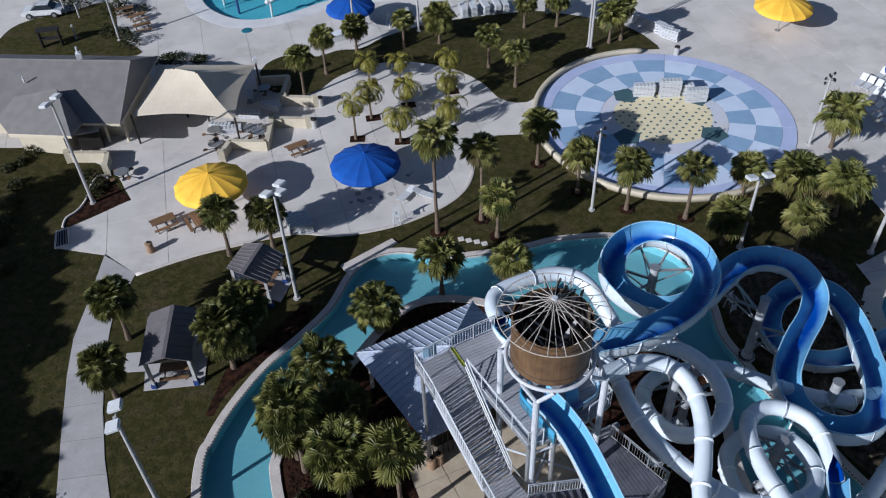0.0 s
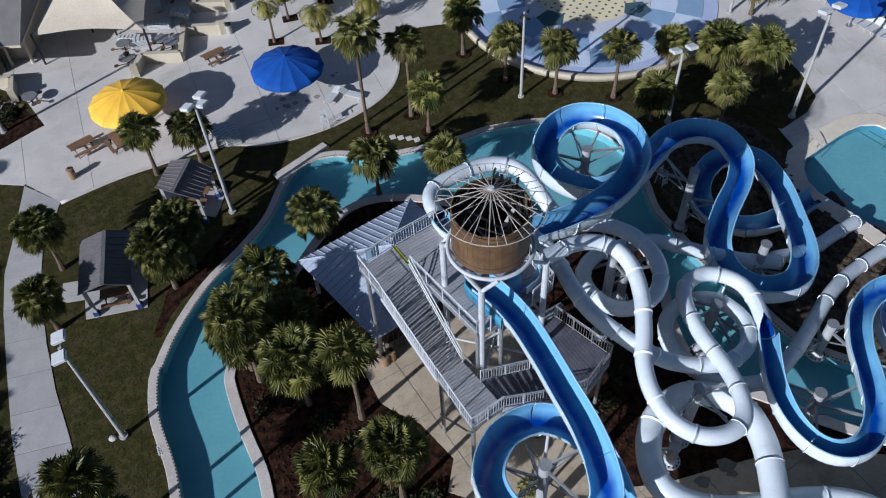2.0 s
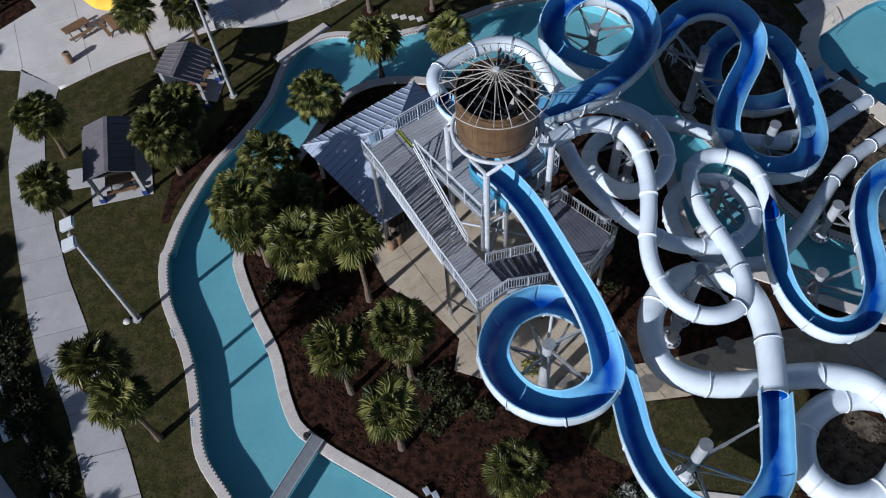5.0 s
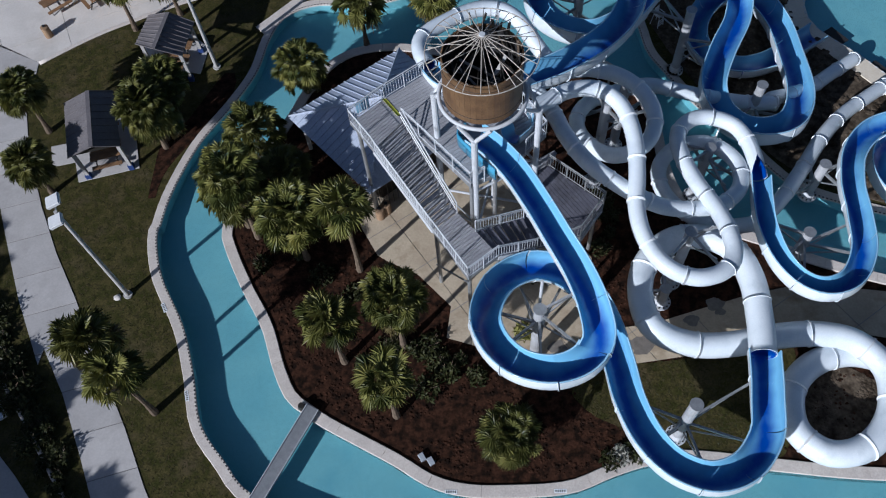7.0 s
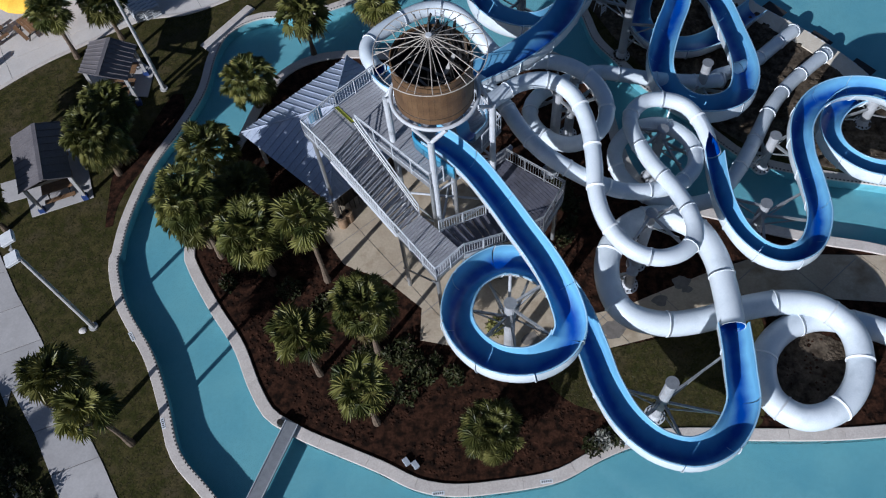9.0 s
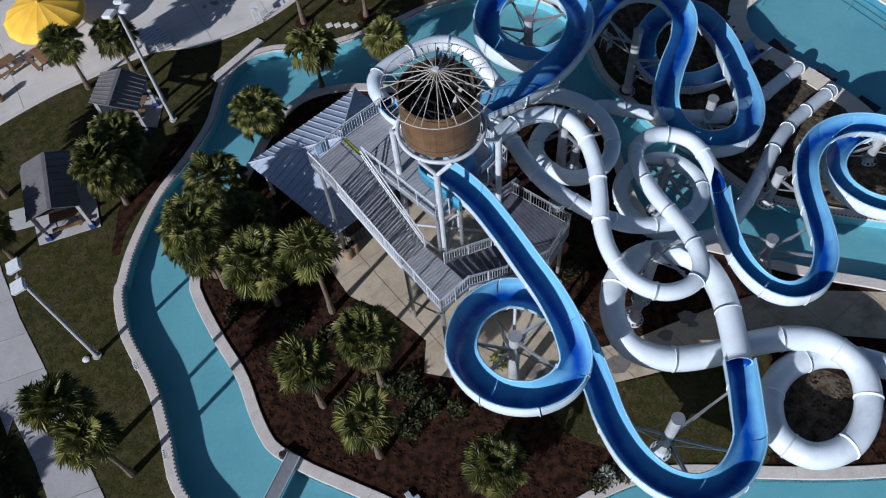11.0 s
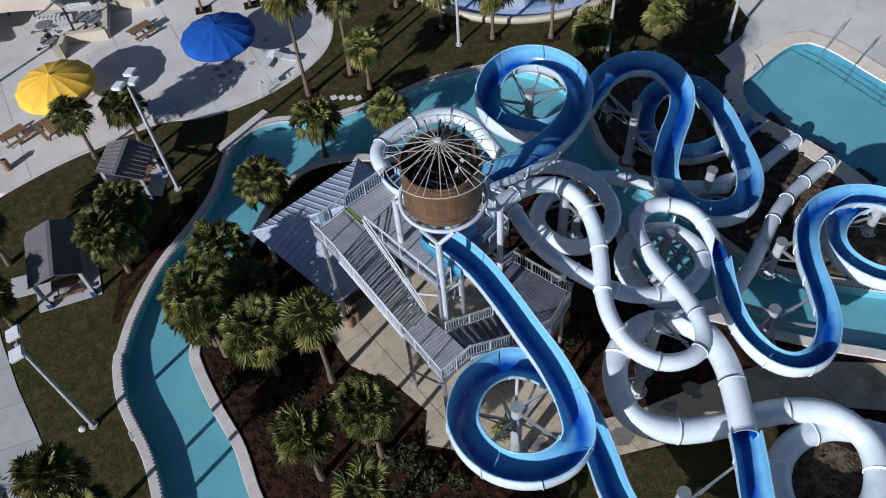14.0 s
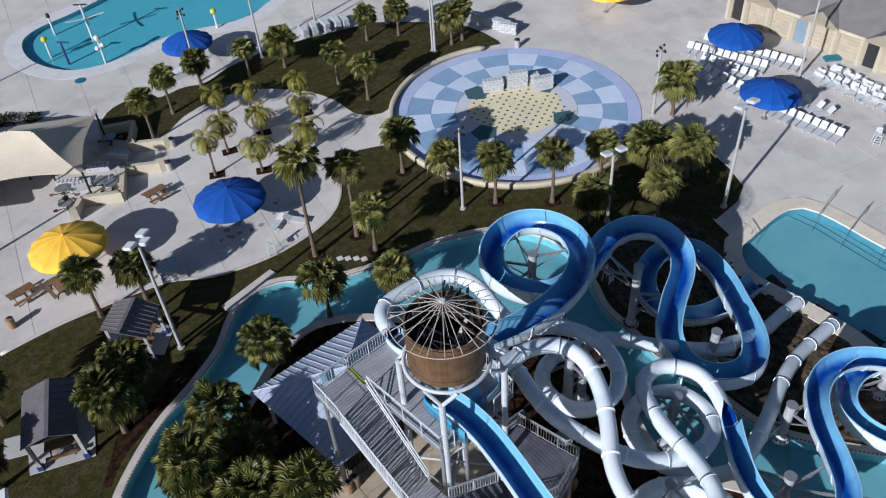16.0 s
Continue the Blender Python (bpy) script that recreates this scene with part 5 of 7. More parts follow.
# plant house with a hipped metal roof beside the tower
plant = thing("pump_house", "small building with a pale blue standing seam hip roof", "building")
EV = [(-5.71, 32.75, 3.20), (-1.54, 26.11, 3.20), (1.80, 36.65, 3.20)]
W_, S_, N_ = (Vector(v) for v in EV)
E_ = N_ + S_ - W_
APEX = (W_ + S_ + N_ + E_) / 4 + Vector((0, 0, 1.9))
for a, b in ((W_, S_), (S_, E_), (E_, N_), (N_, W_)):
    bm = bmesh.new()
    n = (b - a).cross(APEX - a).normalized()
    if n.z < 0:
        n = -n
    v = [bm.verts.new(p) for p in (a, b, APEX)]
    v2 = [bm.verts.new(p - n * 0.08) for p in (a, b, APEX)]
    bm.faces.new(v)
    bm.faces.new(v2)
    for i in range(3):
        bm.faces.new((v[i], v[(i + 1) % 3], v2[(i + 1) % 3], v2[i]))
    part("roof_plane", bm, ROOF_BLUE, plant)
    L = (b - a).length
    k = int(L / 0.45)
    mid = (a + b) / 2
    for i in range(1, k):
        f = i / k
        lo = a.lerp(b, f)
        g = 1 - abs(2 * f - 1)
        hi = lo + (APEX - mid) * g
        bm = bmesh.new()
        beam(bm, lo + n * 0.02, hi + n * 0.02, 0.035, 0.05)
        part("roof_seam", bm, ROOF_BLUE, plant)
    bm = bmesh.new()
    bar(bm, a + n * 0.03, APEX + n * 0.03, 0.06, 6)
    part("hip_cap", bm, ROOF_BLUE, plant)
C_ = (W_ + S_ + N_ + E_) / 4
ring = [C_ + (p - C_) * 0.66 for p in (W_, S_, E_, N_)]
for i in range(4):
    a, b = ring[i], ring[(i + 1) % 4]
    bm = bmesh.new()
    beam(bm, (a.x, a.y, 1.55), (b.x, b.y, 1.55), 0.2, 3.1)
    # the two near walls are coloured dark for the shade under the eaves
    part("wall", bm, DARK_METAL if i < 2 else CREAM, plant)
bm = bmesh.new()
a, b = ring[0], ring[1]
n = Vector(((b - a).y, -(b - a).x, 0)).normalized()
if n.dot(C_ - a) > 0:
    n = -n
for i in range(18):
    c = a.lerp(b, 0.45 + 0.03 * i) + n * 0.13
    beam(bm, (c.x, c.y, 0.9), (c.x, c.y, 2.6), 0.05, 0.04)
for z in (1.2, 1.7, 2.2):
    beam(bm, (*(a.lerp(b, 0.45) + n * 0.15)[:2], z), (*(a.lerp(b, 0.98) + n * 0.15)[:2], z), 0.05, 0.05)
part("lattice", bm, GREY_STEEL, plant)
# open porch: corner posts, a slatted screen and a pierced header
edge = [C_ + (p - C_) * 0.86 for p in (W_, S_, E_, N_)]
for p in edge:
    bm = bmesh.new()
    beam(bm, (p.x, p.y, 0.012), (p.x, p.y, 3.0), 0.22, 0.22)
    part("porch_post", bm, POLE_PAINT, plant)
a, b = edge[1], edge[2]
for i in range(22):
    p = a.lerp(b, (i + 0.7) / 22)
    bm = bmesh.new()
    beam(bm, (p.x, p.y, 0.1), (p.x, p.y, 2.3), 0.05, 0.05)
    part("screen_slat", bm, DARK_METAL, plant)
bm = bmesh.new()
for z in (2.35, 2.6, 2.85):
    beam(bm, (a.x, a.y, z), (b.x, b.y, z), 0.06, 0.06)
for i in range(40):
    p = a.lerp(b, (i + 0.5) / 40)
    beam(bm, (p.x, p.y, 2.35), (p.x, p.y, 2.85), 0.05, 0.05)
part("header", bm, POLE_PAINT, plant)

# ---- palms ----


def fan_crown(seed, leaves=40, old=0.2, reach=1.0, low=-35, blade=1.0, stalk=1.0, pale=0.15):
    """Pleated fan leaves on arching stalks, spiralling from upright to hanging."""
    rng = random.Random(seed)
    bm = bmesh.new()
    for i in range(leaves):
        f = i / (leaves - 1)
        el = radians(84 - (84 - low) * f ** 0.9 + rng.uniform(-9, 9))
        az = i * 2.39996 + rng.uniform(-0.35, 0.35)
        pet = rng.uniform(0.75, 1.15) * (0.65 + 0.35 * min(1, f * 3)) * reach * stalk
        R = rng.uniform(0.82, 1.12) * reach * blade
        out = Vector((math.cos(az), math.sin(az), 0))
        d = out * math.cos(el) + Vector((0, 0, math.sin(el)))
        side = Vector((-math.sin(az), math.cos(az), 0))
        hub = d * pet + Vector((0, 0, -0.16 * pet * (1 - abs(math.sin(el)))))
        eb = el - radians(10 + 34 * f + rng.uniform(-8, 16))
        ax = out * math.cos(eb) + Vector((0, 0, math.sin(eb)))
        roll = rng.uniform(-0.5, 0.5)
        wing = (side * math.cos(roll) + ax.cross(side) * math.sin(roll)).normalized()
        up = wing.cross(ax).normalized()
        if up.z < 0 and abs(up.z) > 0.2:
            up = -up
        mat = 2 if f > 1 - old else (1 if rng.random() < pale + 0.55 * f else 0)
        w = side * 0.03
        q = [bm.verts.new(p) for p in (-w, w, hub + w * 0.6, hub - w * 0.6)]
        bm.faces.new(q).material_index = mat
        root = bm.verts.new(hub)
        fold = rng.uniform(0.1, 0.34)
        n = 24
        for s in range(n):
            g = (s + 0.5) / n * 2 - 1
            an = g * radians(126)
            L = R * (1 - 0.30 * abs(g) ** 2) * rng.uniform(0.84, 1.08)
            di = (ax * math.cos(an) + wing * math.sin(an) + up * fold * abs(g)).normalized()
            tan = (wing * math.cos(an) - ax * math.sin(an)).normalized()
            wd = 0.050 * R
            pl = up * 0.035 * (1 if s % 2 else -1)
            mid = hub + di * L * 0.58 + Vector((0, 0, -0.03 * L))
            tip = hub + di * L * 0.96 + Vector((0, 0, -0.40 * L * rng.uniform(0.25, 1.5) * (0.5 + 0.5 * f)))
            v = [root, bm.verts.new(mid + tan * wd - pl), bm.verts.new(tip), bm.verts.new(mid - tan * wd + pl)]
            for fc in ((v[0], v[1], v[2]), (v[0], v[2], v[3])):
                bm.faces.new(fc).material_index = mat
    me = bpy.data.meshes.new("crown")
    bm.to_mesh(me)
    bm.free()
    for m in (FAN_LEAF, PALE_LEAF, OLD_LEAF):
        me.materials.append(m)
    return me


def feather_crown(seed, fronds=15):
    rng = random.Random(seed)
    bm = bmesh.new()
    for i in range(fronds):
        f = i / (fronds - 1)
        el0 = radians(78 - 80 * f + rng.uniform(-8, 8))
        az = i * 2.39996 + rng.uniform(-0.25, 0.25)
        L = rng.uniform(2.0, 2.6)
        p = Vector((0, 0, 0))
        n = 16
        el = el0
        prev = None
        for k in range(n):
            el -= radians(10.5 + 4.0 * f)
            d = Vector((math.cos(az) * math.cos(el), math.sin(az) * math.cos(el), math.sin(el)))
            q = p + d * (L / n)
            side = Vector((-math.sin(az), math.cos(az), 0))
            r = 0.02 * (1 - k / n) + 0.004
            v = [bm.verts.new(w) for w in (p - side * r, p + side * r, q + side * r, q - side * r)]
            bm.faces.new(v)
            if k > 1:
                ll = 0.46 * math.sin(math.pi * (k / n) ** 0.8 * 0.92 + 0.15) * rng.uniform(0.8, 1.15)
                for s in (-1, 1):
                    for h in (0.15, 0.5, 0.85):
                        b = p.lerp(q, h)
                        t = b + side * s * ll * 0.8 + d * ll * 0.45 + Vector((0, 0, -0.35 * ll * rng.uniform(0.5, 1.6)))
                        m = b.lerp(t, 0.5) + Vector((0, 0, 0.04))
                        w = d * 0.034
                        bm.faces.new([bm.verts.new(x) for x in (b, m + w, t, m - w)])
            p = q
    me = bpy.data.meshes.new("crown")
    bm.to_mesh(me)
    bm.free()
    me.materials.append(FEATHER_LEAF)
    return me


FAN = [fan_crown(s, 72 + 4 * s, 0.06 + 0.03 * s, 1.0, -40, 0.76, 1.12) for s in range(5)]
FAN.append(fan_crown(9, 76, 0.30, 1.0, -48, 0.78, 1.1))
DENSE = [fan_crown(30 + s, 104 + 8 * s, 0.05 + 0.03 * s, 1.0, -42, 0.62, 1.26) for s in range(3)]
OPEN = [fan_crown(20 + s, 38 + 3 * s, 0.16 + 0.05 * s, 0.99, -46, 0.9, 1.05, 0.42) for s in range(3)]
FEATHER = [feather_crown(s + 40) for s in range(4)]


def trunk_mesh(h, r, seed, boots=True):
    rng = random.Random(seed)
    bm = bmesh.new()
    n = max(6, int(h / 0.28))
    rows = []
    bend = Vector((rng.uniform(-1, 1), rng.uniform(-1, 1), 0)) * 0.012 * h
    for i in range(n + 1):
        f = i / n
        rr = r * (1.35 - 0.55 * min(1, f * 4)) * (1 - 0.12 * f) * (1 + (0.06 if i % 2 else -0.03))
        if boots and f > 0.82:
            rr *= 1.25
        c = bend * math.sin(f * math.pi) + Vector((0, 0, h * f))
        rows.append([bm.verts.new(c + Vector((rr * math.cos(a * math.pi / 4.5), rr * math.sin(a * math.pi / 4.5), 0))) for a in range(9)])
    for a, b in zip(rows, rows[1:]):
        for j in range(9):
            bm.faces.new((a[j], a[(j + 1) % 9], b[(j + 1) % 9], b[j]))
    bm.faces.new(rows[-1])
    return mesh_of("trunk", bm, TRUNK)


FULL = (31, 32, 33, 36, 37, 38, 39, 40, 41, 44, 48)
AIRY = (4, 5, 6, 8, 9, 10, 11, 21, 34, 35, 42, 43, 45, 46, 47, 49, 50)


def palm(x, y, h, size=1.0, kind="fan", seed=0):
    """h: the height of the crown's middle."""
    fan = kind == "fan"
    tall = "tall " if h > 7 else ("short " if h < 4 else "")
    th = thing("palm_tree", (tall + "fan palm with dense green leaves and dry skirt") if fan else (tall + "feather palm with arching yellow-green fronds"), "palm tree", "fan palms" if fan else "feather palms", at=pose(x, y, 0))
    h = max(1.2, h - (0.15 if fan else 0.3))
    part("trunk", trunk_mesh(h, 0.17 if fan else 0.12, seed, fan), None, th)
    fans = FAN[5] if seed in (51, 52) else (OPEN[seed % 3] if seed in AIRY else DENSE[seed % 3] if seed in FULL else FAN[seed % 5])
    c = part("crown", fans if fan else FEATHER[seed % 4], None, th)
    c.matrix_basis = pose(0, 0, h, 0, 0, (seed * 77) % 360) @ Matrix.Diagonal((size, size, size * (0.92 + 0.04 * (seed % 5)), 1))
    return th


FAN_PALMS = [(-16.19, 45.65, 4.54), (-12.97, 46.39, 3.64), (-21.86, 37.62, 4.39), (-21.35, 32.58, 3.62), (-0.34, 47.10, 9.24), (3.11, 48.40, 7.15), (4.19, 46.34, 4.28), (8.29, 55.21, 4.38), (11.08, 51.22, 4.14), (14.56, 48.84, 4.68), (18.86, 47.46, 5.15), (24.03, 50.08, 3.10), (-12.52, 67.49, 4.51), (-10.76, 71.48, 4.32), (-7.93, 75.69, 3.11), (-3.09, 76.07, 3.46), (5.33, 71.38, 3.80), (7.60, 67.53, 4.03), (9.67, 79.13, 3.19), (13.08, 79.06, 3.36), (19.19, 75.59, 3.96), (33.32, 55.75, 3.87)]
FAN_PALMS2 = [(-13.11, 36.54, 4.34), (-14.09, 35.28, 2.90), (-14.15, 34.66, 4.50), (-0.21, 40.52, 3.91), (4.57, 40.68, 3.38), (-4.60, 37.15, 3.01), (-7.94, 32.71, 2.81), (-9.19, 27.55, 4.00), (-5.89, 24.55, 5.24), (-8.67, 26.63, 6.86), (-6.13, 27.74, 4.60), (-2.91, 23.14, 7.32), (-4.48, 17.63, 5.88), (-1.12, 17.91, 6.32), (-2.13, 14.04, 5.83), (-14.98, 16.76, 6.21), (-15.98, 18.58, 6.84), (3.34, 11.22, 2.60), (20.88, 44.41, 3.16), (25.37, 42.37, 4.44), (30.31, 47.04, 3.63), (27.57, 49.18, 2.93), (17.91, 75.07, 3.51), (0.58, 76.55, 3.34)]
FEATHER_PALMS = [(-7.30, 60.11, 4.18), (-6.02, 63.32, 3.51), (-6.46, 69.29, 3.07), (-3.30, 59.43, 3.31), (-2.78, 65.21, 2.68), (-3.47, 69.62, 2.75), (1.12, 65.28, 3.14), (1.36, 67.21, 4.35), (0.96, 60.92, 3.03), (1.16, 57.91, 2.43)]
for i, (x, y, h) in enumerate(FAN_PALMS):
    palm(x, y, h, 1.3 if i == 21 else (0.76 if y > 60 else 0.92) + 0.1 * ((i * 7) % 5) / 5, "fan", i)
for i, (x, y, h) in enumerate(FAN_PALMS[4:12]):
    bm = bmesh.new()
    bm.faces.new([bm.verts.new((x + (0.62 + 0.05 * math.sin(k * 3 + i)) * math.cos(k * 0.349), y + (0.62 + 0.05 * math.cos(k * 2 + i)) * math.sin(k * 0.349), 0.085)) for k in range(18)])
    tagged(part("tree_well", bm, MULCH), "round bare ring of dark mulch round a palm trunk", "mulch ring", "mulch rings in the lawn", "structure")
for i, (x, y, h) in enumerate(FAN_PALMS2):
    big = {0: 1.18, 1: 1.18, 2: 1.18, 5: 1.25, 6: 1.22, 7: 1.22, 8: 1.22, 9: 1.22, 10: 1.2, 20: 1.35, 21: 1.35}.get(i, 1.08)
    palm(x, y, h, (0.86 + 0.12 * ((i * 3) % 5) / 5) * big, "fan", i + 31)
for i, (x, y, h) in enumerate(FEATHER_PALMS[:9]):
    bm = bmesh.new()
    box(bm, (0, 0, 0.045), (1.35, 1.0, 0.02))
    pit = part("tree_pit", bm, MULCH)
    pit.matrix_basis = pose(x + 0.15, y, 0, 0, 0, 8 * (i % 3))
    tagged(pit, "dark square planting pit round a palm trunk", "planting pit", "planting pits", "structure")
    palm(x, y, h, 1.0 + 0.2 * ((i * 3) % 5) / 5, "feather", i)


# unseen palms added in a row along the boundary, whose shade falls over the lawn
for i in range(19):
    y = -2 + i * 2.6
    palm(-37.5 - 0.2 * y + random.uniform(-0.6, 0.6), y, 7.2 + random.uniform(-0.8, 1.2), 1.1, "fan", 100 + i)


# second unseen row, added nearer to shade the hedge strip
for i in range(6):
    y = -2.0 + i * 2.4
    palm(-32.4 - (1.6 if y > 3 else 0.0) - 0.36 * (y - 5) + random.uniform(-0.8, 0.8), y, 7.0 + random.uniform(-0.8, 1.0), 1.35, "fan", 130 + i)


def shrub(x, y, r, h, seed, leaves=170, mat=None, label="low dark green shrub in the mulch bed"):
    rng = random.Random(seed)
    th = thing("shrub", label, "shrub", "shrubs in the beds", at=pose(x, y, 0))
    bm = bmesh.new()
    for i in range(6):
        a = rng.uniform(0, 6.28)
        bar(bm, (0, 0, 0), (0.6 * r * math.cos(a), 0.6 * r * math.sin(a), h * 0.8), 0.02, 4, 0.008)
    part("stem", bm, TRUNK, th)
    bm = bmesh.new()
    for i in range(leaves):
        u = Vector((rng.gauss(0, 1), rng.gauss(0, 1), abs(rng.gauss(0, 1)))).normalized()
        lump = 0.75 + 0.25 * noise.noise(u * 2.3 + Vector((seed, 0, 0)))
        c = Vector((u.x * r, u.y * r, u.z * h)) * lump * rng.uniform(0.6, 1.05)
        m = Matrix.Translation(c) @ Euler((rng.uniform(-1, 1), rng.uniform(-1, 1), rng.uniform(0, 6.28))).to_matrix().to_4x4()
        s = rng.uniform(0.09, 0.17)
        bm.faces.new([bm.verts.new(m @ Vector(p)) for p in ((-s * 0.45, 0, 0), (0, -s, 0.02), (s * 0.45, 0, 0), (0, s, 0.02))])
    part("foliage", bm, mat or SHRUB_LEAF, th)
    return th


SHRUBS = [(-4.17, 19.22), (-1.70, 17.87), (0.21, 17.63), (-2.79, 20.13), (-3.44, 21.69), (0.56, 16.66), (-0.72, 17.53), (1.04, 15.77), (-2.10, 17.77), (1.77, 16.45), (2.50, 15.36), (-0.27, 15.20), (-0.30, 17.22), (0.73, 16.21), (-7.45, 25.96), (-6.27, 24.79), (-8.56, 24.72), (-5.20, 23.15), (-4.25, 21.08), (-3.32, 17.22), (12.16, 23.82), (11.86, 22.54), (11.03, 21.64), (12.03, 24.87), (9.07, 9.74), (8.28, 9.57), (9.74, 9.85), (7.56, 20.86), (6.67, 20.75)]
for i, (x, y) in enumerate(SHRUBS):
    shrub(x, y, 0.55 + 0.25 * (i % 3), 0.5 + 0.2 * (i % 4), i, 150 + 40 * (i % 3))
BUSHES = [(-33.12, 80.91), (-32.07, 79.17), (-35.81, 86.41), (-35.42, 88.22), (-35.04, 81.93), (-40.35, 88.70), (-42.45, 89.86), (-27.46, 75.60), (-26.46, 75.51), (-24.07, 75.30), (-44.60, 91.03), (-33.41, 87.10)]
for i, (x, y) in enumerate(BUSHES):
    shrub(x, y, 1.2 + 0.4 * (i % 3), 1.6 + 0.5 * (i % 4) if i < 7 else 0.8, i + 160, 420, None, "dense dark green bush beside the clubhouse lawn")
HEDGE = [(-37.47, 57.95), (-35.86, 55.47), (-35.39, 52.82), (-36.50, 58.69), (-36.06, 60.33), (-34.95, 50.31), (-34.65, 48.27), (-33.11, 45.01), (-35.72, 61.60), (-28.43, 54.93), (-28.79, 53.94), (-29.71, 56.06), (-23.68, 22.82), (-22.81, 20.93), (-22.02, 19.45), (-20.84, 16.99), (-20.08, 15.33), (-24.20, 24.36), (-22.85, 18.61), (-21.66, 16.20), (-23.01, 21.10), (-22.05, 18.66), (-21.31, 17.59), (-22.92, 19.44)]
for i, (x, y) in enumerate(HEDGE):
    shrub(x, y, 0.8 + 0.3 * (i % 3), 0.7 + 0.25 * (i % 3), i + 90, 260, None, "dark leafy hedge shrub beside the walkway")

rh = random.Random(31)
for i in range(46):
    f = i / 45
    x, y = -26.2 + 6.6 * f + rh.uniform(-0.75, 0.75), 27.5 - 14.5 * f + rh.uniform(-0.5, 0.5)
    shrub(x, y, rh.uniform(0.35, 0.6), rh.uniform(0.35, 0.7), 300 + i, 130, None, "small clipped shrub in the dark hedge strip")
edge_line = thing("kerb", "thin pale concrete kerb behind the hedge strip", "kerb", kind="structure")
bm = bmesh.new()
sweep(bm, smooth_path([(-27.2, 27.2), (-23.94, 21.13), (-22.15, 17.85), (-20.45, 14.49), (-18.4, 10.6)], 0.6), [(-0.1, 0), (-0.1, 0.16), (0.1, 0.16), (0.1, 0)], False, True, caps=True)
part("kerb_run", bm, COPING, edge_line)
bm = bmesh.new()
slab(bm, [(-25.4, 18.9), (-22.38, 14.76), (-20.4, 11.6), (-24.5, 9.0), (-30.0, 17.0)], 0.0, 0.04)
tagged(part("pavement", bm, PATHWAY), "pale concrete path beyond the hedge strip", "walkway", kind="structure")
for x, y in ((-23.62, 18.85), (-23.3, 18.3)):
    th = thing("irrigation_box", "pale square utility box in the grass", "utility box", "utility boxes", at=pose(x, y, 0, 0, 0, 25))
    bm = bmesh.new()
    box(bm, (0, 0, 0.1), (0.5, 0.62, 0.2))
    bmesh.ops.bevel(bm, geom=bm.edges[:], offset=0.02, segments=1, affect='EDGES')
    part("body", bm, RING_WHITE, th)
shrub(5.55, 17.35, 0.8, 0.9, 412, 320, PALE_LEAF, "bright green fan-leaved shrub under the slide ring")
shrub(8.85, 9.75, 0.75, 0.75, 411, 420, SILVER_LEAF, "pale silvery flowering shrub at the bed's edge")
th = thing("marker_stone", "small pale stone beside the light pole", "stone", at=pose(-17.12, 24.22, 0))
bm = bmesh.new()
bmesh.ops.create_icosphere(bm, subdivisions=2, radius=0.24, matrix=Matrix.Diagonal((1, 0.8, 0.7, 1)))
for v in bm.verts:
    v.co += v.co * 0.25 * noise.noise(v.co * 6)
part("stone", bm, CONCRETE, th)

# ---- umbrellas, poles, furniture ----


def umbrella(x, y, cloth, colour, r=2.9, z=2.7, rise=1.05, seed=0):
    th = thing("shade_umbrella", "large round " + colour + " canvas umbrella on a steel mast", "umbrella", colour + " umbrellas", at=pose(x, y, 0, 0, 0, seed * 11))
    bm = bmesh.new()
    bar(bm, (0, 0, 0), (0, 0, z + rise), 0.06, 10)
    part("mast", bm, GREY_STEEL, th)
    bm = bmesh.new()
    bar(bm, (0, 0, 0), (0, 0, 0.05), 0.3, 12)
    part("base_plate", bm, GREY_STEEL, th)
    n = 14
    for i in range(n):
        a0, a1 = 2 * math.pi * i / n, 2 * math.pi * (i + 1) / n
        bm = bmesh.new()
        rows = []
        for f in (0.03, 0.3, 0.6, 0.85, 1.0):
            row = []
            for k in range(5):
                g = k / 4
                a = a0 + (a1 - a0) * g
                chord = math.cos(math.pi / n) / math.cos((g - 0.5) * 2 * math.pi / n)
                sag = 0.09 * f * math.sin(math.pi * g)
                rr = r * f * (chord if f > 0.5 else 1)
                row.append(bm.verts.new((rr * math.cos(a), rr * math.sin(a), z + rise * (1 - f) ** 0.9 * 1.0 + 0.12 * math.sin(f * math.pi) - sag * 0.6)))
            rows.append(row)
        row = [bm.verts.new(v.co + Vector((0, 0, -0.2))) for v in rows[-1]]
        rows.append(row)
        for a, b in zip(rows, rows[1:]):
            for k in range(4):
                bm.faces.new((a[k], a[k + 1], b[k + 1], b[k])).smooth = True
        part("canopy_panel", bm, cloth, th)
        bm = bmesh.new()
        bar(bm, (0.1 * math.cos(a0), 0.1 * math.sin(a0), z + rise - 0.05), (r * math.cos(a0), r * math.sin(a0), z - 0.02), 0.018, 5)
        part("rib", bm, GREY_STEEL, th)
    bm = bmesh.new()
    bmesh.ops.create_uvsphere(bm, u_segments=10, v_segments=6, radius=0.11, matrix=pose(0, 0, z + rise + 0.03))
    part("finial", bm, cloth, th)


for i, (x, y, z) in enumerate([(-5.93, 52.86, 2.90), (-8.58, 80.31, 2.90), (42.78, 62.47, 2.90), (40.57, 52.58, 2.90)]):
    umbrella(x, y, BLUE_CLOTH, "blue", 2.85 if i == 0 else 2.6, seed=i)
for i, (x, y, z) in enumerate([(-18.01, 51.10, 2.90), (35.54, 76.18, 2.90)]):
    umbrella(x, y, YELLOW_CLOTH, "yellow", seed=i + 5)


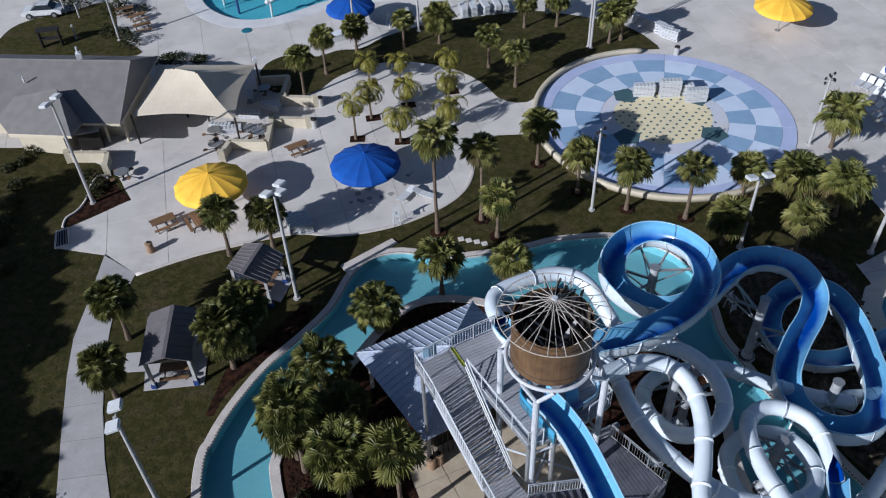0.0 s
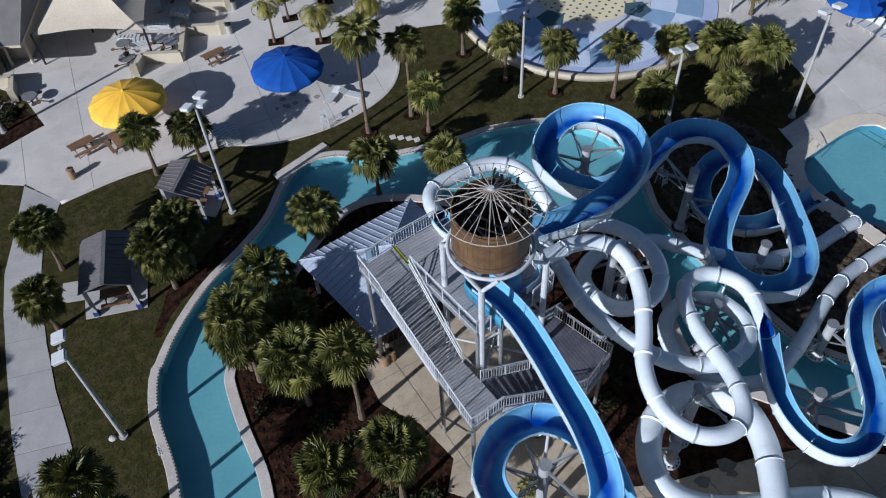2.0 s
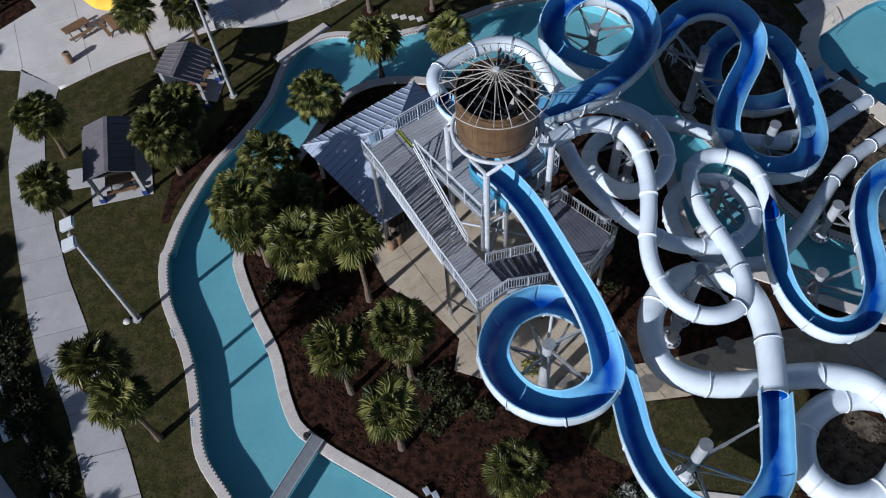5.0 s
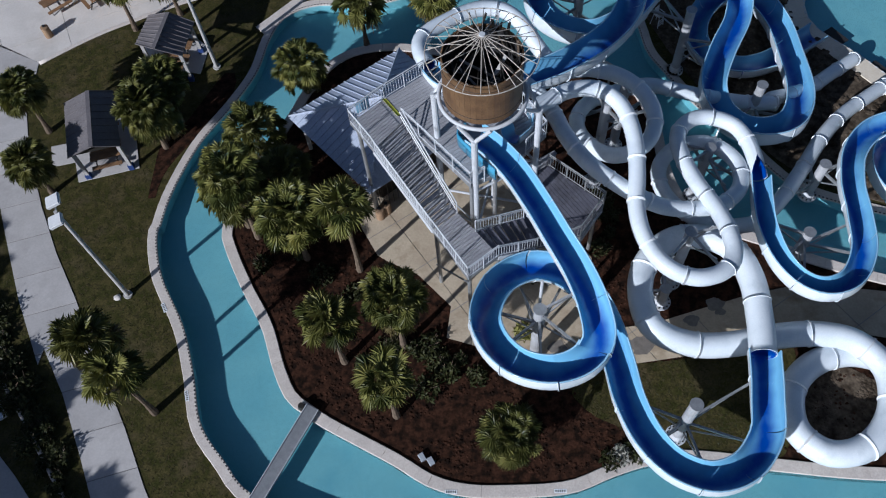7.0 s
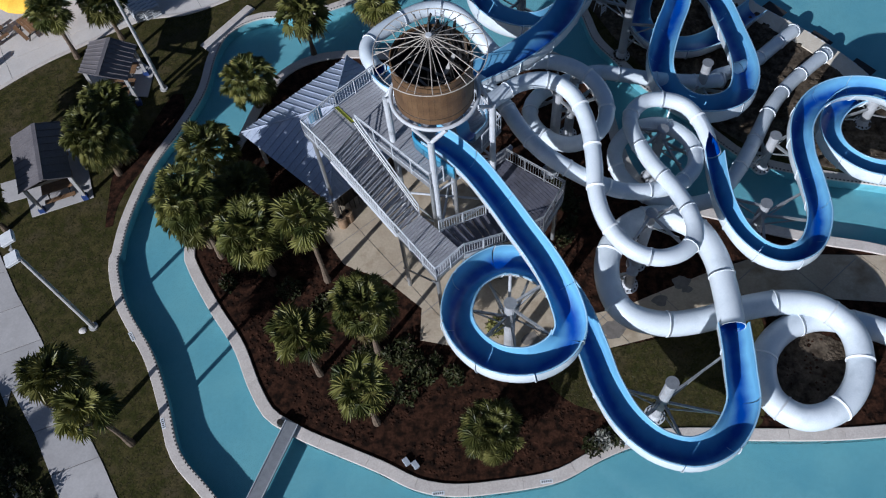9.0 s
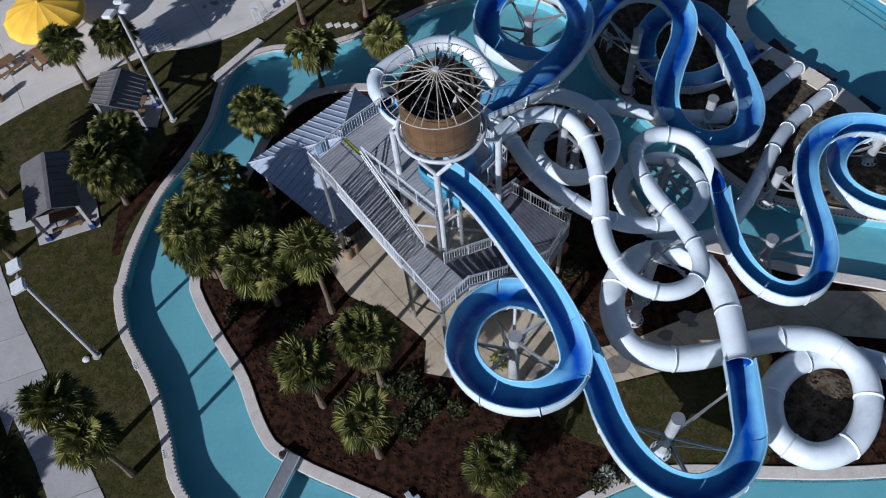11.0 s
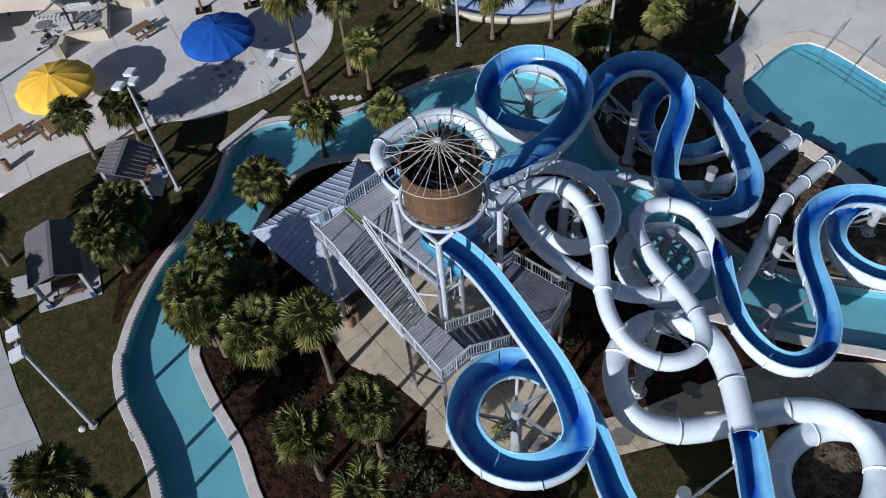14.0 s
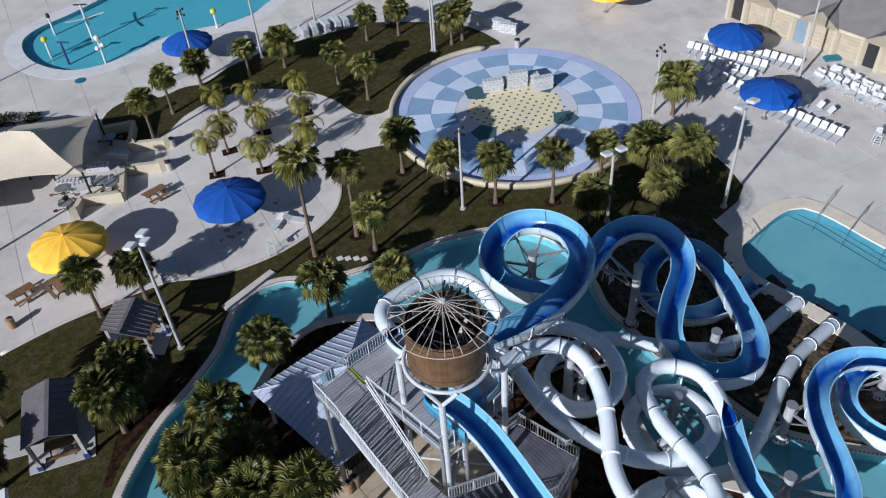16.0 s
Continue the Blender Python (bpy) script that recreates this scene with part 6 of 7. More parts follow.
def light_pole(x, y, h, heads, turn, tilt=0.0, seed=0, r=0.15):
    th = thing("light_pole", "tall pale concrete light pole with %s" % ("white box floodlights" if heads else "small dark fittings on top"), "light pole", "light poles", at=pose(x, y, 0, 0, 0, turn))
    bm = bmesh.new()
    bar(bm, (0, 0, 0), (0, 0, h), r, 10, r * 0.62)
    part("pole", bm, POLE_PAINT, th)
    bm = bmesh.new()
    bar(bm, (0, 0, 0), (0, 0, 0.12), r + 0.12, 12)
    part("footing", bm, POLE_PAINT, th)
    if heads:
        bm = bmesh.new()
        beam(bm, (-0.55, 0, h - 0.12), (0.55, 0, h - 0.12), 0.07, 0.07)
        part("crossarm", bm, GREY_STEEL, th)
        spots = [(-0.62, 0), (0.62, 0), (0, -0.6), (0, 0.6)][:heads]
        for px, py in spots:
            bm = bmesh.new()
            q = pose(px, py, h + 0.08, -14 if py <= 0 else 14, 0, 0)
            box(bm, (0, 0, 0), (0.7, 0.74, 0.24), m=q)
            bmesh.ops.bevel(bm, geom=bm.edges[:], offset=0.05, segments=2, affect='EDGES')
            head = part("floodlight", bm, WHITE_PLASTIC, th, "white box floodlight")
            bm = bmesh.new()
            box(bm, (0, 0, -0.125), (0.56, 0.6, 0.012), m=q)
            part("lens", bm, DARK_GLASS, head)
    else:
        for k in range(7):
            a = k * 0.9
            bm = bmesh.new()
            z = h - 0.25 * (k % 4) - 0.1
            bar(bm, (0, 0, z), (0.32 * math.cos(a), 0.32 * math.sin(a), z), 0.02, 5)
            box(bm, (0.36 * math.cos(a), 0.36 * math.sin(a), z), (0.14, 0.14, 0.2), math.degrees(a))
            part("fitting", bm, DARK_METAL, th)


POLES = [(-28.60, 52.70, 9.77), (-10.59, 40.79, 9.93), (22.09, 44.01, 6.59), (-16.50, 24.27, 9.23), (31.34, 42.81, 9.34)]
for (x, y, h), heads, turn in zip(POLES, (2, 3, 2, 2, 2), (70, 55, 10, 100, 20)):
    light_pole(x, y, h, heads, turn)
PLAIN = [(31.71, 56.39, 6.9), (11.87, 49.03, 7.73), (15.89, 74.25, 8.65), (-8.07, 76.76, 7.86), (-1.54, 79.40, 8.22), (15.70, 74.51, 7.96), (4.90, 85.77, 8.02), (47.08, 57.54, 10.37), (-33.61, 80.38, 7.01)]
for i, (x, y, h) in enumerate(PLAIN):
    light_pole(x, y, h, 0 if i in (0, 1, 3) else 2, 30, r=0.13)


def lounger_parts(th, m=None, back=52):
    """One white strap lounger with a raised back."""
    m = m or Matrix()
    bm = bmesh.new()
    for s in (-0.31, 0.31):
        bar(bm, m @ Vector((s, -0.95, 0.33)), m @ Vector((s, 0.35, 0.33)), 0.025, 6)
    fr = part("frame", bm, WHITE_PLASTIC, th)
    for s in (-0.31, 0.31):
        for yy in (-0.8, 0.55):
            bm = bmesh.new()
            bar(bm, m @ Vector((s, yy, 0)), m @ Vector((s * 0.97, yy, 0.33)), 0.022, 6)
            part("leg", bm, WHITE_PLASTIC, th)
    bm = bmesh.new()
    box(bm, (0, -0.3, 0.345), (0.58, 1.28, 0.02), m=m)
    part("seat", bm, WHITE_PLASTIC, th)
    bm = bmesh.new()
    box(bm, (0, 0.32, 0), (0.6, 0.68, 0.03), m=m @ pose(0, 0.35, 0.35, back))
    part("backrest", bm, WHITE_PLASTIC, th)


def lounger(x, y, rz, label="white plastic sun lounger with its back raised", group="sun loungers"):
    global LOUNGER
    if LOUNGER is None:
        LOUNGER = thing("sun_lounger", label, "sun lounger", group, at=pose(x, y, 0.04, 0, 0, rz))
        lounger_parts(LOUNGER)
        return LOUNGER
    return tagged(copy_thing(LOUNGER, pose(x, y, 0.04, 0, 0, rz)), label)


LOUNGER = None


def along(a, b, n):
    a, b = Vector(a), Vector(b)
    return [a.lerp(b, i / (n - 1)) for i in range(n)], math.degrees(math.atan2(b.y - a.y, b.x - a.x))


rng = random.Random(9)
ROWS_ = (((41.90, 66.21, 0.00), (47.45, 58.88, 0.00), 13), ((39.63, 65.28, 0.00), (44.37, 59.62, 0.00), 11), ((39.78, 62.83, 0.00), (42.38, 58.58, 0.00), 7), ((38.69, 61.74, 0.00), (40.66, 56.37, 0.00), 7), ((41.51, 52.93, 0.00), (44.36, 47.69, 0.00), 9))
for a, b, n in ROWS_:
    pts, rz = along(a, b, n)
    for p in pts:
        lounger(p.x, p.y, rz + rng.uniform(-3, 3))
pts, rz = along((44.83, 53.07, 0.00), (45.54, 51.14, 0.00), 3)
for p in pts:
    lounger(p.x, p.y, rz + rng.uniform(-25, 25))
for j in range(4):
    a, b = (48.23, 57.00, 0.00), (50.95, 50.52, 0.00)
    c, d = (50.26, 57.30, 0.00), (52.78, 50.62, 0.00)
    pts, rz = along(Vector(a).lerp(Vector(c), j / 3), Vector(b).lerp(Vector(d), j / 3), 11)
    for p in pts:
        lounger(p.x + rng.uniform(-0.2, 0.2), p.y + rng.uniform(-0.25, 0.25), rz + rng.uniform(-20, 20) + (180 if j % 2 else 0), "white plastic sun lounger crowded among others", "crowded sun loungers")
for p, rz in (((-2.78, 51.60, 0.00), -35), ((-1.33, 51.59, 0.00), 60)):
    th = thing("sun_lounger", "white plastic sun lounger with its back lowered", "sun lounger", "sun loungers", at=pose(p[0], p[1], 0.04, 0, 0, rz))
    lounger_parts(th, back=18)


def lounger_stack(x, y, rz, n=9):
    th = thing("lounger_stack", "tall stack of white sun loungers with grey straps", "stacked loungers", "lounger stacks", at=pose(x, y, 0.06, 0, 0, rz))
    bm = bmesh.new()
    for q in (-0.29, 0.29):
        box(bm, (q, 0, 0.03), (0.05, 1.9, 0.07))
    for k in range(6):
        box(bm, (0, -0.85 + k * 0.34, 0.06), (0.6, 0.22, 0.03))
    me = mesh_of("lounger_frame", bm, WHITE_PLASTIC)
    bm = bmesh.new()
    box(bm, (0, 0, 0.025), (0.52, 1.8, 0.03))
    me2 = mesh_of("strap", bm, STRAP_BLUE)
    for i in range(n):
        o = part("lounger_frame", me, None, th)
        o.matrix_basis = pose(rng.uniform(-0.03, 0.03), rng.uniform(-0.05, 0.05), 0.06 + i * 0.135, rng.uniform(-1, 1), 0, rng.uniform(-2, 2))
        s = part("strap", me2, None, o)


for (x, y, z), rz, n in zip([(19.32, 65.03, 0.00), (20.57, 65.60, 0.00), (21.64, 64.77, 0.00), (22.89, 65.05, 0.00), (23.84, 63.69, 0.00)], (86, 92, 90, 88, 93), (9, 7, 13, 8, 10)):
    lounger_stack(x, y, rz, n)
for (x, y, z), rz in zip([(3.34, 82.63, 0.00), (4.42, 82.86, 0.00), (5.71, 83.10, 0.00), (6.99, 83.17, 0.00), (7.85, 83.22, 0.00), (21.95, 78.79, 0.00), (22.60, 78.08, 0.00), (23.19, 77.21, 0.00), (23.75, 76.28, 0.00), (24.19, 75.40, 0.00)], (12, 10, 15, 12, 11, 50, 55, 48, 52, 50)):
    lounger_stack(x, y, rz, 8)
for (x, y, z), rz in zip([(-11.73, 48.36, 0.00), (-11.11, 48.39, 0.00), (-10.57, 48.52, 0.00)], (20, 25, 22)):
    lounger_stack(x, y, rz, 7)
for (x, y, z), rz in zip([(-19.71, 62.58, 0.00), (-18.67, 61.96, 0.00), (-17.28, 64.22, 0.00), (-15.43, 65.48, 0.00), (-17.74, 67.46, 0.00)], (80, 100, 85, 65, 10)):
    lounger_stack(x, y, rz, 5)


def picnic_table(x, y, rz):
    th = thing("picnic_table", "brown slatted picnic table with two benches", "picnic table", "picnic tables", at=pose(x, y, 0.04, 0, 0, rz))
    for s in (-0.28, -0.09, 0.1, 0.29):
        bm = bmesh.new()
        box(bm, (0, s, 0.74), (1.9, 0.17, 0.045))
        part("top_board", bm, TABLE_WOOD, th)
    for s in (-0.72, 0.72):
        bm = bmesh.new()
        box(bm, (0, s, 0.44), (1.9, 0.28, 0.045))
        part("bench", bm, TABLE_WOOD, th)
    for s in (-0.65, 0.65):
        for q in (-1, 1):
            bm = bmesh.new()
            beam(bm, (s, 0.62 * q, 0), (s, 0.22 * q, 0.72), 0.05, 0.08)
            part("leg", bm, DARK_METAL, th)
        bm = bmesh.new()
        beam(bm, (s, -0.8, 0.41), (s, 0.8, 0.41), 0.05, 0.06)
        part("crosspiece", bm, DARK_METAL, th)


for (x, y, z), rz in zip([(-21.92, 49.28, 0.00), (-19.22, 49.22, 0.00), (-12.26, 58.54, 0.00), (-34.46, 86.44, 0.00), (-32.60, 84.65, 0.00), (-31.51, 82.32, 0.00)], (32, 120, 30, 20, 40, 25)):
    picnic_table(x, y, rz)


def round_table(x, y, rz):
    th = thing("cafe_table", "round dark table with four fixed seats", "table", "round tables", at=pose(x, y, 0.04, 0, 0, rz))
    bm = bmesh.new()
    bar(bm, (0, 0, 0.7), (0, 0, 0.75), 0.6, 20)
    part("tabletop", bm, GREY_STEEL, th)
    bm = bmesh.new()
    bar(bm, (0, 0, 0), (0, 0, 0.7), 0.06, 8)
    part("pedestal", bm, DARK_METAL, th)
    for k in range(4):
        a = k * math.pi / 2
        c = Vector((0.95 * math.cos(a), 0.95 * math.sin(a), 0))
        bm = bmesh.new()
        bar(bm, c + Vector((0, 0, 0.42)), c + Vector((0, 0, 0.46)), 0.2, 12)
        seat = part("seat", bm, TABLE_WOOD, th)
        bm = bmesh.new()
        beam(bm, (0, 0, 0.2), c + Vector((0, 0, 0.42)), 0.05, 0.05)
        part("seat_arm", bm, DARK_METAL, th)


for (x, y, z), rz in zip([(-16.82, 61.61, 0.00), (-15.97, 60.96, 0.00), (-20.05, 61.56, 0.00), (-16.41, 68.35, 0.00), (-19.59, 59.37, 0.00), (-26.90, 55.86, 0.00)], (10, 40, 20, 5, 33, 50)):
    round_table(x, y, rz)


def bin_can(x, y, body, label, lid=True):
    th = thing("trash_bin", label, "trash bin", "trash bins", at=pose(x, y, 0.04))
    bm = bmesh.new()
    bar(bm, (0, 0, 0), (0, 0, 0.85), 0.29, 18, 0.27)
    part("drum", bm, body, th)
    bm = bmesh.new()
    bmesh.ops.create_uvsphere(bm, u_segments=16, v_segments=8, radius=0.29, matrix=pose(0, 0, 0.85) @ Matrix.Diagonal((1, 1, 0.5 if lid else 0.2, 1)))
    part("lid", bm, DARK_METAL if lid else body, th)
    bm = bmesh.new()
    bar(bm, (0, 0, 0.95 if not lid else 0.97), (0, 0, 1.0), 0.11, 12)
    part("opening", bm, DARK, th)


for x, y, z in [(-1.21, 26.49, 0.00), (-0.78, 26.76, 0.00), (-22.36, 46.43, 0.00)]:
    bin_can(x, y, BIN_TAN, "tan round trash bin with a dark hole on top", False)
for x, y, z in [(-10.86, 65.85, 0.00), (-11.14, 62.27, 0.00), (-19.57, 59.79, 0.00), (24.11, 72.23, 0.00), (12.47, 82.21, 0.00)]:
    bin_can(x, y, BIN_TAN if z else POLE_PAINT, "pale round trash bin with a dark dome lid")
for x, y, z in [(-7.06, 15.47, 0.10)]:
    th = thing("valve_cover", "round dark valve cover on the river edge", "valve cover", at=pose(x, y, 0.1))
    bm = bmesh.new()
    bar(bm, (0, 0, 0), (0, 0, 0.3), 0.22, 16, 0.16)
    part("cover", bm, DARK_METAL, th)
for x, y, z in [(-1.16, 11.58, 0.00), (-0.75, 11.29, 0.00)]:
    th = thing("irrigation_box", "pale green utility box in the mulch", "utility box", "utility boxes", at=pose(x, y, 0, 0, 0, 20))
    bm = bmesh.new()
    box(bm, (0, 0, 0.1), (0.3, 0.42, 0.2))
    bmesh.ops.bevel(bm, geom=bm.edges[:], offset=0.02, segments=1, affect='EDGES')
    part("body", bm, STRAP_BLUE, th)


def guard_chair(x, y, rz, h=1.5, size=1.0):
    th = thing("lifeguard_chair", "white tall lifeguard chair with a slatted back", "lifeguard chair", "lifeguard chairs", at=pose(x, y, 0.03, 0, 0, rz) @ Matrix.Diagonal((size, size, size, 1)))
    for sx in (-0.35, 0.35):
        for sy in (-0.4, 0.4):
            bm = bmesh.new()
            bar(bm, (sx * 1.3, sy * 1.3, 0), (sx, sy, h), 0.04, 6)
            part("leg", bm, WHITE_PLASTIC, th)
    bm = bmesh.new()
    box(bm, (0, 0, h), (0.8, 0.8, 0.06))
    part("seat", bm, WHITE_PLASTIC, th)
    for k in range(5):
        bm = bmesh.new()
        box(bm, (-0.32 + 0.16 * k, 0.4, h + 0.45), (0.11, 0.04, 0.9))
        part("back_slat", bm, WHITE_PLASTIC, th)
    for s in (-0.4, 0.4):
        bm = bmesh.new()
        box(bm, (s, 0, h + 0.3), (0.08, 0.8, 0.05))
        part("armrest", bm, WHITE_PLASTIC, th)
    for k in range(3):
        bm = bmesh.new()
        box(bm, (0, -0.45, 0.3 + 0.35 * k), (0.8, 0.12, 0.05))
        part("step", bm, WHITE_PLASTIC, th)


for (x, y, z), rz in zip([(19.55, 37.87, 0.00), (-3.55, 48.45, 0.00), (-4.58, 80.77, 0.00), (-2.70, 81.79, 0.00), (47.14, 46.23, 0.00)], (30, 10, 30, 20, -30)):
    guard_chair(x, y, rz, size=0.62)

# stepping stones on the lawn
for x, y, z in [(1.41, 46.28, 0.00), (1.99, 46.09, 0.00), (2.61, 45.89, 0.00), (3.17, 45.64, 0.00)]:
    th = thing("stepping_stone", "square pale stepping stone in the lawn", "stepping stone", "stepping stones", at=pose(x, y, 0, 0, 0, 12))
    bm = bmesh.new()
    box(bm, (0, 0, 0.03), (0.45, 0.45, 0.06))
    bmesh.ops.bevel(bm, geom=bm.edges[:], offset=0.015, segments=1, affect='EDGES')
    part("stone", bm, CONCRETE, th)

# ---- buildings ----


def plane_part(name, pts, mat, th, thick=0.1, label=""):
    """A flat panel through pts, given a thickness downwards."""
    bm = bmesh.new()
    v = [bm.verts.new(p) for p in pts]
    w = [bm.verts.new(Vector(p) - Vector((0, 0, thick))) for p in pts]
    n = len(v)
    bm.faces.new(v)
    bm.faces.new(w)
    for i in range(n):
        bm.faces.new((v[i], v[(i + 1) % n], w[(i + 1) % n], w[i]))
    return part(name, bm, mat, th, label)


def wall_part(name, a, b, h, mat, th, t=0.2, z=0.0, label=""):
    bm = bmesh.new()
    beam(bm, (a[0], a[1], z + h / 2), (b[0], b[1], z + h / 2), t, h)
    return part(name, bm, mat, th, label)


house = thing("clubhouse", "cream clubhouse with a grey hipped shingle roof", "building")
ez, rz_ = 3.2, 5.3
fr, br = Vector((-27.16, 59.36, 3.20)), Vector((-26.50, 70.73, 3.20))
rr, rl = Vector((-27.37, 66.27, 5.30)), Vector((-36.89, 67.38, 5.30))
ax = (rl - rr).normalized()
fl, bl = fr + ax * 24, br + ax * 20
rl = rr + ax * 17
plane_part("roof_plane", [fr, rr, rl, fl], ROOF_GREY, house)
plane_part("roof_plane", [br, bl, rl, rr], ROOF_GREY, house)
plane_part("roof_plane", [fr, br, rr], ROOF_GREY, house)
plane_part("roof_plane", [fl, rl, bl], ROOF_GREY, house)
for a, b in ((fr, br), (fl, fr)):
    bm = bmesh.new()
    beam(bm, a + Vector((0, 0, -0.1)), b + Vector((0, 0, -0.1)), 0.08, 0.22)
    part("fascia", bm, CREAM, house)
for a, b in ((rr, rl), (fr, rr), (br, rr)):
    bm = bmesh.new()
    bar(bm, a + Vector((0, 0, 0.02)), b + Vector((0, 0, 0.02)), 0.07, 6)
    part("ridge_cap", bm, ROOF_GREY, house)
cen = (fr + br + fl + bl) / 4
ins = [cen + (p - cen) * 0.9 for p in (fr, br, bl, fl)]
deepn = (br - fr).normalized()
ins[0], ins[3] = ins[0] + deepn * 2.2 + Vector((0, 0, 0)), ins[3] + deepn * 2.2
for i in range(4):
    wall_part("wall", ins[i], ins[(i + 1) % 4], 3.1, CREAM, house)
# front wing with its own gable
wa, wf = Vector((-33.01, 62.63, 5.00)), Vector((-29.97, 56.09, 4.40))
we_r, we_l = Vector((-30.47, 59.73, 3.30)), Vector((-36.37, 58.49, 3.30))
wv_l = Vector((-40.34, 63.64, 3.30))
plane_part("roof_plane", [wa, wf, we_l, wv_l], ROOF_GREY, house)
# right slope lies in shade, painted in with a darker roof colour
plane_part("roof_plane", [wa, we_r, wf], ROOF_DARK, house)
plane_part("roof_plane", [we_l, wf, we_l + Vector((0.05, -0.1, -0.05))], CREAM, house, 0.25)
g0, g1 = Vector((-36.57, 60.71, 0.00)), Vector((-32.65, 59.84, 0.00))
wall_part("wall", g0 - (g1 - g0) * 0.1, g1, 2.9, CREAM, house)
wall_part("wall", g1, g1 + (br - fr).normalized() * 3.0, 3.0, CREAM, house)
for p in [(-27.80, 61.38, 0.00), (-29.50, 61.33, 0.00)]:
    bm = bmesh.new()
    bar(bm, p, (p[0], p[1], 3.1), 0.14, 10)
    part("porch_post", bm, CREAM, house)
bm = bmesh.new()
p = Vector((-32.45, 67.66, 5.20))
box(bm, (p.x, p.y, 5.35), (0.5, 0.7, 0.5), 20)
bar(bm, (p.x, p.y, 5.0), (p.x, p.y, 6.2), 0.1, 8)
part("roof_vent", bm, WHITE_PLASTIC, house, "white rooftop vent")
bm = bmesh.new()
p = Vector((-36.62, 64.59, 4.80))
bar(bm, p - Vector((0, 0, 0.2)), p + Vector((0, 0, 0.4)), 0.08, 8)
part("roof_pipe", bm, WHITE_PLASTIC, house)
th = thing("vending_counter", "pale vending counter by the clubhouse porch", "counter", at=pose(*(-30.79, 60.67, 0.00)[:2], 0.04, 0, 0, 12))
bm = bmesh.new()
box(bm, (0, 0, 0.9), (1.9, 0.9, 1.8))
bmesh.ops.bevel(bm, geom=bm.edges[:], offset=0.04, segments=1, affect='EDGES')
part("body", bm, DARK_METAL, th)
bm = bmesh.new()
box(bm, (0, 0, 1.83), (2.0, 1.0, 0.06))
part("top", bm, WHITE_PLASTIC, th)

# canvas shade with two peaks
sail = thing("shade_sail", "cream canvas shade canopy with a short ridge on poles", "shade canopy")
ca, cb, cc, cd = (Vector(p) for p in [(-26.66, 60.91, 2.90), (-17.44, 59.76, 2.90), (-16.85, 68.74, 3.00), (-26.37, 69.57, 3.00)])
p1, p2 = Vector((-23.18, 64.84, 5.20)), Vector((-21.05, 64.00, 5.20))


def sail_panel(a, b, q, p):
    """A panel from the hem a-b up to the ridge p-q, its hem drawn in."""
    bm = bmesh.new()
    rows = []
    n = 10
    cen = (ca + cb + cc + cd) / 4
    for i in range(n + 1):
        f = i / n
        row = []
        for j in range(n + 1):
            g = j / n
            hem = a.lerp(b, g)
            pull = math.sin(math.pi * g) * 0.09
            hem = hem + (Vector((cen.x, cen.y, hem.z)) - hem) * pull + Vector((0, 0, 0.18 * math.sin(math.pi * g)))
            top = p.lerp(q, g)
            v = hem.lerp(top, f)
            v.z -= 0.28 * math.sin(math.pi * f)
            row.append(bm.verts.new(v))
        rows.append(row)
    for r0, r1 in zip(rows, rows[1:]):
        for j in range(n):
            bm.faces.new((r0[j], r0[j + 1], r1[j + 1], r1[j])).smooth = True
    bmesh.ops.remove_doubles(bm, verts=bm.verts[:], dist=0.001)
    part("canvas_panel", bm, CREAM_CLOTH, sail)


sail_panel(ca, cb, p2, p1)
sail_panel(cb, cc, p2, p2)
sail_panel(cc, cd, p1, p2)
sail_panel(cd, ca, p1, p1)
for p in (ca, cb, cc, cd):
    bm = bmesh.new()
    bar(bm, (p.x, p.y, 0), (p.x, p.y, p.z + 0.15), 0.09, 10)
    part("pole", bm, DARK_METAL, sail)
for p in (p1, p2):
    bm = bmesh.new()
    bar(bm, (p.x, p.y, 0), (p.x, p.y, p.z), 0.09, 10)
    part("mast", bm, DARK_METAL, sail)
p = cc
th = thing("floodlight", "white floodlight on the corner pole of the canopy", "floodlight", at=pose(p.x, p.y, 3.1))
bm = bmesh.new()
box(bm, (0, 0, 0.4), (0.4, 0.5, 0.4), 20)
bar(bm, (0, 0, 0), (0, 0, 0.3), 0.04, 6)
part("housing", bm, WHITE_PLASTIC, th)

rng2 = random.Random(21)
for i in range(15):
    p = Vector((-6.66, 52.63, 0.00)).lerp(Vector((-2.74, 53.57, 0.00)), rng2.random()) + Vector((rng2.uniform(-1.2, 1.2), rng2.uniform(-1.5, 1.5), 0))
    bm = bmesh.new()
    r = rng2.uniform(0.12, 0.3)
    vs = [bm.verts.new((p.x + r * rng2.uniform(0.7, 1.2) * math.cos(a * 0.628), p.y + r * rng2.uniform(0.7, 1.2) * math.sin(a * 0.628), 0.045)) for a in range(10)]
    bm.faces.new(vs)
    part("water_stain", bm, JOINT, plaza, "dark damp patch")
# low cream garden walls with piers
low = thing("wall_terrace", "low cream stucco terrace walls with square piers", "low wall", kind="structure")


def low_wall(pts, h=0.95, t=0.32):
    for a, b in zip(pts, pts[1:]):
        wall_part("wall_run", a, b, h, CREAM, low, t)
        bm = bmesh.new()
        beam(bm, (a[0], a[1], h + 0.04), (b[0], b[1], h + 0.04), t + 0.1, 0.08)
        part("wall_cap", bm, CREAM, low)
    for p in (pts[0], pts[-1]):
        bm = bmesh.new()
        box(bm, (p[0], p[1], h / 2 + 0.12), (0.5, 0.5, h + 0.24), 15)
        part("pier", bm, CREAM, low)


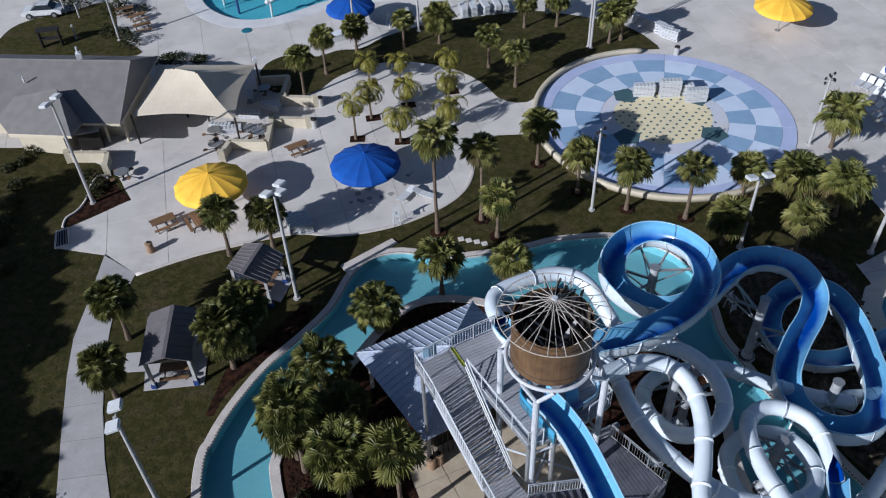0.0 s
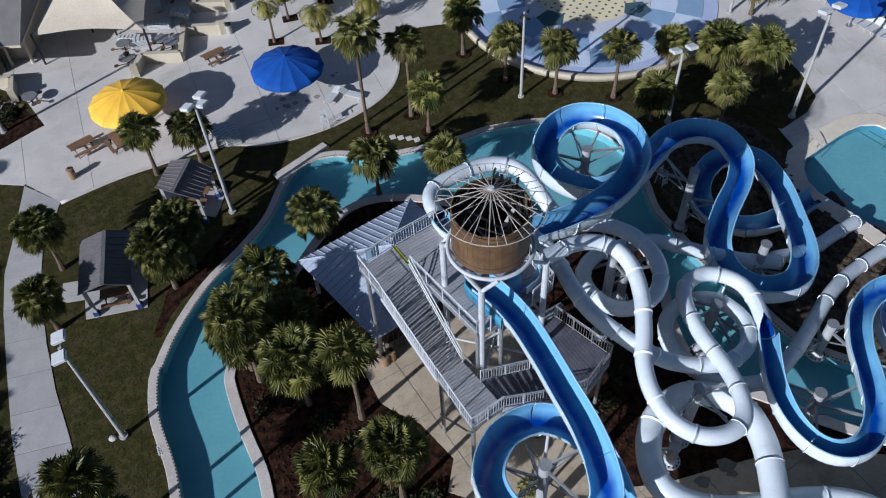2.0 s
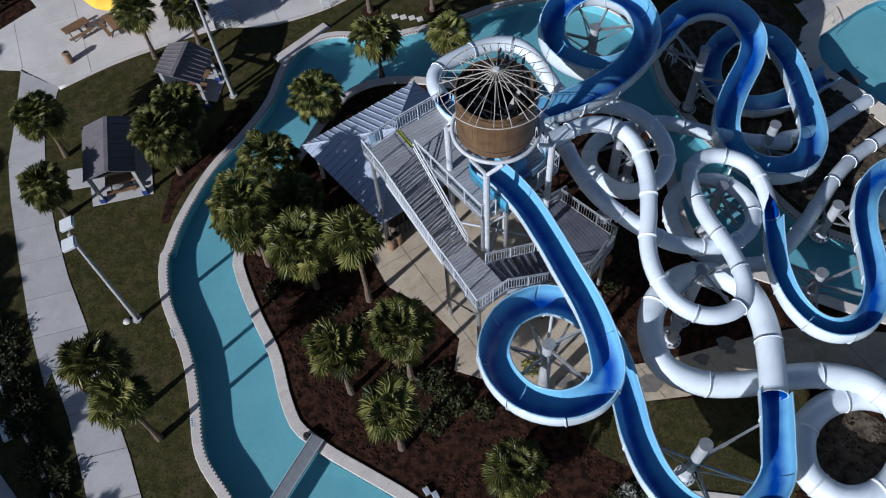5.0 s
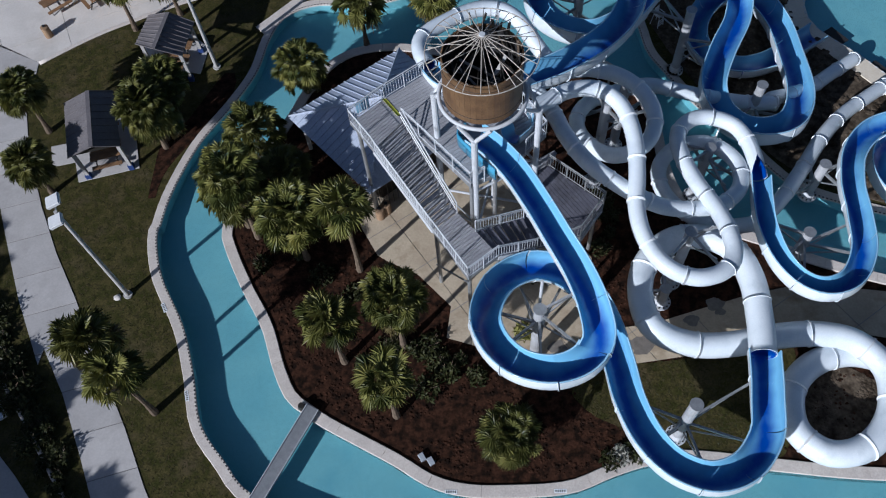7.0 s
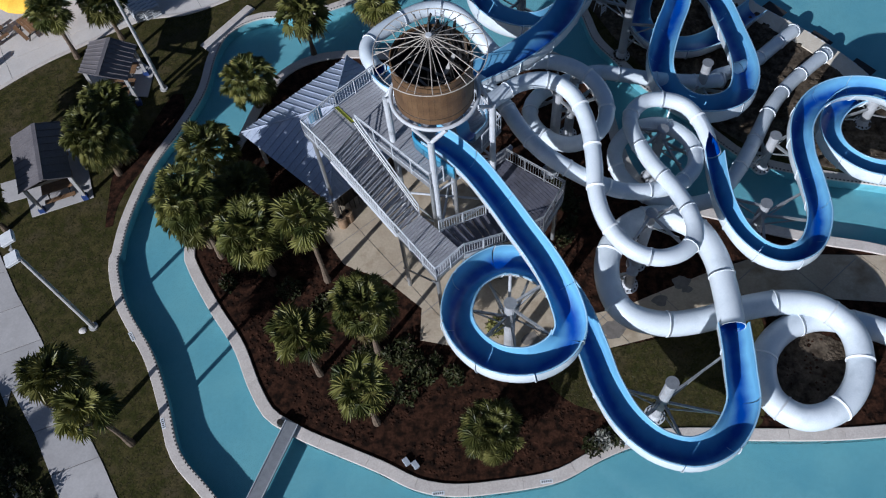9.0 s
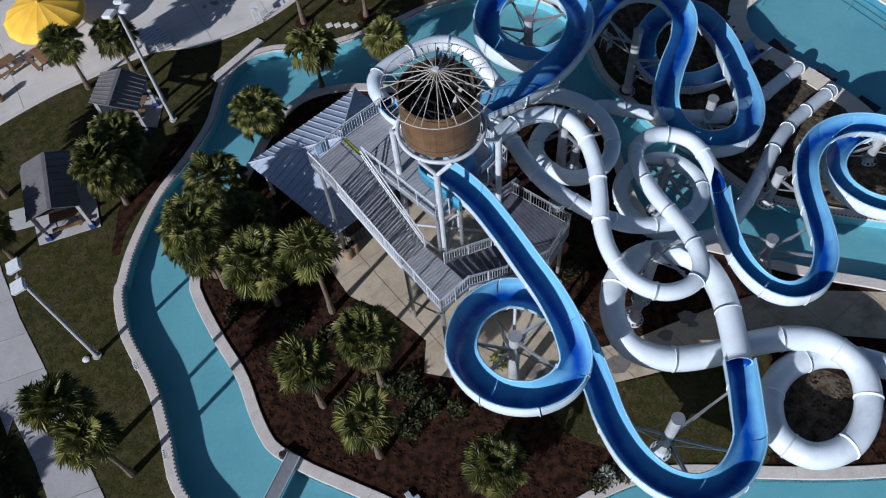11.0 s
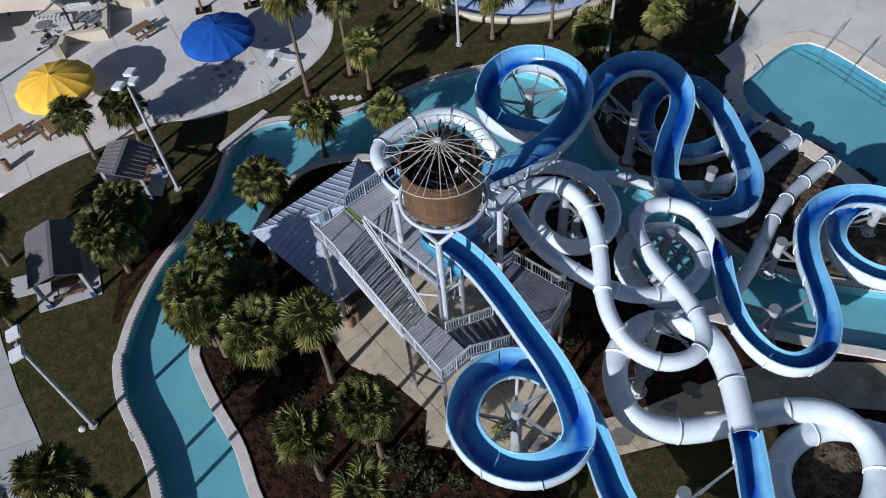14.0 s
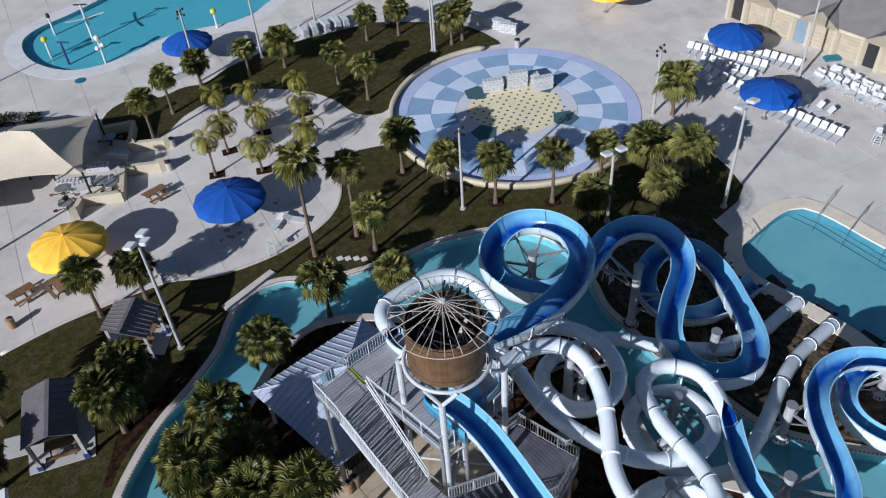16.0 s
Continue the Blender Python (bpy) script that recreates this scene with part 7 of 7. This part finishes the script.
low_wall([(-14.27, 66.19, 0.00), (-11.30, 65.79, 0.00)])
low_wall([(-14.96, 62.66, 0.00), (-11.69, 62.31, 0.00)])
low_wall([(-14.94, 62.96, 0.00), (-14.96, 59.02, 0.00), (-18.26, 59.41, 0.00), (-18.71, 57.65, 0.00)])
low_wall([(-17.15, 69.77, 0.00), (-14.22, 69.87, 0.00), (-14.47, 66.37, 0.00)])
low_wall([(-32.30, 58.69, 0.00), (-28.72, 58.42, 0.00), (-28.37, 56.50, 0.00)])
# drain box at the corner of the deck
drain = thing("drain_grate", "white framed dark drain grate at the deck corner", "drain grate")
dc = [Vector(p) for p in [(-29.98, 47.25, 0.00), (-30.51, 49.19, 0.00), (-29.70, 49.61, 0.00), (-29.01, 47.64, 0.00)]]
for a, b in zip(dc, dc[1:] + dc[:1]):
    bm = bmesh.new()
    beam(bm, a + Vector((0, 0, 0.06)), b + Vector((0, 0, 0.06)), 0.14, 0.14)
    part("frame_bar", bm, COPING, drain)
plane_part("grate_floor", [p + Vector((0, 0, 0.05)) for p in dc], DARK, drain, 0.03)
for k in range(1, 5):
    bm = bmesh.new()
    beam(bm, dc[0].lerp(dc[3], k / 5) + Vector((0, 0, 0.09)), dc[1].lerp(dc[2], k / 5) + Vector((0, 0, 0.09)), 0.04, 0.04)
    part("grate_bar", bm, GREY_STEEL, drain)
# pale kerb round the planting bed
kerb = thing("kerb", "thin pale concrete kerb round the planting bed", "kerb", kind="structure")
bm = bmesh.new()
sweep(bm, smooth_path([(-30.17, 49.70), (-30.23, 50.87), (-29.58, 51.78), (-29.28, 53.22), (-29.41, 55.00), (-29.10, 56.44), (-28.22, 55.96)], 0.4), [(-0.08, 0), (-0.08, 0.14), (0.08, 0.14), (0.08, 0)], False, True, caps=True)
part("kerb_run", bm, COPING, kerb)
bm = bmesh.new()
bed = [(x, y) for x, y in [(-30.08, 49.70), (-30.09, 50.72), (-29.47, 51.72), (-29.17, 53.16), (-29.28, 54.89), (-29.04, 56.23), (-27.98, 55.68), (-25.50, 52.86)]]
slab(bm, bed, 0.0, 0.04)
tagged(part("ground", bm, MULCH), "dark mulched planting bed beside the deck", "mulch bed", kind="structure")

PAV_FLOORS = []


def pavilion(ridge, left, right, floor, label):
    PAV_FLOORS.append(floor)
    th = thing("picnic_pavilion", label, "pavilion", "picnic pavilions")
    r0, r1 = (Vector(p) for p in ridge)
    l0, l1 = (Vector(p) for p in left)
    q0, q1 = (Vector(p) for p in right)
    for a, b in ((l0, l1), (q0, q1)):
        n = 8
        for i in range(n):
            pts = [a.lerp(b, i / n), a.lerp(b, (i + 0.985) / n), r0.lerp(r1, (i + 0.985) / n), r0.lerp(r1, i / n)]
            plane_part("roof_panel", pts, ROOF_DARK, th, 0.06)
        for i in range(n + 1):
            bm = bmesh.new()
            beam(bm, a.lerp(b, i / n) + Vector((0, 0, 0.02)), r0.lerp(r1, i / n) + Vector((0, 0, 0.02)), 0.05, 0.05)
            part("roof_seam", bm, ROOF_DARK, th)
    bm = bmesh.new()
    beam(bm, r0 + Vector((0, 0, 0.03)), r1 + Vector((0, 0, 0.03)), 0.25, 0.06)
    part("ridge_cap", bm, ROOF_DARK, th)
    cen = (l0 + l1 + q0 + q1) / 4
    for p in (l0, l1, q0, q1):
        c = cen + (p - cen) * 0.84
        bm = bmesh.new()
        box(bm, (c.x, c.y, p.z / 2), (0.2, 0.2, p.z))
        post = part("post", bm, POLE_PAINT, th)
        bm = bmesh.new()
        box(bm, (c.x, c.y, 0.2), (0.34, 0.34, 0.4))
        part("post_base", bm, LIFE_BLUE, post, "blue painted post base")
    for a, b in ((l0, l1), (q0, q1), (l0, q0), (l1, q1)):
        a2, b2 = cen + (a - cen) * 0.84, cen + (b - cen) * 0.84
        bm = bmesh.new()
        beam(bm, (a2.x, a2.y, a.z - 0.15), (b2.x, b2.y, b.z - 0.15), 0.12, 0.22)
        part("beam", bm, DARK_METAL, th)
    bm = bmesh.new()
    slab(bm, [(p[0], p[1]) for p in floor], 0.0, 0.07)
    part("floor_slab", bm, PATHWAY, th, "pale concrete floor slab")
    m = math.degrees(math.atan2(r1.y - r0.y, r1.x - r0.x))
    for k in (-0.9, 0.9):
        c = cen + (r1 - r0).normalized() * k
        picnic_table(c.x, c.y, m + 90)
    return th


pavilion([(-17.82, 37.15, 3.60), (-17.45, 32.70, 3.60)], [(-19.69, 37.29, 2.70), (-19.26, 32.90, 2.70)], [(-16.58, 37.65, 2.70), (-16.05, 33.12, 2.70)], [(-19.74, 33.04), (-15.88, 33.34), (-16.18, 36.68), (-17.55, 39.09), (-20.22, 39.06), (-20.04, 34.86)], "open picnic pavilion with a brown-grey metal gable roof")
pavilion([(-12.72, 42.82, 3.60), (-13.70, 39.80, 3.60)], [(-14.34, 43.85, 2.70), (-15.21, 41.44, 2.70)], [(-11.28, 42.54, 2.70), (-12.16, 39.68, 2.70)], [(-11.75, 40.43), (-11.06, 42.70), (-12.62, 44.69), (-15.19, 45.96), (-15.66, 43.19), (-13.03, 41.00)], "open picnic pavilion with a brown-grey metal roof in shade")
STUB = [(-21.67, 36.30), (-19.98, 36.37), (-19.83, 34.69), (-21.49, 34.63)]
bm = bmesh.new()
slab(bm, STUB, 0.0, 0.045)
tagged(part("pavement", bm, PATHWAY), "short concrete link from walkway to pavilion", "walkway", kind="structure")

# bath house beyond the loungers
bath = thing("bath_house", "cream bath house with shuttered bays and a grey roof", "building")
b0, b1 = Vector((46.73, 70.89, 0.00)), Vector((54.68, 55.27, 0.00))
bd = (b1 - b0).normalized()
b1 = b1 + bd * 14
bn = Vector((-bd.y, bd.x, 0))
if bn.dot(b0) < 0:
    bn = -bn
L = (b1 - b0).length
wall_part("wall", b0 + bn * 0.25, b1 + bn * 0.25, 3.2, CREAM, bath, 0.3)
wall_part("wall", b0 + bn * 0.4, b0 + bn * 9, 3.2, CREAM, bath, 0.3)
wall_part("wall", b0 + bn * 9, b1 + bn * 9, 3.2, CREAM, bath, 0.3)
k = 0
x = 0.8
while x < L - 2:
    a = b0 + bd * x
    w = 1.9 if k % 3 else 1.1
    bm = bmesh.new()
    beam(bm, a + Vector((0, 0, 1.25)) + bn * 0.06, a + bd * w + Vector((0, 0, 1.25)) + bn * 0.06, 0.12, 2.3)
    dr = part("door", bm, BLIND if k % 3 else DOOR_BLUE if k % 2 else DARK, bath, "tan roller blind" if k % 3 else "plain door")
    if k % 3:
        for s in range(5):
            bm = bmesh.new()
            z = 0.5 + s * 0.4
            beam(bm, a + Vector((0, 0, z)) - bn * 0.02, a + bd * w + Vector((0, 0, z)) - bn * 0.02, 0.05, 0.05)
            part("slat", bm, BLIND, dr)
    bm = bmesh.new()
    c = a - bd * 0.35 - bn * 0.15
    beam(bm, c + Vector((0, 0, 0)), c + Vector((0, 0, 3.1)), 0.45, 0.45)
    part("pilaster", bm, CREAM, bath)
    x += w + 0.75
    k += 1
e0, e1 = b0 - bn * 0.8 - bd * 0.6 + Vector((0, 0, 3.2)), b1 - bn * 0.8 + Vector((0, 0, 3.2))
h0, h1 = b0 + bn * 4.6 + bd * 5 + Vector((0, 0, 5.6)), b1 + bn * 4.6 + Vector((0, 0, 5.6))
f0, f1 = b0 + bn * 10 - bd * 0.6 + Vector((0, 0, 3.2)), b1 + bn * 10 + Vector((0, 0, 3.2))
plane_part("roof_plane", [e0, e1, h1, h0], ROOF_GREY, bath)
plane_part("roof_plane", [f0, f1, h1, h0], ROOF_GREY, bath)
plane_part("roof_plane", [e0, h0, f0], ROOF_GREY, bath)
bm = bmesh.new()
beam(bm, e0 - Vector((0, 0, 0.12)), e1 - Vector((0, 0, 0.12)), 0.1, 0.28)
part("fascia", bm, CREAM, bath)
# three cream gables over the doors
for s in (4.0, 10.5, 17.0):
    c = b0 + bd * s
    g = [c - bd * 2.0 - bn * 1.0 + Vector((0, 0, 3.15)), c + bd * 2.0 - bn * 1.0 + Vector((0, 0, 3.15)), c - bn * 1.0 + Vector((0, 0, 4.4)), c + bn * 2.6 + Vector((0, 0, 4.4))]
    plane_part("gable_roof", [g[0], g[2], g[3]], ROOF_GREY, bath, 0.1)
    plane_part("gable_roof", [g[1], g[3], g[2]], ROOF_GREY, bath, 0.1)
    plane_part("gable_face", [g[0] - bn * 0.02, g[1] - bn * 0.02, g[2] - bn * 0.02], CREAM, bath, 0.12)

# toys of the children's pool
for (x, y, h), kind in zip([(-17.88, 85.17, 2.46), (-23.95, 94.13, 1.67), (-23.86, 88.68, 1.68), (-19.53, 91.04, 3.83), (-21.79, 86.35, 2.14), (-5.75, 88.01, 2.00)], (0, 3, 1, 2, 4, 1)):
    label = ("white spout with stacked bulbs", "white spout with a yellow ball", "tall white mast with four crossed spray arms", "white spout with a dark head", "dark blue spout with a bent arm")[kind]
    th = thing("water_spout", label + " standing in the pool", "water feature", "water play spouts", at=pose(x, y, -0.5))
    h = max(1.2, min(h, 4.5)) + 0.5
    bm = bmesh.new()
    bar(bm, (0, 0, 0), (0, 0, h), 0.14, 10, 0.11)
    part("stem", bm, LIFE_BLUE if kind == 4 else WHITE_PLASTIC, th)
    if kind < 2:
        bm = bmesh.new()
        bmesh.ops.create_uvsphere(bm, u_segments=12, v_segments=8, radius=0.34, matrix=pose(0, 0, h))
        part("nozzle", bm, YELLOW_PAINT if kind else WHITE_PLASTIC, th)
    if kind == 0:
        for z, off in ((h * 0.72, 0.3), (h * 0.62, -0.3)):
            bm = bmesh.new()
            bmesh.ops.create_uvsphere(bm, u_segments=12, v_segments=8, radius=0.27, matrix=pose(off, 0, z))
            part("bulb", bm, WHITE_PLASTIC, th)
    if kind == 2:
        for k, a in enumerate((15, 105, 195, 285)):
            bm = bmesh.new()
            beam(bm, (0, 0, h * 0.62), (2.1 * math.cos(radians(a)), 2.1 * math.sin(radians(a)), h * 0.62 + 0.15), 0.22, 0.07)
            part("spray_arm", bm, TEAL_PLASTIC if k % 2 else WHITE_PLASTIC, th)
        bm = bmesh.new()
        beam(bm, (-0.7, 0.2, h), (0.7, -0.2, h), 0.14, 0.12)
        part("cross_bar", bm, DARK_METAL, th)
    if kind == 3:
        bm = bmesh.new()
        bar(bm, (0, 0, h), (0, 0, h + 0.45), 0.24, 10, 0.16)
        part("nozzle", bm, DARK_METAL, th)
    if kind == 4:
        bm = bmesh.new()
        beam(bm, (-0.35, 0.1, h), (0.85, -0.2, h - 0.1), 0.16, 0.14)
        part("spray_arm", bm, LIFE_BLUE, th)

# white lidded storage box on the deck by the palms
p = (-9.96, 78.38, 0.00)
chest = thing("storage_box", "white plastic storage box on the pool deck", "storage box", at=pose(p[0], p[1], 0.04, 0, 0, 25))
bm = bmesh.new()
box(bm, (0, 0, 0.35), (1.7, 0.9, 0.7))
bmesh.ops.bevel(bm, geom=bm.edges[:], offset=0.04, segments=2, affect='EDGES')
part("body", bm, WHITE_PLASTIC, chest)
bm = bmesh.new()
box(bm, (0, 0, 0.76), (1.8, 1.0, 0.12))
bmesh.ops.bevel(bm, geom=bm.edges[:], offset=0.03, segments=2, affect='EDGES')
part("lid", bm, RING_WHITE, chest)


# ---- car and yard things beyond the clubhouse ----
def car(x, y, rz):
    th = thing("parked_car", "white saloon car parked beyond the lawn", "car", at=pose(x, y, 0.05, 0, 0, rz))
    bm = bmesh.new()
    prof = [(-2.2, 0.35), (-2.25, 0.75), (-1.6, 0.92), (-1.1, 0.95), (1.2, 0.95), (2.05, 0.8), (2.2, 0.55), (2.15, 0.35)]
    sides = [[bm.verts.new((px, s * (0.86 if pz < 0.9 else 0.82), pz)) for px, pz in prof] for s in (-1, 1)]
    for i in range(len(prof)):
        j = (i + 1) % len(prof)
        bm.faces.new((sides[0][i], sides[0][j], sides[1][j], sides[1][i]))
    for s in sides:
        bm.faces.new(s)
    part("body", bm, CAR_WHITE, th)
    bm = bmesh.new()
    prof = [(-1.5, 0.94), (-0.9, 1.42), (0.35, 1.44), (1.1, 0.94)]
    sides = [[bm.verts.new((px, s * (0.8 if pz < 1 else 0.6), pz)) for px, pz in prof] for s in (-1, 1)]
    for i in range(3):
        bm.faces.new((sides[0][i], sides[0][i + 1], sides[1][i + 1], sides[1][i]))
    for s in sides:
        bm.faces.new(s)
    cab = part("cabin", bm, DARK_GLASS, th)
    bm = bmesh.new()
    box(bm, (-0.28, 0, 1.44), (1.3, 1.2, 0.05))
    part("roof", bm, CAR_WHITE, cab)
    for px in (-1.4, 1.35):
        for s in (-0.86, 0.86):
            bm = bmesh.new()
            bar(bm, (px, s - 0.1, 0.33), (px, s + 0.1, 0.33), 0.33, 16)
            wh = part("wheel", bm, DARK, th)
            bm = bmesh.new()
            bar(bm, (px, s - 0.11, 0.33), (px, s + 0.11, 0.33), 0.19, 12)
            part("rim", bm, GREY_STEEL, wh)


cp = [(-45.38, 87.01, 0.00), (-42.36, 87.19, 0.00)]
car((cp[0][0] + cp[1][0]) / 2, (cp[0][1] + cp[1][1]) / 2, math.degrees(math.atan2(cp[1][1] - cp[0][1], cp[1][0] - cp[0][0])) + 180)
p = (-40.52, 79.73, 0.00)
th = thing("outdoor_bench", "dark outdoor shelter bench with slatted top", "bench", at=pose(p[0], p[1], 0.07, 0, 0, 8))
for z, d in ((1.9, 0.9), (0.9, 0.5)):
    bm = bmesh.new()
    box(bm, (0, 0, z), (2.3, d, 0.15))
    part("slab_top", bm, DARK_METAL, th)
for s in (-1.0, 1.0):
    bm = bmesh.new()
    box(bm, (s, 0, 0.95), (0.12, 0.6, 1.9))
    part("side_post", bm, DARK_METAL, th)
for i, (x, y, z) in enumerate([(-38.42, 81.01, 0.00), (-39.58, 86.00, 0.00), (-41.45, 87.11, 0.00)]):
    th = thing("marker_post", "slim pale post in the far lawn", "post", "pale posts", at=pose(x, y, 0.05))
    bm = bmesh.new()
    bar(bm, (0, 0, 0), (0, 0, 1.6), 0.09, 8)
    part("shaft", bm, POLE_PAINT, th)
    bm = bmesh.new()
    bar(bm, (0, 0, 1.6), (0, 0, 1.68), 0.13, 8)
    part("cap", bm, POLE_PAINT, th)
# long handrails from the pool steps up to the deck
for a, b in (((36.59, 38.80), (39.83, 41.09)), ((37.37, 36.41), (40.86, 38.65)), ((38.6, 33.9), (41.9, 36.1)), ((31.9, 38.75), (31.2, 39.7))):
    a, b = Vector((*a, 0)), Vector((*b, 0))
    th = thing("pool_handrail", "thin grey steel handrail at the pool steps", "handrail", "pool handrails")
    run = b - a
    bm = bmesh.new()
    pts = smooth_path([b + Vector((0, 0, 0.02)), b + Vector((0, 0, 0.75)), b - run * 0.06 + Vector((0, 0, 0.9)), a + run * 0.06 + Vector((0, 0, 0.45)), a + Vector((0, 0, 0.25)), a - Vector((0, 0, 0.9))], 0.15)
    sweep(bm, pts, [(0.028 * math.cos(k * 1.047), 0.028 * math.sin(k * 1.047)) for k in range(6)])
    part("rail", bm, GREY_STEEL, th)
    bm = bmesh.new()
    c = a + run * 0.45
    bar(bm, (c.x, c.y, -0.3 if run.length > 2 else 0.0), (c.x, c.y, 0.6), 0.025, 6)
    part("post", bm, GREY_STEEL, th)
p = (51.73, 59.36, 0.00)
th = thing("pool_float", "folded turquoise plastic sheet lying on the deck", "plastic sheet", at=pose(p[0], p[1], 0.05, 0, 0, -10))
bm = bmesh.new()
box(bm, (0, 0, 0.12), (1.5, 0.8, 0.24))
bmesh.ops.subdivide_edges(bm, edges=bm.edges[:], cuts=3, use_grid_fill=True)
for v in bm.verts:
    v.co += Vector((0, 0, 0.12 * noise.noise(v.co * 3))) if v.co.z > 0.1 else Vector((0, 0, 0))
part("sheet", bm, TEAL_PLASTIC, th)
p = (-20.10, 81.30, 0.00)
th = thing("deck_drain", "round teal cover on the pool deck", "cover", at=pose(p[0], p[1], 0.04))
bm = bmesh.new()
bar(bm, (0, 0, 0), (0, 0, 0.06), 0.6, 20, 0.5)
part("cover", bm, TEAL_PLASTIC, th)

# ---- grass tufts on the lawns ----


def inside_many(xs, ys, poly):
    c = np.zeros(len(xs), bool)
    j = len(poly) - 1
    for i in range(len(poly)):
        xi, yi, xj, yj = poly[i][0], poly[i][1], poly[j][0], poly[j][1]
        if yi != yj:
            c ^= ((yi > ys) != (yj > ys)) & (xs < (xj - xi) * (ys - yi) / (yj - yi) + xi)
        j = i
    return c


rs = np.random.RandomState(11)
gx, gy = rs.uniform(-46, 34, 90000), rs.uniform(9, 62, 90000)
keep = np.ones(len(gx), bool)
wide_river = offset_line(river, 0.7 if area(river) > 0 else -0.7, True)
for poly in (BANK, PLAZA, pool, kids, wide_river, WALKWAY, STUB, ROCKS):
    keep &= ~inside_many(gx, gy, poly)
keep &= np.hypot(gx - PAD_C[0], gy - PAD_C[1]) > PAD_R + 0.6
for f in PAV_FLOORS + [bed]:
    keep &= ~inside_many(gx, gy, f)
sx, sy = rs.uniform(-18, 23, 16000), rs.uniform(64, 83, 16000)
k2 = inside_many(sx, sy, STRIP) & (np.hypot(sx - PAD_C[0], sy - PAD_C[1]) > PAD_R + 0.6)
lx, ly = rs.uniform(7, 20, 5000), rs.uniform(7, 15, 5000)
k3 = inside_many(lx, ly, RIGHT_LAWN)
px, py = np.concatenate((gx[keep], sx[k2], lx[k3])), np.concatenate((gy[keep], sy[k2], ly[k3]))
base = np.concatenate((np.zeros(keep.sum()), np.full(k2.sum(), 0.07), np.full(k3.sum(), 0.02)))
n = len(px)
verts = np.zeros((n, 6, 3))
for b in range(2):
    a = rs.uniform(0, 6.28, n)
    h = rs.uniform(0.008, 0.022, n)
    w = rs.uniform(0.04, 0.11, n)
    lean = rs.uniform(-0.16, 0.16, (n, 2))
    for m, sg in ((0, -1), (1, 1)):
        verts[:, b * 3 + m, 0] = px + sg * w * np.cos(a)
        verts[:, b * 3 + m, 1] = py + sg * w * np.sin(a)
        verts[:, b * 3 + m, 2] = base
    verts[:, b * 3 + 2, 0] = px + lean[:, 0]
    verts[:, b * 3 + 2, 1] = py + lean[:, 1]
    verts[:, b * 3 + 2, 2] = base + h
me = bpy.data.meshes.new("grass_tufts")
me.from_pydata(verts.reshape(-1, 3).tolist(), [], np.arange(n * 6).reshape(-1, 3).tolist())
me.materials.append(GRASS_BLADE)
tagged(new("grass_tufts", me), "short uneven brown-green grass blades", "grass", kind="stuff")

# ---- cast slabs of the paving ----
slabs(plaza, PLAZA, 4.6, 14, 0.04, 0.035, CONCRETE, gap=0.032, holes=(pool, kids))
slabs(walkway, WALKWAY, (60.0, 2.7), 6, 0.04, 0.035, PATHWAY, gap=0.06, origin=(-45, 0))
slabs(tower_pad, TOWER_PAD, 3.4, 24, 0.045, 0.03, TAN_CONCRETE)
